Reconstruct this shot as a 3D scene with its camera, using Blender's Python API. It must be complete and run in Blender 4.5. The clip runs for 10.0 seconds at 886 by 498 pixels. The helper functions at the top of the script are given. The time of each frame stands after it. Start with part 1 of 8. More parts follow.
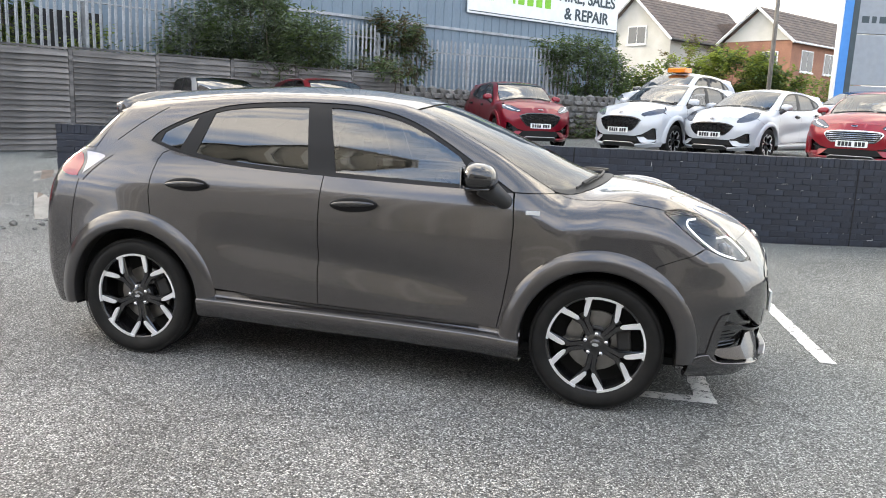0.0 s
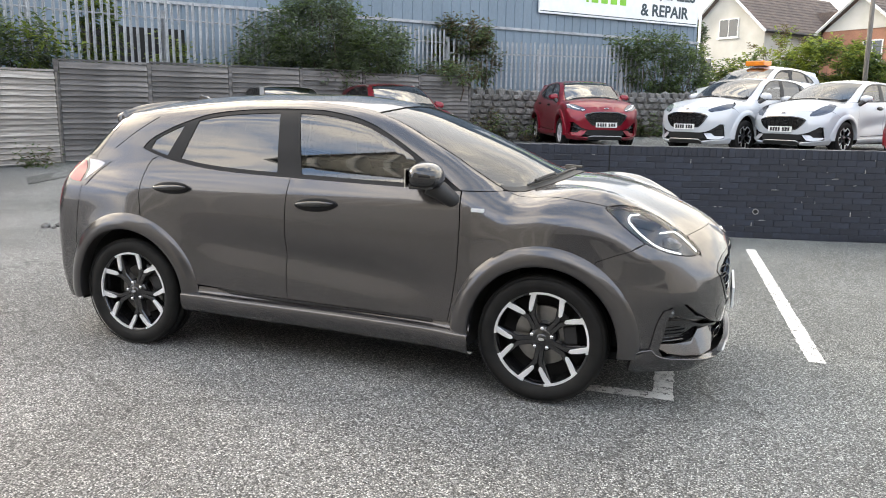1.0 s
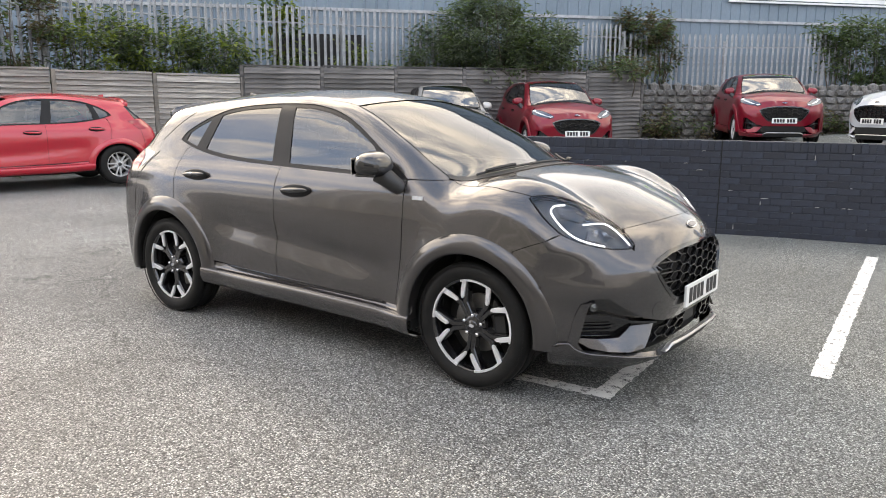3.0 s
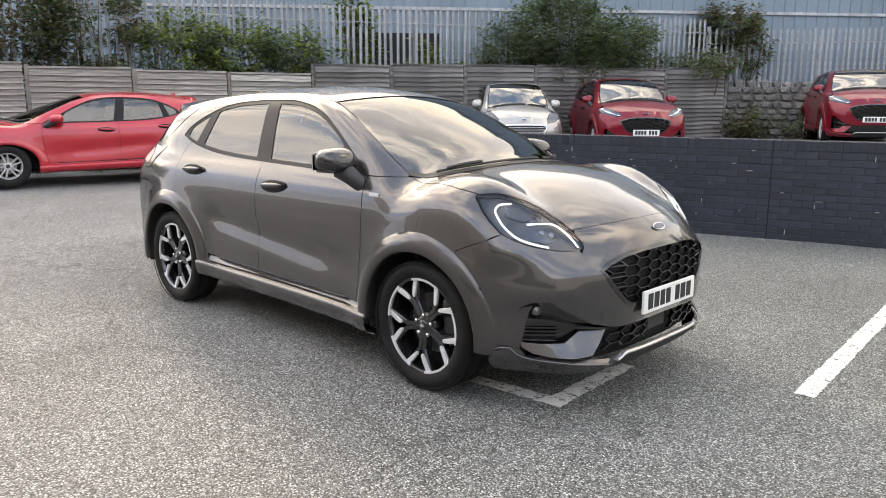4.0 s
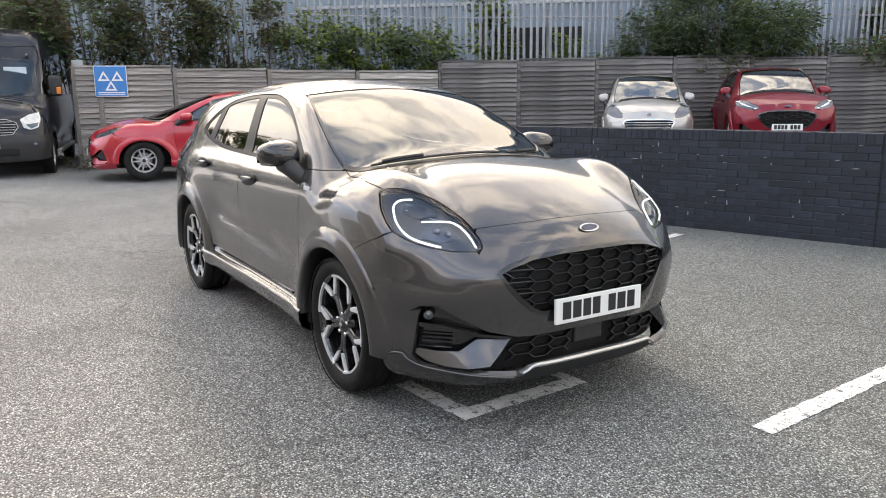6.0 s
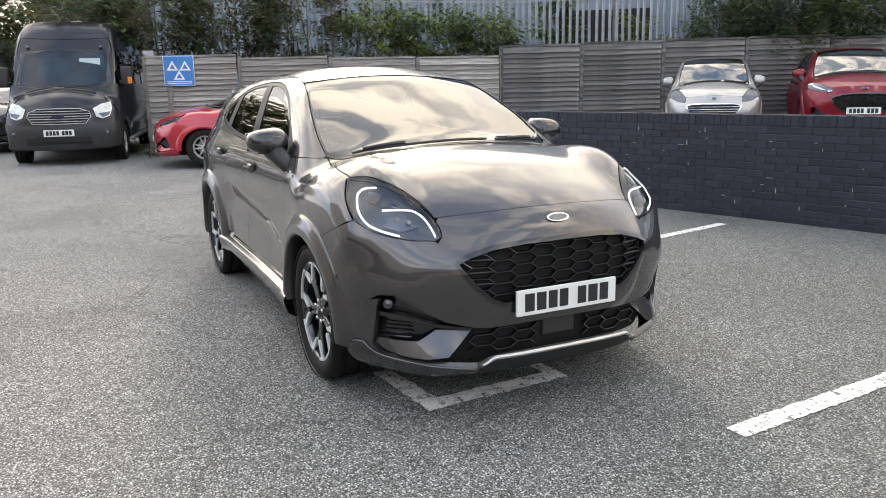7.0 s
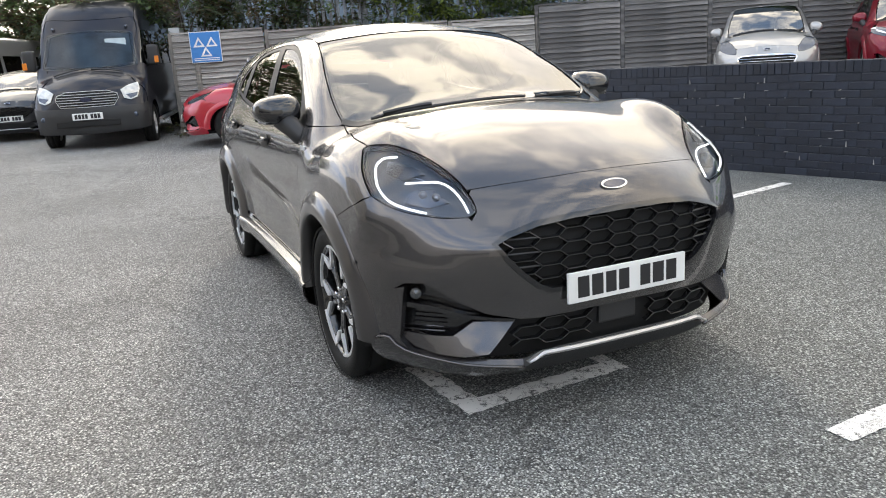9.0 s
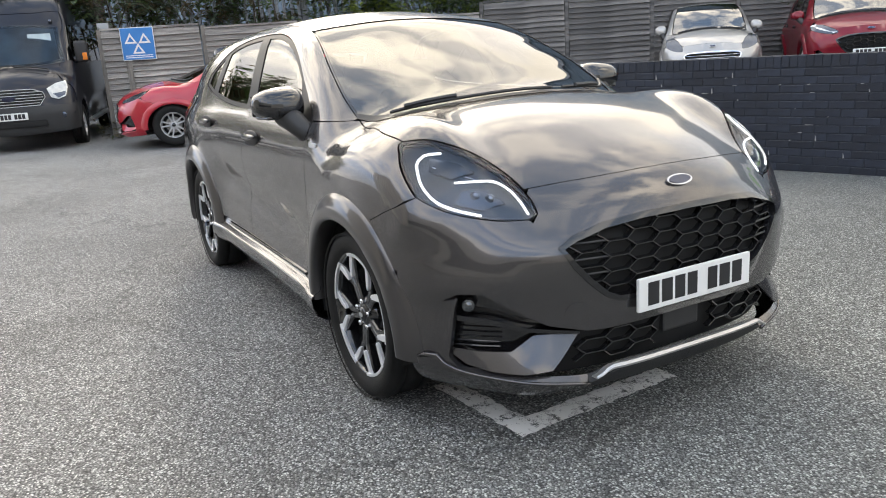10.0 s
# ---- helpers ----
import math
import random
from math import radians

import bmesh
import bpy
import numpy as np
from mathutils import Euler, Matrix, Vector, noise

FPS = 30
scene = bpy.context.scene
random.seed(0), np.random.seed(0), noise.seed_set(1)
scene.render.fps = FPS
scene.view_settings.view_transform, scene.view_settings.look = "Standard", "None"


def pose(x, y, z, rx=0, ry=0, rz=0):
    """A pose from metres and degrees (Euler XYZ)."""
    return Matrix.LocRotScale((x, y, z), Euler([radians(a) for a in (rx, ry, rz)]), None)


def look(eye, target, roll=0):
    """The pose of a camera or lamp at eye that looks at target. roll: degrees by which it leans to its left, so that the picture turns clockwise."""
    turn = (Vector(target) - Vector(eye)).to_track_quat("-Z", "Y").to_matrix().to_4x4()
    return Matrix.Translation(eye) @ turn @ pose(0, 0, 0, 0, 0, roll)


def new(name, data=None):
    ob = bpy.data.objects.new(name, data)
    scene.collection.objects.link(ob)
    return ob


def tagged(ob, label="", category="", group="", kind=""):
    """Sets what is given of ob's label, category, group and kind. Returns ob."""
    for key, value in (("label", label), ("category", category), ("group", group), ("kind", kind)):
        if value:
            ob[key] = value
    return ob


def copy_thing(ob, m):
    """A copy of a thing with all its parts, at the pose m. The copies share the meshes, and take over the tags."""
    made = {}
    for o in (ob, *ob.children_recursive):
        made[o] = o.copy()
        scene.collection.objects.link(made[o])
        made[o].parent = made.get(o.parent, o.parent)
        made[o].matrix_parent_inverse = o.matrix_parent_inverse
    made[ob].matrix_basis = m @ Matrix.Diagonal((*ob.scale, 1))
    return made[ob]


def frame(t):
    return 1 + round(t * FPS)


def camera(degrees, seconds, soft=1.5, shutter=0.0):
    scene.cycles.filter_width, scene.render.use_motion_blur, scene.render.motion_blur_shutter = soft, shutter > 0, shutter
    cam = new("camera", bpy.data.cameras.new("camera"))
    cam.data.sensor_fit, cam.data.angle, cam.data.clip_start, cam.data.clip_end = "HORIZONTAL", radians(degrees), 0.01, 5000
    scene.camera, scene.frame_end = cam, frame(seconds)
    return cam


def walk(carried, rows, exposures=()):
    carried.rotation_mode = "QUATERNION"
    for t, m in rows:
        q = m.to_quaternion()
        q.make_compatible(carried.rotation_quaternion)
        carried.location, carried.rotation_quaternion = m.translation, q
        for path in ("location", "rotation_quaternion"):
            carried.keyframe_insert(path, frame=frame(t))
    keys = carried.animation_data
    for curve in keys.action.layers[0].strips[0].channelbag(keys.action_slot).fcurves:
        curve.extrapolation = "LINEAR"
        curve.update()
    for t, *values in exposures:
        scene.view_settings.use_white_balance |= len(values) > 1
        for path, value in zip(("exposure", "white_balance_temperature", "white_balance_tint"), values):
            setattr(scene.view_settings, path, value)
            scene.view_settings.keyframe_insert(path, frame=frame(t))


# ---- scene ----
EXPOSURES = [(0.0, 1.80, 6900, 10), (2.5, 1.73, 7250, 12), (5.0, 1.62, 7150, 13), (7.5, 1.47, 6900, 11), (10.0, 1.48, 6850, 10)]
cam = camera(60.3, 10.0, 1.0)
PATH = [
    (0, (1.342, -4.617, 1.458), (0.908, -2.697, 1.101), 2.5),
    (0.5, (1.707, -4.554, 1.475), (1.156, -2.664, 1.126), 1.7),
    (1, (2.101, -4.544, 1.477), (1.427, -2.696, 1.119), 0.9),
    (1.5, (2.464, -4.484, 1.467), (1.67, -2.686, 1.1), 0.4),
    (2, (2.825, -4.349, 1.468), (1.901, -2.613, 1.099), 0.0),
    (2.5, (3.146, -4.222, 1.462), (2.097, -2.559, 1.097), 0.1),
    (4, (3.962, -3.483, 1.436), (2.601, -2.064, 1.067), 0.2),
    (4.5, (4.183, -3.223, 1.445), (2.745, -1.883, 1.079), 0.2),
    (5, (4.332, -2.905, 1.423), (2.816, -1.652, 1.057), 0.1),
    (5.5, (4.47, -2.655, 1.409), (2.88, -1.498, 1.041), -0.3),
    (5.7, (4.538, -2.543, 1.403), (2.921, -1.425, 1.034), -0.4),
    (7, (4.841, -1.905, 1.396), (3.085, -1.037, 0.989), -1.1),
    (7.5, (4.943, -1.721, 1.388), (3.157, -0.923, 0.969), -1.5),
    (8, (4.851, -1.652, 1.37), (3.051, -0.897, 0.934), -2.1),
    (8.5, (4.633, -1.628, 1.353), (2.831, -0.89, 0.894), -2.9),
    (9, (4.407, -1.667, 1.321), (2.62, -0.907, 0.843), -3.8),
    (9.5, (4.154, -1.744, 1.325), (2.399, -0.918, 0.837), -4.2),
    (10, (3.958, -1.915, 1.299), (2.254, -0.99, 0.809), -3.8),
]
walk(cam, [(t, look(eye, target, roll)) for t, eye, target, roll in PATH], EXPOSURES)


# ---------------------------------------------------------------- sky and sun
SUN_TO = Vector((-0.915, 0.325, 0.42)).normalized()
world = bpy.data.worlds.new("sky")
scene.world = world
world.use_nodes = True
wn, wl = world.node_tree.nodes, world.node_tree.links
bg = wn["Background"]
sky = wn.new("ShaderNodeTexSky")
sky.sky_type = "NISHITA"
sky.sun_disc = False
sky.sun_elevation = math.asin(SUN_TO.z)
sky.sun_rotation = math.atan2(SUN_TO.x, SUN_TO.y)
sky.air_density, sky.dust_density, sky.ozone_density = 1.0, 1.6, 1.0
wco = wn.new("ShaderNodeTexCoord")
wmap = wn.new("ShaderNodeMapping")
wmap.inputs["Scale"].default_value = (1.0, 1.0, 1.7)
wmap.inputs["Rotation"].default_value = (0.0, 0.0, 0.6)
cloud = wn.new("ShaderNodeTexNoise")
cloud.inputs["Scale"].default_value, cloud.inputs["Detail"].default_value = 2.4, 5.0
cloud.inputs["Roughness"].default_value, cloud.inputs["Distortion"].default_value = 0.48, 0.35
cover = wn.new("ShaderNodeMapRange")
cover.inputs["From Min"].default_value, cover.inputs["From Max"].default_value = 0.42, 0.56
cover.inputs["To Min"].default_value, cover.inputs["To Max"].default_value = 0.5, 0.97
shade_noise = wn.new("ShaderNodeTexNoise")
shade_noise.inputs["Scale"].default_value, shade_noise.inputs["Detail"].default_value = 5.2, 5.0
tone = wn.new("ShaderNodeValToRGB")
tone.color_ramp.elements[0].position, tone.color_ramp.elements[0].color = 0.44, (1.5, 2.1, 3.1, 1)
tone.color_ramp.elements[1].position, tone.color_ramp.elements[1].color = 0.56, (14.2, 13.2, 11.4, 1)
blend = wn.new("ShaderNodeMix")
blend.data_type = "RGBA"
wl.new(wco.outputs["Generated"], wmap.inputs["Vector"])
wl.new(wmap.outputs["Vector"], cloud.inputs["Vector"])
wl.new(wmap.outputs["Vector"], shade_noise.inputs["Vector"])
wl.new(cloud.outputs["Fac"], cover.inputs["Value"])
wl.new(shade_noise.outputs["Fac"], tone.inputs["Fac"])
wl.new(cover.outputs["Result"], blend.inputs["Factor"])
wl.new(sky.outputs["Color"], blend.inputs["A"])
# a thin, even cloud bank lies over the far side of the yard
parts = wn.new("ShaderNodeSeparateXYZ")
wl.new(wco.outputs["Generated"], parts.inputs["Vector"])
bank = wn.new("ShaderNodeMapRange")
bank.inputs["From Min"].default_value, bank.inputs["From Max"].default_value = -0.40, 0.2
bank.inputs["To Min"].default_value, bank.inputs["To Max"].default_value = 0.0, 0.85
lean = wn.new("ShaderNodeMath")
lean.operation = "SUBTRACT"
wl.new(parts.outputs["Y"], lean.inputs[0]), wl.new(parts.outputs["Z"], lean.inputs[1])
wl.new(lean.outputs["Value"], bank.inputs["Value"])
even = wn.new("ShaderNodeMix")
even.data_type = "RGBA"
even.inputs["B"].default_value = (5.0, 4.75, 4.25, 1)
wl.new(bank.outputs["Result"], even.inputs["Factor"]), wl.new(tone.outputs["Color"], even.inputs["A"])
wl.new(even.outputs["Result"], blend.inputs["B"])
# and the sky clears to blue over the forecourt
way = wn.new("ShaderNodeVectorMath")
way.operation = "DOT_PRODUCT"
way.inputs[1].default_value = (0.85, -0.53, 0.0)
wl.new(wco.outputs["Generated"], way.inputs[0])
clear = wn.new("ShaderNodeMapRange")
clear.inputs["From Min"].default_value, clear.inputs["From Max"].default_value = 0.1, 0.75
clear.inputs["To Min"].default_value, clear.inputs["To Max"].default_value = 0.0, 0.55
wl.new(way.outputs["Value"], clear.inputs["Value"])
open_sky = wn.new("ShaderNodeMix")
open_sky.data_type = "RGBA"
open_sky.inputs["B"].default_value = (3.2, 4.2, 5.8, 1)
wl.new(clear.outputs["Result"], open_sky.inputs["Factor"]), wl.new(blend.outputs["Result"], open_sky.inputs["A"])
# broken bright cloud with blue gaps stands opposite the warehouse
broken = wn.new("ShaderNodeTexNoise")
broken.inputs["Scale"].default_value, broken.inputs["Detail"].default_value, broken.inputs["Distortion"].default_value = 3.4, 6.0, 0.3
wide = wn.new("ShaderNodeMapping")
wide.inputs["Scale"].default_value = (1.0, 1.0, 3.2)
wl.new(wco.outputs["Generated"], wide.inputs["Vector"]), wl.new(wide.outputs["Vector"], broken.inputs["Vector"])
fair = wn.new("ShaderNodeValToRGB")
fair.color_ramp.elements[0].position, fair.color_ramp.elements[0].color = 0.42, (2.0, 3.2, 5.4, 1)
fair.color_ramp.elements[1].position, fair.color_ramp.elements[1].color = 0.60, (9.2, 8.9, 8.5, 1)
wl.new(broken.outputs["Fac"], fair.inputs["Fac"])
facing = wn.new("ShaderNodeMapRange")
facing.inputs["From Min"].default_value, facing.inputs["From Max"].default_value = -0.10, -0.45
facing.inputs["To Min"].default_value, facing.inputs["To Max"].default_value = 0.0, 0.9
wl.new(parts.outputs["Y"], facing.inputs["Value"])
south = wn.new("ShaderNodeMix")
south.data_type = "RGBA"
wl.new(facing.outputs["Result"], south.inputs["Factor"]), wl.new(open_sky.outputs["Result"], south.inputs["A"]), wl.new(fair.outputs["Color"], south.inputs["B"])
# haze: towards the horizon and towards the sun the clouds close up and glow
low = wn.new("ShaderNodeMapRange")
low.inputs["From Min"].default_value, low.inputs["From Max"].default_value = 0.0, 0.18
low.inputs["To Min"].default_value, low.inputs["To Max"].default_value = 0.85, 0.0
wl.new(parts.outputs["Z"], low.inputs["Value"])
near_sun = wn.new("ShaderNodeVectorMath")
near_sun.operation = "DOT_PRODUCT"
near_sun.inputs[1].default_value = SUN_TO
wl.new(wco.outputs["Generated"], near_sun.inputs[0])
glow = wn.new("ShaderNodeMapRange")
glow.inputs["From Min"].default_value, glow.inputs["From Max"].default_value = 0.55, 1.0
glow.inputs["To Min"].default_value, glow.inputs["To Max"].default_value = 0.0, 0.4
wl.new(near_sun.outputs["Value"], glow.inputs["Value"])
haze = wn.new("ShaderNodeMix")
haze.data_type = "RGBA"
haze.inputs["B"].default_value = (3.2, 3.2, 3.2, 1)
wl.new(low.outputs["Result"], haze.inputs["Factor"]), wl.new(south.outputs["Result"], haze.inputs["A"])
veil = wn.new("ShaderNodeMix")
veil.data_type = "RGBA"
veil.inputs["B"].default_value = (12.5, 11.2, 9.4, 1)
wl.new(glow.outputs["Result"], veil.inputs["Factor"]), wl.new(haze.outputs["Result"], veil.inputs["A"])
# overhead the sky is clear and deep blue
zenith = wn.new("ShaderNodeMapRange")
zenith.inputs["From Min"].default_value, zenith.inputs["From Max"].default_value = 0.80, 0.97
zenith.inputs["To Min"].default_value, zenith.inputs["To Max"].default_value = 0.0, 0.75
wl.new(parts.outputs["Z"], zenith.inputs["Value"])
overhead = wn.new("ShaderNodeMix")
overhead.data_type = "RGBA"
overhead.inputs["B"].default_value = (1.3, 2.0, 3.2, 1)
wl.new(zenith.outputs["Result"], overhead.inputs["Factor"]), wl.new(veil.outputs["Result"], overhead.inputs["A"])
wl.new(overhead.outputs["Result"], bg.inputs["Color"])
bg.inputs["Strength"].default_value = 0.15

sun = new("sun", bpy.data.lights.new("sun", "SUN"))
sun.data.energy, sun.data.angle, sun.data.color = 1.2, radians(9), (1.0, 0.92, 0.80)
sun.matrix_world = look(SUN_TO * 60, (0, 0, 0))


# ---------------------------------------------------------------- materials
def socket(bsdf, name, value):
    bsdf.inputs[name].default_value = value


def material(name, color, rough=0.6, metal=0.0, second=None, scale=6.0, detail=6.0, low=0.35, high=0.65, grain=0.0, grain_scale=120.0,
             bump=0.0, bump_scale=60.0, stretch=(1, 1, 1), coat=0.0, spread=0.0, spec=0.5, rough_var=0.0, emit=0.0, island=0.0, coat_ior=1.5, coat_rough=0.015):
    """A surface with two scales of variation: patches from color to second, and a fine grain; spread varies it from piece to piece."""
    m = bpy.data.materials.new(name)
    m.use_nodes = True
    n, l = m.node_tree.nodes, m.node_tree.links
    b = n["Principled BSDF"]
    socket(b, "Roughness", rough), socket(b, "Metallic", metal), socket(b, "Specular IOR Level", spec)
    if coat:
        socket(b, "Coat Weight", coat), socket(b, "Coat Roughness", coat_rough), socket(b, "Coat IOR", coat_ior)
    co = n.new("ShaderNodeTexCoord")
    mp = n.new("ShaderNodeMapping")
    mp.inputs["Scale"].default_value = stretch
    l.new(co.outputs["Object"], mp.inputs["Vector"])
    patch = n.new("ShaderNodeTexNoise")
    patch.inputs["Scale"].default_value, patch.inputs["Detail"].default_value = scale, detail
    l.new(mp.outputs["Vector"], patch.inputs["Vector"])
    ramp = n.new("ShaderNodeValToRGB")
    e = ramp.color_ramp.elements
    second = second or tuple(c * 0.82 for c in color)
    e[0].position, e[0].color, e[1].position, e[1].color = low, (*second, 1), high, (*color, 1)
    l.new(patch.outputs["Fac"], ramp.inputs["Fac"])
    out = ramp.outputs["Color"]
    if grain:
        g = n.new("ShaderNodeTexNoise")
        g.inputs["Scale"].default_value, g.inputs["Detail"].default_value = grain_scale, 3.0
        l.new(mp.outputs["Vector"], g.inputs["Vector"])
        gr = n.new("ShaderNodeMapRange")
        gr.inputs["From Min"].default_value, gr.inputs["From Max"].default_value = 0.3, 0.7
        gr.inputs["To Min"].default_value, gr.inputs["To Max"].default_value = 1 - grain, 1 + grain
        l.new(g.outputs["Fac"], gr.inputs["Value"])
        mul = n.new("ShaderNodeVectorMath")
        mul.operation = "SCALE"
        l.new(out, mul.inputs[0]), l.new(gr.outputs["Result"], mul.inputs["Scale"])
        out = mul.outputs["Vector"]
    if spread or island:
        src = n.new("ShaderNodeNewGeometry" if island else "ShaderNodeObjectInfo")
        vr = n.new("ShaderNodeMapRange")
        amount = island or spread
        vr.inputs["To Min"].default_value, vr.inputs["To Max"].default_value = 1 - amount, 1 + amount
        l.new(src.outputs["Random Per Island" if island else "Random"], vr.inputs["Value"])
        mul = n.new("ShaderNodeVectorMath")
        mul.operation = "SCALE"
        l.new(out, mul.inputs[0]), l.new(vr.outputs["Result"], mul.inputs["Scale"])
        out = mul.outputs["Vector"]
    l.new(out, b.inputs["Base Color"])
    if rough_var:
        rr = n.new("ShaderNodeMapRange")
        rr.inputs["To Min"].default_value, rr.inputs["To Max"].default_value = rough - rough_var, rough + rough_var
        l.new(patch.outputs["Fac"], rr.inputs["Value"]), l.new(rr.outputs["Result"], b.inputs["Roughness"])
    if bump:
        bn = n.new("ShaderNodeTexNoise")
        bn.inputs["Scale"].default_value, bn.inputs["Detail"].default_value = bump_scale, 4.0
        l.new(mp.outputs["Vector"], bn.inputs["Vector"])
        bp = n.new("ShaderNodeBump")
        bp.inputs["Strength"].default_value, bp.inputs["Distance"].default_value = 1.0, bump
        l.new(bn.outputs["Fac"], bp.inputs["Height"]), l.new(bp.outputs["Normal"], b.inputs["Normal"])
    if emit:
        l.new(out, b.inputs["Emission Color"]), socket(b, "Emission Strength", emit)
    return m


def asphalt_material(name, tint=1.0):
    """Worn tarmac: pale stone chips in a dark binder, broad stains and fine cracks."""
    m = bpy.data.materials.new(name)
    m.use_nodes = True
    n, l = m.node_tree.nodes, m.node_tree.links
    b = n["Principled BSDF"]
    co = n.new("ShaderNodeTexCoord")
    chips = n.new("ShaderNodeTexVoronoi")
    chips.inputs["Scale"].default_value = 135.0
    l.new(co.outputs["Object"], chips.inputs["Vector"])
    cr = n.new("ShaderNodeValToRGB")
    e = cr.color_ramp.elements
    e[0].position, e[0].color = 0.0, (0.06 * tint, 0.06 * tint, 0.059 * tint, 1)
    e[1].position, e[1].color = 1.0, (0.70 * tint, 0.69 * tint, 0.67 * tint, 1)
    for pos, v in ((0.35, 0.19), (0.7, 0.28)):
        el = cr.color_ramp.elements.new(pos)
        el.color = (v * tint, v * 0.99 * tint, v * 0.97 * tint, 1)
    sep = n.new("ShaderNodeSeparateColor")
    l.new(chips.outputs["Color"], sep.inputs["Color"]), l.new(sep.outputs["Red"], cr.inputs["Fac"])
    gap = n.new("ShaderNodeMapRange")
    gap.inputs["From Min"].default_value, gap.inputs["From Max"].default_value = 0.35, 0.75
    gap.inputs["To Min"].default_value, gap.inputs["To Max"].default_value = 1.16, 0.24
    l.new(chips.outputs["Distance"], gap.inputs["Value"])
    broad = n.new("ShaderNodeTexNoise")
    broad.inputs["Scale"].default_value, broad.inputs["Detail"].default_value = 0.55, 7.0
    l.new(co.outputs["Object"], broad.inputs["Vector"])
    br = n.new("ShaderNodeMapRange")
    br.inputs["From Min"].default_value, br.inputs["From Max"].default_value = 0.3, 0.7
    br.inputs["To Min"].default_value, br.inputs["To Max"].default_value = 0.70, 1.13
    l.new(broad.outputs["Fac"], br.inputs["Value"])
    # cracks wander along the borders of large warped cells
    warp = n.new("ShaderNodeTexNoise")
    warp.inputs["Scale"].default_value, warp.inputs["Detail"].default_value = 1.6, 6.0
    l.new(co.outputs["Object"], warp.inputs["Vector"])
    mixv = n.new("ShaderNodeMix")
    mixv.data_type = "RGBA"
    mixv.blend_type = "LINEAR_LIGHT"
    mixv.inputs["Factor"].default_value = 0.35
    l.new(co.outputs["Object"], mixv.inputs["A"]), l.new(warp.outputs["Color"], mixv.inputs["B"])
    cells = n.new("ShaderNodeTexVoronoi")
    cells.feature = "DISTANCE_TO_EDGE"
    cells.inputs["Scale"].default_value = 0.33
    l.new(mixv.outputs["Result"], cells.inputs["Vector"])
    ck = n.new("ShaderNodeMapRange")
    ck.inputs["From Min"].default_value, ck.inputs["From Max"].default_value = 0.001, 0.0045
    ck.inputs["To Min"].default_value, ck.inputs["To Max"].default_value = 0.62, 1.0
    l.new(cells.outputs["Distance"], ck.inputs["Value"])
    f1 = n.new("ShaderNodeMath")
    f1.operation = "MULTIPLY"
    l.new(gap.outputs["Result"], f1.inputs[0]), l.new(br.outputs["Result"], f1.inputs[1])
    f2 = n.new("ShaderNodeMath")
    f2.operation = "MULTIPLY"
    l.new(f1.outputs["Value"], f2.inputs[0]), l.new(ck.outputs["Result"], f2.inputs[1])
    mul = n.new("ShaderNodeVectorMath")
    mul.operation = "SCALE"
    l.new(cr.outputs["Color"], mul.inputs[0]), l.new(f2.outputs["Value"], mul.inputs["Scale"])
    # the tarmac is darker and greener towards the bays, paler along the driving lane
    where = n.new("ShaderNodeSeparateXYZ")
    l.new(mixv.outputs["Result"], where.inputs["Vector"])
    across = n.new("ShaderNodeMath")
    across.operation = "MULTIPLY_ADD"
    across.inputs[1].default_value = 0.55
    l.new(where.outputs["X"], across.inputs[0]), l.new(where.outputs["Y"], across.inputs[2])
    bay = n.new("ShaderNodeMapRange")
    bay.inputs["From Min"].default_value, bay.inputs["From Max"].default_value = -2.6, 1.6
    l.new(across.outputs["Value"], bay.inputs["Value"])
    bay_tone = n.new("ShaderNodeMix")
    bay_tone.data_type = "RGBA"
    bay_tone.blend_type = "MULTIPLY"
    bay_tone.inputs["B"].default_value = (0.70, 0.74, 0.72, 1)
    l.new(bay.outputs["Result"], bay_tone.inputs["Factor"]), l.new(mul.outputs["Vector"], bay_tone.inputs["A"])
    l.new(bay_tone.outputs["Result"], b.inputs["Base Color"])
    bp = n.new("ShaderNodeBump")
    bp.inputs["Strength"].default_value, bp.inputs["Distance"].default_value = 0.9, 0.004
    inv = n.new("ShaderNodeMath")
    inv.operation = "MULTIPLY"
    l.new(gap.outputs["Result"], inv.inputs[0]), l.new(ck.outputs["Result"], inv.inputs[1])
    l.new(inv.outputs["Value"], bp.inputs["Height"]), l.new(bp.outputs["Normal"], b.inputs["Normal"])
    socket(b, "Roughness", 0.70)
    socket(b, "Specular IOR Level", 0.55)
    return m


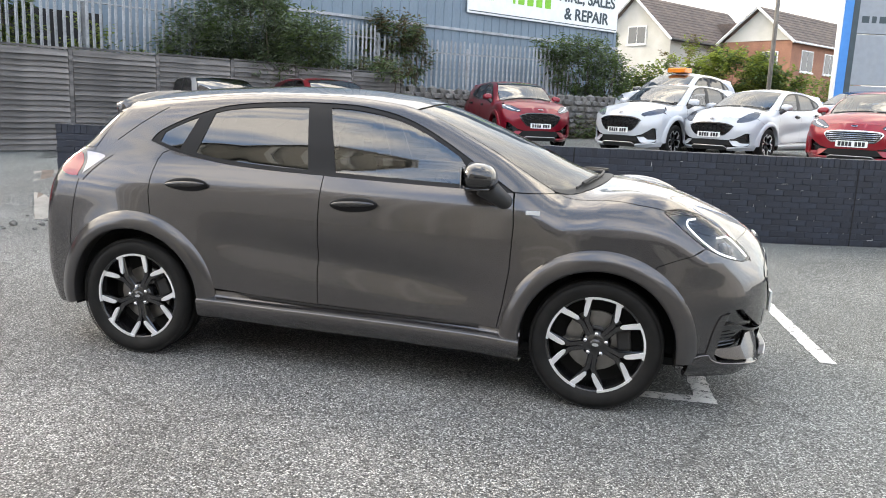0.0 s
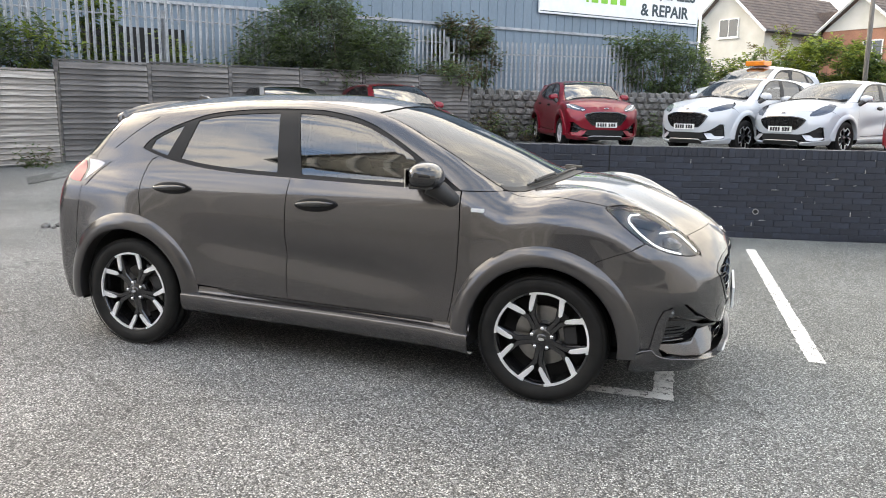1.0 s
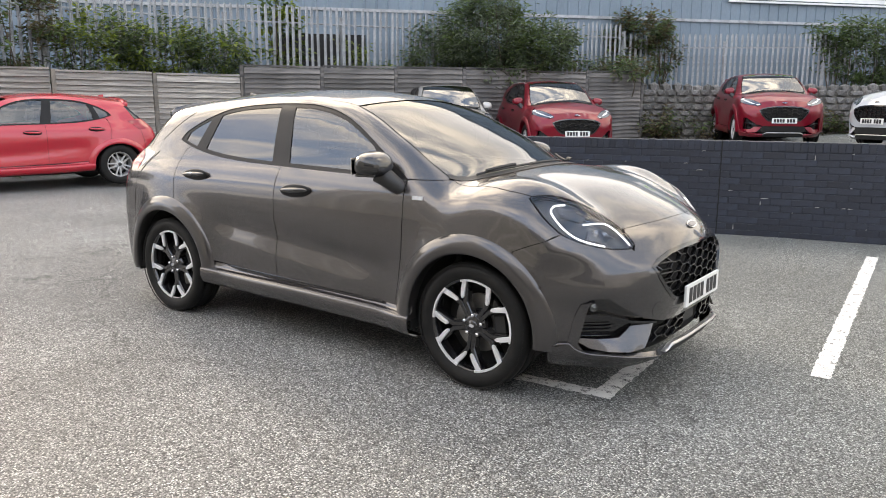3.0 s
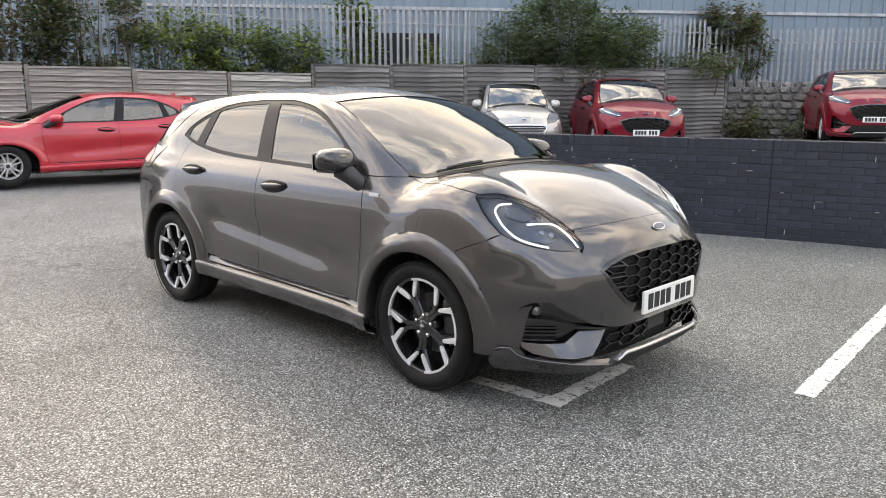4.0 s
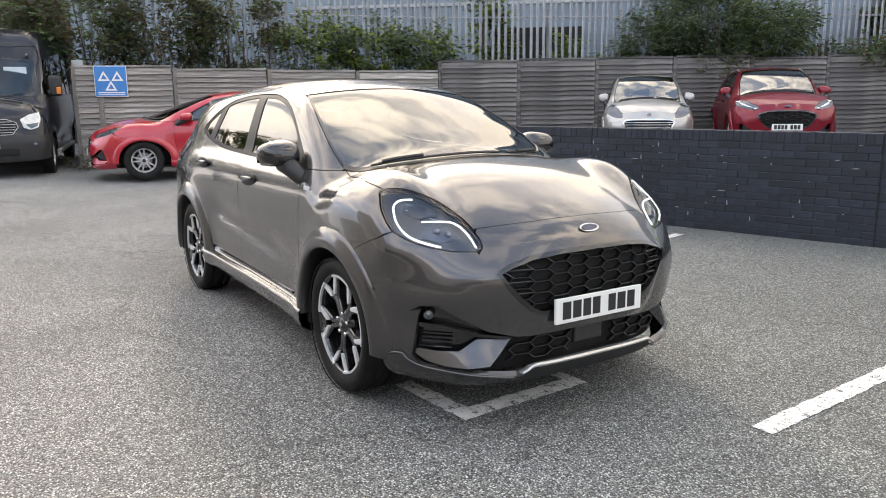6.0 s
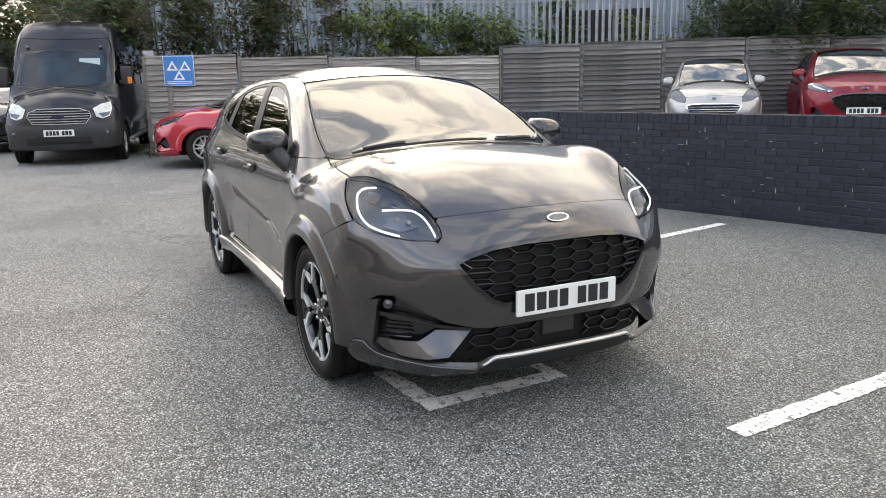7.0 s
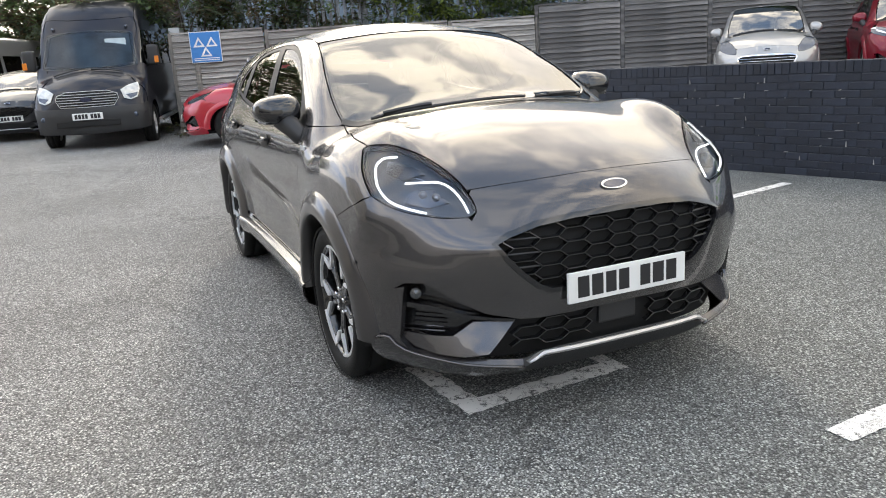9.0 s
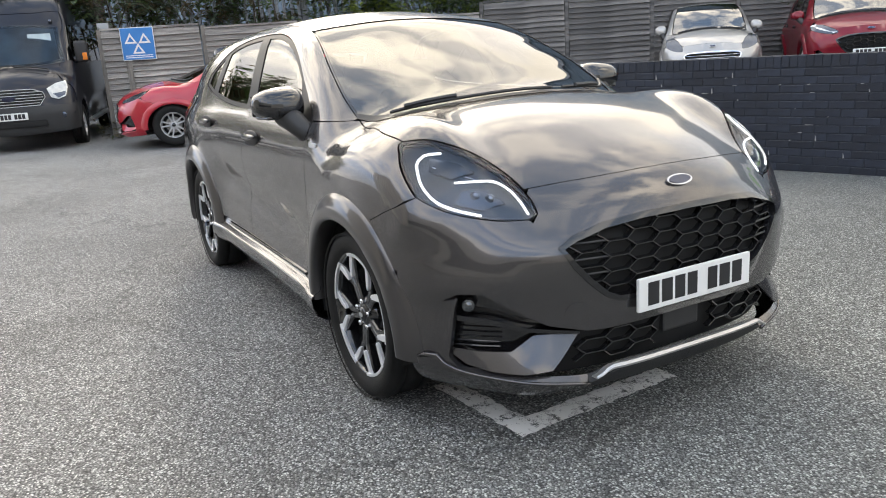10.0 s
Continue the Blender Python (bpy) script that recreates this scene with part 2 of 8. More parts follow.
def line_paint_material(name):
    """White road paint, worn through and cracked; the bare tarmac shows as dark flecks."""
    m = material(name, (0.76, 0.75, 0.72), 0.75, scale=2.5, second=(0.62, 0.61, 0.58))
    n, l = m.node_tree.nodes, m.node_tree.links
    b = n["Principled BSDF"]
    base = b.inputs["Base Color"].links[0].from_socket
    co = n.new("ShaderNodeTexCoord")
    worn = n.new("ShaderNodeTexNoise")
    worn.inputs["Scale"].default_value, worn.inputs["Detail"].default_value, worn.inputs["Roughness"].default_value = 22.0, 10.0, 0.78
    l.new(co.outputs["Object"], worn.inputs["Vector"])
    wr = n.new("ShaderNodeMapRange")
    wr.inputs["From Min"].default_value, wr.inputs["From Max"].default_value = 0.555, 0.58
    l.new(worn.outputs["Fac"], wr.inputs["Value"])
    net = n.new("ShaderNodeTexVoronoi")
    net.feature = "DISTANCE_TO_EDGE"
    net.inputs["Scale"].default_value = 7.0
    mixv = n.new("ShaderNodeMix")
    mixv.data_type = "RGBA"
    mixv.blend_type = "LINEAR_LIGHT"
    mixv.inputs["Factor"].default_value = 0.12
    l.new(co.outputs["Object"], mixv.inputs["A"]), l.new(worn.outputs["Color"], mixv.inputs["B"])
    l.new(mixv.outputs["Result"], net.inputs["Vector"])
    nr = n.new("ShaderNodeMapRange")
    nr.inputs["From Min"].default_value, nr.inputs["From Max"].default_value = 0.012, 0.03
    nr.inputs["To Min"].default_value, nr.inputs["To Max"].default_value = 0.8, 0.0
    l.new(net.outputs["Distance"], nr.inputs["Value"])
    mx = n.new("ShaderNodeMath")
    mx.operation = "MAXIMUM"
    l.new(wr.outputs["Result"], mx.inputs[0]), l.new(nr.outputs["Result"], mx.inputs[1])
    fin = n.new("ShaderNodeMix")
    fin.data_type = "RGBA"
    fin.inputs["B"].default_value = (0.1, 0.098, 0.093, 1)
    l.new(mx.outputs["Value"], fin.inputs["Factor"]), l.new(base, fin.inputs["A"]), l.new(fin.outputs["Result"], b.inputs["Base Color"])
    return m


def glass_material(name, tint=(0.25, 0.27, 0.27), ior=1.55):
    """Thin car glass: what is behind shows through, tinted; the sky mirrors in it."""
    m = bpy.data.materials.new(name)
    m.use_nodes = True
    n, l = m.node_tree.nodes, m.node_tree.links
    n.remove(n["Principled BSDF"])
    tr, gl, mix, fr = n.new("ShaderNodeBsdfTransparent"), n.new("ShaderNodeBsdfGlossy"), n.new("ShaderNodeMixShader"), n.new("ShaderNodeFresnel")
    tr.inputs["Color"].default_value = (*tint, 1)
    gl.inputs["Roughness"].default_value = 0.012
    fr.inputs["IOR"].default_value = ior
    l.new(fr.outputs["Fac"], mix.inputs["Fac"]), l.new(tr.outputs["BSDF"], mix.inputs[1]), l.new(gl.outputs["BSDF"], mix.inputs[2])
    l.new(mix.outputs["Shader"], n["Material Output"].inputs["Surface"])
    return m


def paint(name, color, metal=0.0, rough=0.35, coat_ior=1.5, coat=1.0, spec=0.5):
    return material(name, color, rough, metal, coat_ior=coat_ior, spec=spec, coat_rough=0.045 if metal > 0.5 else 0.02, second=tuple(c * 0.94 for c in color), scale=1.2, coat=coat, grain=0.05 if metal else 0.0, grain_scale=900)


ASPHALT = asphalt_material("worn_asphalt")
ASPHALT_DARK = asphalt_material("dark_asphalt", 0.5)
LINE_PAINT = line_paint_material("worn_line_paint")
GREY_PAINT = paint("grey_metallic_paint", (0.074, 0.0695, 0.070), 0.70, 0.27, 1.52, spec=0.25)
ARCH_PAINT = paint("grey_arch_paint", (0.064, 0.060, 0.0605), 0.68, 0.29, 1.50, spec=0.25)
RED_PAINT = paint("red_paint", (0.40, 0.003, 0.018), 0.1)
CRIMSON_PAINT = paint("crimson_paint", (0.21, 0.006, 0.014), 0.25, coat=0.7, spec=0.3)
DARK_RED_PAINT = paint("dark_red_paint", (0.165, 0.002, 0.012), 0.3, coat=0.6, spec=0.25)
WHITE_PAINT = paint("white_paint", (0.42, 0.44, 0.47))
SILVER_PAINT = paint("silver_paint", (0.36, 0.352, 0.34), 0.5)
NAVY_PAINT = paint("dark_van_paint", (0.008, 0.0082, 0.014), 0.1, 0.4, coat=0.55, spec=0.2)
BLACK_PAINT = paint("black_paint", (0.012, 0.012, 0.014))
BLUE_PAINT = paint("blue_paint", (0.03, 0.08, 0.22), 0.3)
WINDOW_TRIM = material("satin_black_trim", (0.009, 0.009, 0.010), 0.38, second=(0.008, 0.008, 0.009), spec=0.22)
GLOSS_BLACK = material("gloss_black", (0.012, 0.012, 0.013), 0.12, second=(0.010, 0.010, 0.011), coat=0.6)
MATT_BLACK = material("black_plastic", (0.022, 0.022, 0.023), 0.55, grain=0.12, grain_scale=400, bump=0.0004, bump_scale=500)
DARK_INSIDE = material("dark_inside", (0.012, 0.012, 0.012), 0.9)
TYRE = material("tyre_rubber", (0.009, 0.009, 0.009), 0.6, second=(0.014, 0.0135, 0.013), scale=14, spec=0.2, bump=0.0006, bump_scale=300)
CHROME = material("chrome", (0.75, 0.75, 0.76), 0.12, 1.0)
ALLOY = material("machined_alloy", (0.82, 0.82, 0.83), 0.42, 0.45)
ALLOY_GREY = material("painted_alloy", (0.5, 0.5, 0.51), 0.4, 0.5)
DISC = material("brake_disc", (0.28, 0.27, 0.26), 0.38, 0.9, scale=20)
SATIN_SILVER = material("satin_silver_trim", (0.50, 0.485, 0.47), 0.32, 0.55)
PLATE_WHITE = material("plate_white", (0.78, 0.78, 0.76), 0.35, second=(0.74, 0.74, 0.72))
INK = material("black_print", (0.015, 0.015, 0.017), 0.5)
WINDSCREEN = glass_material("windscreen_glass", (0.34, 0.35, 0.33), 2.3)
FAR_SCREEN = glass_material("sky_lit_windscreen", (0.30, 0.31, 0.29), 3.0)
# the blue-grey stands for daylight seen through the van's cab
CAB_GREY = material("cab_daylight_grey", (0.13, 0.165, 0.19), 0.8, second=(0.05, 0.065, 0.08), scale=2.2)
VAN_GLASS = glass_material("van_glass", (0.55, 0.62, 0.68), 1.45)
VAN_LENS = material("clear_lamp_lens", (0.62, 0.62, 0.58), 0.2, second=(0.42, 0.43, 0.42), scale=14, coat=1.0)
SIDE_GLASS = glass_material("side_glass", (0.36, 0.38, 0.38), 2.1)
PRIVACY_GLASS = glass_material("privacy_glass", (0.03, 0.031, 0.033), 2.1)
LAMP_GLASS = glass_material("lamp_lens", (0.85, 0.87, 0.9), 1.6)
LAMP_INSIDE = material("lamp_reflector", (0.10, 0.115, 0.145), 0.22, 0.7)
FOG_GLASS = material("fog_lamp_glass", (0.10, 0.105, 0.11), 0.15, 0.6, coat=1.0)
LAMP_DARK = material("lamp_bowl_dark", (0.06, 0.072, 0.095), 0.3, 0.4)
LAMP_CHROME = material("lamp_chrome", (0.26, 0.28, 0.32), 0.16, 0.9)
DRL = material("running_light", (0.95, 0.97, 1.0), 0.4, emit=0.8)
LIGHT_OFF = material("white_lamp", (0.7, 0.71, 0.72), 0.25)
TAIL_RED = material("tail_lamp_red", (0.30, 0.010, 0.014), 0.15, coat=1.0)
TAIL_CLEAR = material("tail_lamp_clear", (0.42, 0.40, 0.42), 0.15, 0.3, coat=1.0)
TAIL_SMOKE = material("tail_lamp_smoke", (0.028, 0.022, 0.024), 0.15, coat=1.0)
AMBER = material("amber_lens", (0.75, 0.22, 0.02), 0.25, coat=0.6)
BADGE_BLUE = material("badge_blue", (0.008, 0.014, 0.05), 0.2, coat=0.8)
SEAT_CLOTH = material("seat_cloth", (0.02, 0.02, 0.021), 0.85, grain=0.2, bump=0.001, bump_scale=300)
STITCH = material("pale_stitching", (0.45, 0.43, 0.41), 0.7)
STICKER = material("pale_windscreen_card", (0.55, 0.66, 0.70), 0.6)
TIMBER = material("weathered_timber", (0.39, 0.365, 0.335), 0.85, second=(0.15, 0.14, 0.13), scale=3.0, stretch=(0.6, 6, 14), grain=0.25, grain_scale=60,
                  bump=0.003, bump_scale=30, spread=0.28)
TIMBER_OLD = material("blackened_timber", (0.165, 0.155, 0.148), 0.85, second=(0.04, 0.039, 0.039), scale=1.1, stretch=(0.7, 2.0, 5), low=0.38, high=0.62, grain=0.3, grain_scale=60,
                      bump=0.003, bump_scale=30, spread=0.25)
POST_TIMBER = material("post_timber", (0.22, 0.20, 0.175), 0.85, second=(0.13, 0.12, 0.105), scale=4, stretch=(8, 8, 0.8), grain=0.2, bump=0.002, spread=0.15)
DARK_TIMBER = material("dark_cladding", (0.075, 0.055, 0.045), 0.8, second=(0.045, 0.034, 0.03), scale=2, stretch=(0.5, 5, 10), grain=0.25, bump=0.002, spread=0.18)
GALV = material("galvanised_steel", (0.34, 0.355, 0.375), 0.5, 0.5, second=(0.23, 0.24, 0.25), scale=5, grain=0.12, grain_scale=40, spread=0.12)
CLADDING = material("pale_blue_cladding", (0.160, 0.212, 0.262), 0.55, second=(0.130, 0.174, 0.216), scale=0.7, stretch=(1, 1, 0.35), grain=0.06, grain_scale=20)
SIGN_WHITE = material("sign_white", (0.74, 0.75, 0.75), 0.5, second=(0.68, 0.69, 0.69))
SIGN_GREEN = material("sign_green", (0.20, 0.52, 0.03), 0.5)
SIGN_DARK = material("sign_dark", (0.03, 0.05, 0.06), 0.5)
SIGN_BLUE = material("sign_blue", (0.035, 0.20, 0.52), 0.45, second=(0.03, 0.18, 0.48))
TOTEM_GREY = material("totem_grey", (0.24, 0.265, 0.29), 0.45, second=(0.22, 0.24, 0.265))
STONE = material("rubble_stone", (0.18, 0.174, 0.166), 0.9, second=(0.085, 0.083, 0.079), scale=7, grain=0.25, grain_scale=50, bump=0.008, bump_scale=22, spread=0.3)
CONCRETE = material("pale_concrete", (0.34, 0.32, 0.29), 0.85, second=(0.25, 0.235, 0.21), scale=4, grain=0.15, bump=0.002)
RUSTY = material("rusty_steel", (0.16, 0.12, 0.095), 0.7, second=(0.09, 0.07, 0.06), scale=12, grain=0.2)
MORTAR = material("old_mortar", (0.15, 0.146, 0.135), 0.95, second=(0.12, 0.118, 0.11), scale=9, grain=0.2, bump=0.006, bump_scale=30)
BRICK_DARK = material("dark_painted_brick", (0.0165, 0.0212, 0.034), 0.5, second=(0.011, 0.014, 0.0225), scale=9, grain=0.22, grain_scale=70, bump=0.003,
                      bump_scale=45, spread=0.28, island=0.0)
BRICK_JOINED = material("dark_painted_brick_joined", (0.0165, 0.0212, 0.034), 0.5, second=(0.011, 0.014, 0.0225), scale=9, grain=0.22, grain_scale=70, bump=0.003,
                        bump_scale=45, island=0.28)
JOINT_DARK = material("dark_joint", (0.0145, 0.0185, 0.030), 0.7, second=(0.0185, 0.022, 0.032), scale=5)
CHIP = material("bare_mortar", (0.34, 0.33, 0.31), 0.9)
RENDER_WHITE = material("white_render", (0.50, 0.49, 0.455), 0.85, second=(0.38, 0.37, 0.33), scale=0.6, grain=0.06)
RENDER_GREY = material("grey_render", (0.42, 0.43, 0.44), 0.85, second=(0.34, 0.35, 0.36), scale=0.8)
ROOF_TILE = material("roof_tile", (0.13, 0.10, 0.085), 0.85, second=(0.085, 0.068, 0.06), scale=1.5, grain=0.2, grain_scale=14, island=0.2)
ORANGE_BRICK = material("orange_brick", (0.30, 0.145, 0.092), 0.85, second=(0.22, 0.105, 0.068), scale=1.2, grain=0.2, grain_scale=22)
HOUSE_GLASS = material("house_window_glass", (0.05, 0.06, 0.07), 0.1, coat=0.5)
UPVC = material("white_upvc", (0.74, 0.74, 0.72), 0.4)
LEAF = material("shrub_leaf", (0.12, 0.17, 0.06), 0.6, second=(0.075, 0.115, 0.04), scale=1.2, island=0.4)
LEAF_GREY = material("grey_green_leaf", (0.15, 0.185, 0.12), 0.6, second=(0.085, 0.115, 0.068), scale=1.0, island=0.45)
LEAF_BRIGHT = material("young_leaf", (0.22, 0.27, 0.05), 0.55, second=(0.15, 0.2, 0.04), scale=1.0, island=0.35)
LEAF_BROWN = material("dry_leaf", (0.15, 0.12, 0.065), 0.7, second=(0.09, 0.08, 0.045), scale=1.0, island=0.4)
BARK = material("bark", (0.10, 0.08, 0.06), 0.9, bump=0.004)
for leaf in (LEAF, LEAF_GREY, LEAF_BRIGHT, LEAF_BROWN):
    ln, ll = leaf.node_tree.nodes, leaf.node_tree.links
    lb = ln["Principled BSDF"]
    through_leaf, both_sides = ln.new("ShaderNodeBsdfTranslucent"), ln.new("ShaderNodeMixShader")
    ll.new(lb.inputs["Base Color"].links[0].from_socket, through_leaf.inputs["Color"])
    both_sides.inputs["Fac"].default_value = 0.55
    ll.new(lb.outputs["BSDF"], both_sides.inputs[1]), ll.new(through_leaf.outputs["BSDF"], both_sides.inputs[2])
    ll.new(both_sides.outputs["Shader"], ln["Material Output"].inputs["Surface"])


# ---------------------------------------------------------------- mesh tools
def mesh_object(name, bm, mat, parent=None, label="", smooth=False):
    me = bpy.data.meshes.new(name)
    if isinstance(bm, bmesh.types.BMesh):
        if smooth:
            for f in bm.faces:
                f.smooth = True
        bm.to_mesh(me)
        bm.free()
    else:
        me.from_pydata(bm[0], [], bm[1])
        if smooth:
            me.polygons.foreach_set("use_smooth", [True] * len(me.polygons))
    for one in (mat if isinstance(mat, (list, tuple)) else [mat]):
        me.materials.append(one)
    ob = new(name, me)
    if parent is not None:
        ob.parent = parent
    if label:
        ob["label"] = label
    return ob


def part(name, bm, mat, parent, label="", smooth=False):
    """One mesh under a thing or under a part."""
    return mesh_object(name, bm, mat, parent, label, smooth)


def thing(name, label, category, group="", kind="", at=None):
    ob = tagged(new(name), label, category, group, kind)
    if at is not None:
        ob.matrix_world = at
    return ob


def box(bm, x0, x1, y0, y1, z0, z1, bevel=0.0, m=None):
    mat = Matrix.Translation(((x0 + x1) / 2, (y0 + y1) / 2, (z0 + z1) / 2)) @ Matrix.Diagonal((x1 - x0, y1 - y0, z1 - z0, 1))
    got = bmesh.ops.create_cube(bm, size=1, matrix=mat)
    if bevel:
        edges = list({e for v in got["verts"] for e in v.link_edges})
        done = bmesh.ops.bevel(bm, geom=edges, offset=bevel, segments=2, profile=0.6, affect="EDGES")
        verts = list({v for f in done["faces"] for v in f.verts} | {v for v in got["verts"] if v.is_valid})
    else:
        verts = got["verts"]
    if m is not None:
        bmesh.ops.transform(bm, matrix=m, verts=verts)
    return verts


def boxed(*a, **k):
    bm = bmesh.new()
    box(bm, *a, **k)
    return bm


def lathe(profile, n=40, axis="y", closed=False):
    """A body of revolution: profile of (radius, along)."""
    verts, faces = [], []
    for i in range(n):
        a = 2 * math.pi * i / n
        for r, t in profile:
            p = (r * math.cos(a), t, r * math.sin(a)) if axis == "y" else ((r * math.cos(a), r * math.sin(a), t) if axis == "z" else (t, r * math.cos(a), r * math.sin(a)))
            verts.append(p)
    m = len(profile)
    for i in range(n):
        for j in range(m if closed else m - 1):
            a, b = i * m + j, i * m + (j + 1) % m
            c, d = ((i + 1) % n) * m + (j + 1) % m, ((i + 1) % n) * m + j
            faces.append((a, b, c, d))
    return verts, faces


def tube(points, radius, sides=8):
    """A round bar through points; radius: one number or one for each point."""
    pts = [Vector(p) for p in points]
    rad = radius if isinstance(radius, (list, tuple)) else [radius] * len(pts)
    verts, faces = [], []
    up = Vector((0, 0, 1))
    for i, p in enumerate(pts):
        d = (pts[min(i + 1, len(pts) - 1)] - pts[max(i - 1, 0)]).normalized()
        ref = up if abs(d.dot(up)) < 0.95 else Vector((1, 0, 0))
        u = d.cross(ref).normalized()
        v = d.cross(u)
        for k in range(sides):
            a = 2 * math.pi * k / sides
            verts.append(p + (u * math.cos(a) + v * math.sin(a)) * rad[i])
    for i in range(len(pts) - 1):
        for k in range(sides):
            a, b = i * sides + k, i * sides + (k + 1) % sides
            faces.append((a, b, b + sides, a + sides))
    faces.append(tuple(range(sides))[::-1])
    faces.append(tuple((len(pts) - 1) * sides + k for k in range(sides)))
    return verts, faces


def joined(*meshes):
    verts, faces = [], []
    for v, f in meshes:
        o = len(verts)
        verts += list(v)
        faces += [tuple(i + o for i in face) for face in f]
    return verts, faces


def prism(outline, depth, m=None, bevel=0.0):
    """A plate: an outline in x and z, thickened along y from 0 to depth."""
    bm = bmesh.new()
    a = [bm.verts.new((x, 0, z)) for x, z in outline]
    face = bm.faces.new(a)
    got = bmesh.ops.extrude_face_region(bm, geom=[face])
    bmesh.ops.translate(bm, vec=(0, depth, 0), verts=[v for v in got["geom"] if isinstance(v, bmesh.types.BMVert)])
    bmesh.ops.recalc_face_normals(bm, faces=bm.faces)
    if bevel:
        bmesh.ops.bevel(bm, geom=list(bm.edges), offset=bevel, segments=1, affect="EDGES")
    if m is not None:
        bmesh.ops.transform(bm, matrix=m, verts=bm.verts)
    return bm


def letters(text, size, depth=0.004):
    """Raised lettering as a mesh in x and z, its face towards -y, centred."""
    cu = bpy.data.curves.new("letters", "FONT")
    cu.body, cu.size, cu.extrude, cu.offset, cu.align_x, cu.align_y = text, size, depth, size * 0.022, "CENTER", "CENTER"
    ob = bpy.data.objects.new("letters", cu)
    me = bpy.data.meshes.new_from_object(ob)
    bm = bmesh.new()
    bm.from_mesh(me)
    bpy.data.objects.remove(ob), bpy.data.meshes.remove(me), bpy.data.curves.remove(cu)
    bmesh.ops.rotate(bm, cent=(0, 0, 0), matrix=Matrix.Rotation(radians(90), 3, "X"), verts=bm.verts)
    return bm


# ---------------------------------------------------------------- ground
WALL_ANGLE = math.atan(0.27)
WALL_DIR = Vector((math.cos(WALL_ANGLE), math.sin(WALL_ANGLE), 0))
WALL_NORMAL = Vector((-WALL_DIR.y, WALL_DIR.x, 0))
WALL_START = Vector((-5.315, 3.37, 0))


def on_wall(u, v, z=0.0):
    """u metres along the brick wall from its free end, v metres behind its face."""
    return WALL_START + WALL_DIR * u + WALL_NORMAL * v + Vector((0, 0, z))


def wall_uv(x, y):
    d = Vector((x, y, 0)) - WALL_START
    return d.dot(WALL_DIR), d.dot(WALL_NORMAL)


def step01(a, b, x):
    t = min(max((x - a) / (b - a), 0.0), 1.0)
    return t * t * (3 - 2 * t)


def low_level(x, y):
    return 0.021 * max(0.0, -x - 2.0) - 0.016 * min(max(0.0, x - 1.45), 2.0) if x > -14 else 0.252


def high_level(x, y):
    u, v = wall_uv(x, y)
    return min(max(0.56 + 0.03 * (x - 1.2), 0.36), 0.85) + 0.045 * min(max(v - 8, 0), 9)


def ground_z(x, y):
    u, v = wall_uv(x, y)
    wide = 0.12 + 5.5 * step01(0.3, -3.2, u) if u < 0.3 else 0.12
    s = step01(0.06, 0.06 + wide, v)
    return low_level(x, y) * (1 - s) + high_level(x, y) * s


def axis_steps(fine_lo, fine_hi, step, far):
    a = list(np.arange(fine_lo, fine_hi + 1e-6, step))
    d = step
    lo, hi = a[0], a[-1]
    while hi < far:
        d *= 1.5
        hi += d
        lo -= d
        a = [lo] + a + [hi]
    return a


us = axis_steps(-14, 16, 0.5, 900)
vs = sorted(set([round(v, 3) for v in axis_steps(-12, 18, 0.5, 900)] + [0.05, 0.07, 0.12, 0.17, 0.2]))
gverts = []
for v in vs:
    for u in us:
        p = on_wall(u, v)
        gverts.append((p.x, p.y, ground_z(p.x, p.y)))
gn = len(us)
gfaces = [(j * gn + i, j * gn + i + 1, (j + 1) * gn + i + 1, (j + 1) * gn + i) for j in range(len(vs) - 1) for i in range(gn - 1)]
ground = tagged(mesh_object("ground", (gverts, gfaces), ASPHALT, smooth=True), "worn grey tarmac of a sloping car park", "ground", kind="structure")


def strip(name, pts, width, label):
    """A painted line on the ground, 4 mm proud, with slightly ragged edges."""
    verts, faces = [], []
    P = [Vector(p) for p in pts]
    total = (P[1] - P[0]).length
    n = max(2, int(total / 0.03))
    d = (P[1] - P[0]).normalized()
    s = Vector((-d.y, d.x))
    for i in range(n + 1):
        c = P[0] + d * total * i / n
        wob = 0.006
        for k in (-1, 1):
            q = c + s * (k * width / 2 + random.uniform(-wob, wob))
            verts.append((q.x, q.y, ground_z(q.x, q.y) + 0.004))
    for i in range(n):
        faces.append((2 * i, 2 * i + 2, 2 * i + 3, 2 * i + 1))
    return tagged(mesh_object(name, (verts, faces), LINE_PAINT), label, "road marking", "parking bay lines", "structure")


strip("bay_line", [(2.735, 0.475), (2.455, 4.60)], 0.105, "worn white painted parking bay line")
strip("bay_line", [(-0.30, 1.6), (-0.80, 4.1)], 0.10, "worn white painted parking bay line")
strip("bay_line", [(1.893, -0.562), (1.850, 0.222)], 0.108, "worn white bay corner mark under the car")
strip("bay_line", [(1.838, -0.519), (1.395, -0.566)], 0.100, "worn white bay corner mark under the car")
strip("bay_line", [(1.797, 0.180), (1.650, 0.172)], 0.075, "worn white bay corner mark under the car")

# ---------------------------------------------------------------- brick retaining wall
WALL_LEN, WALL_TOP, WALL_THICK = 17.5, 1.06, 0.23
WALL_M = Matrix.Translation(WALL_START + Vector((0, 0, 0.048))) @ Matrix.Rotation(WALL_ANGLE, 4, "Z") @ Matrix.Rotation(0.0035, 4, "Y")
wall_front = tagged(mesh_object("wall_front", boxed(0.012, WALL_LEN, 0.006, WALL_THICK - 0.01, -0.3, WALL_TOP - 0.008), JOINT_DARK),
                    "dark blue-grey painted brick retaining wall", "wall", kind="structure")
wall_front.matrix_world = WALL_M


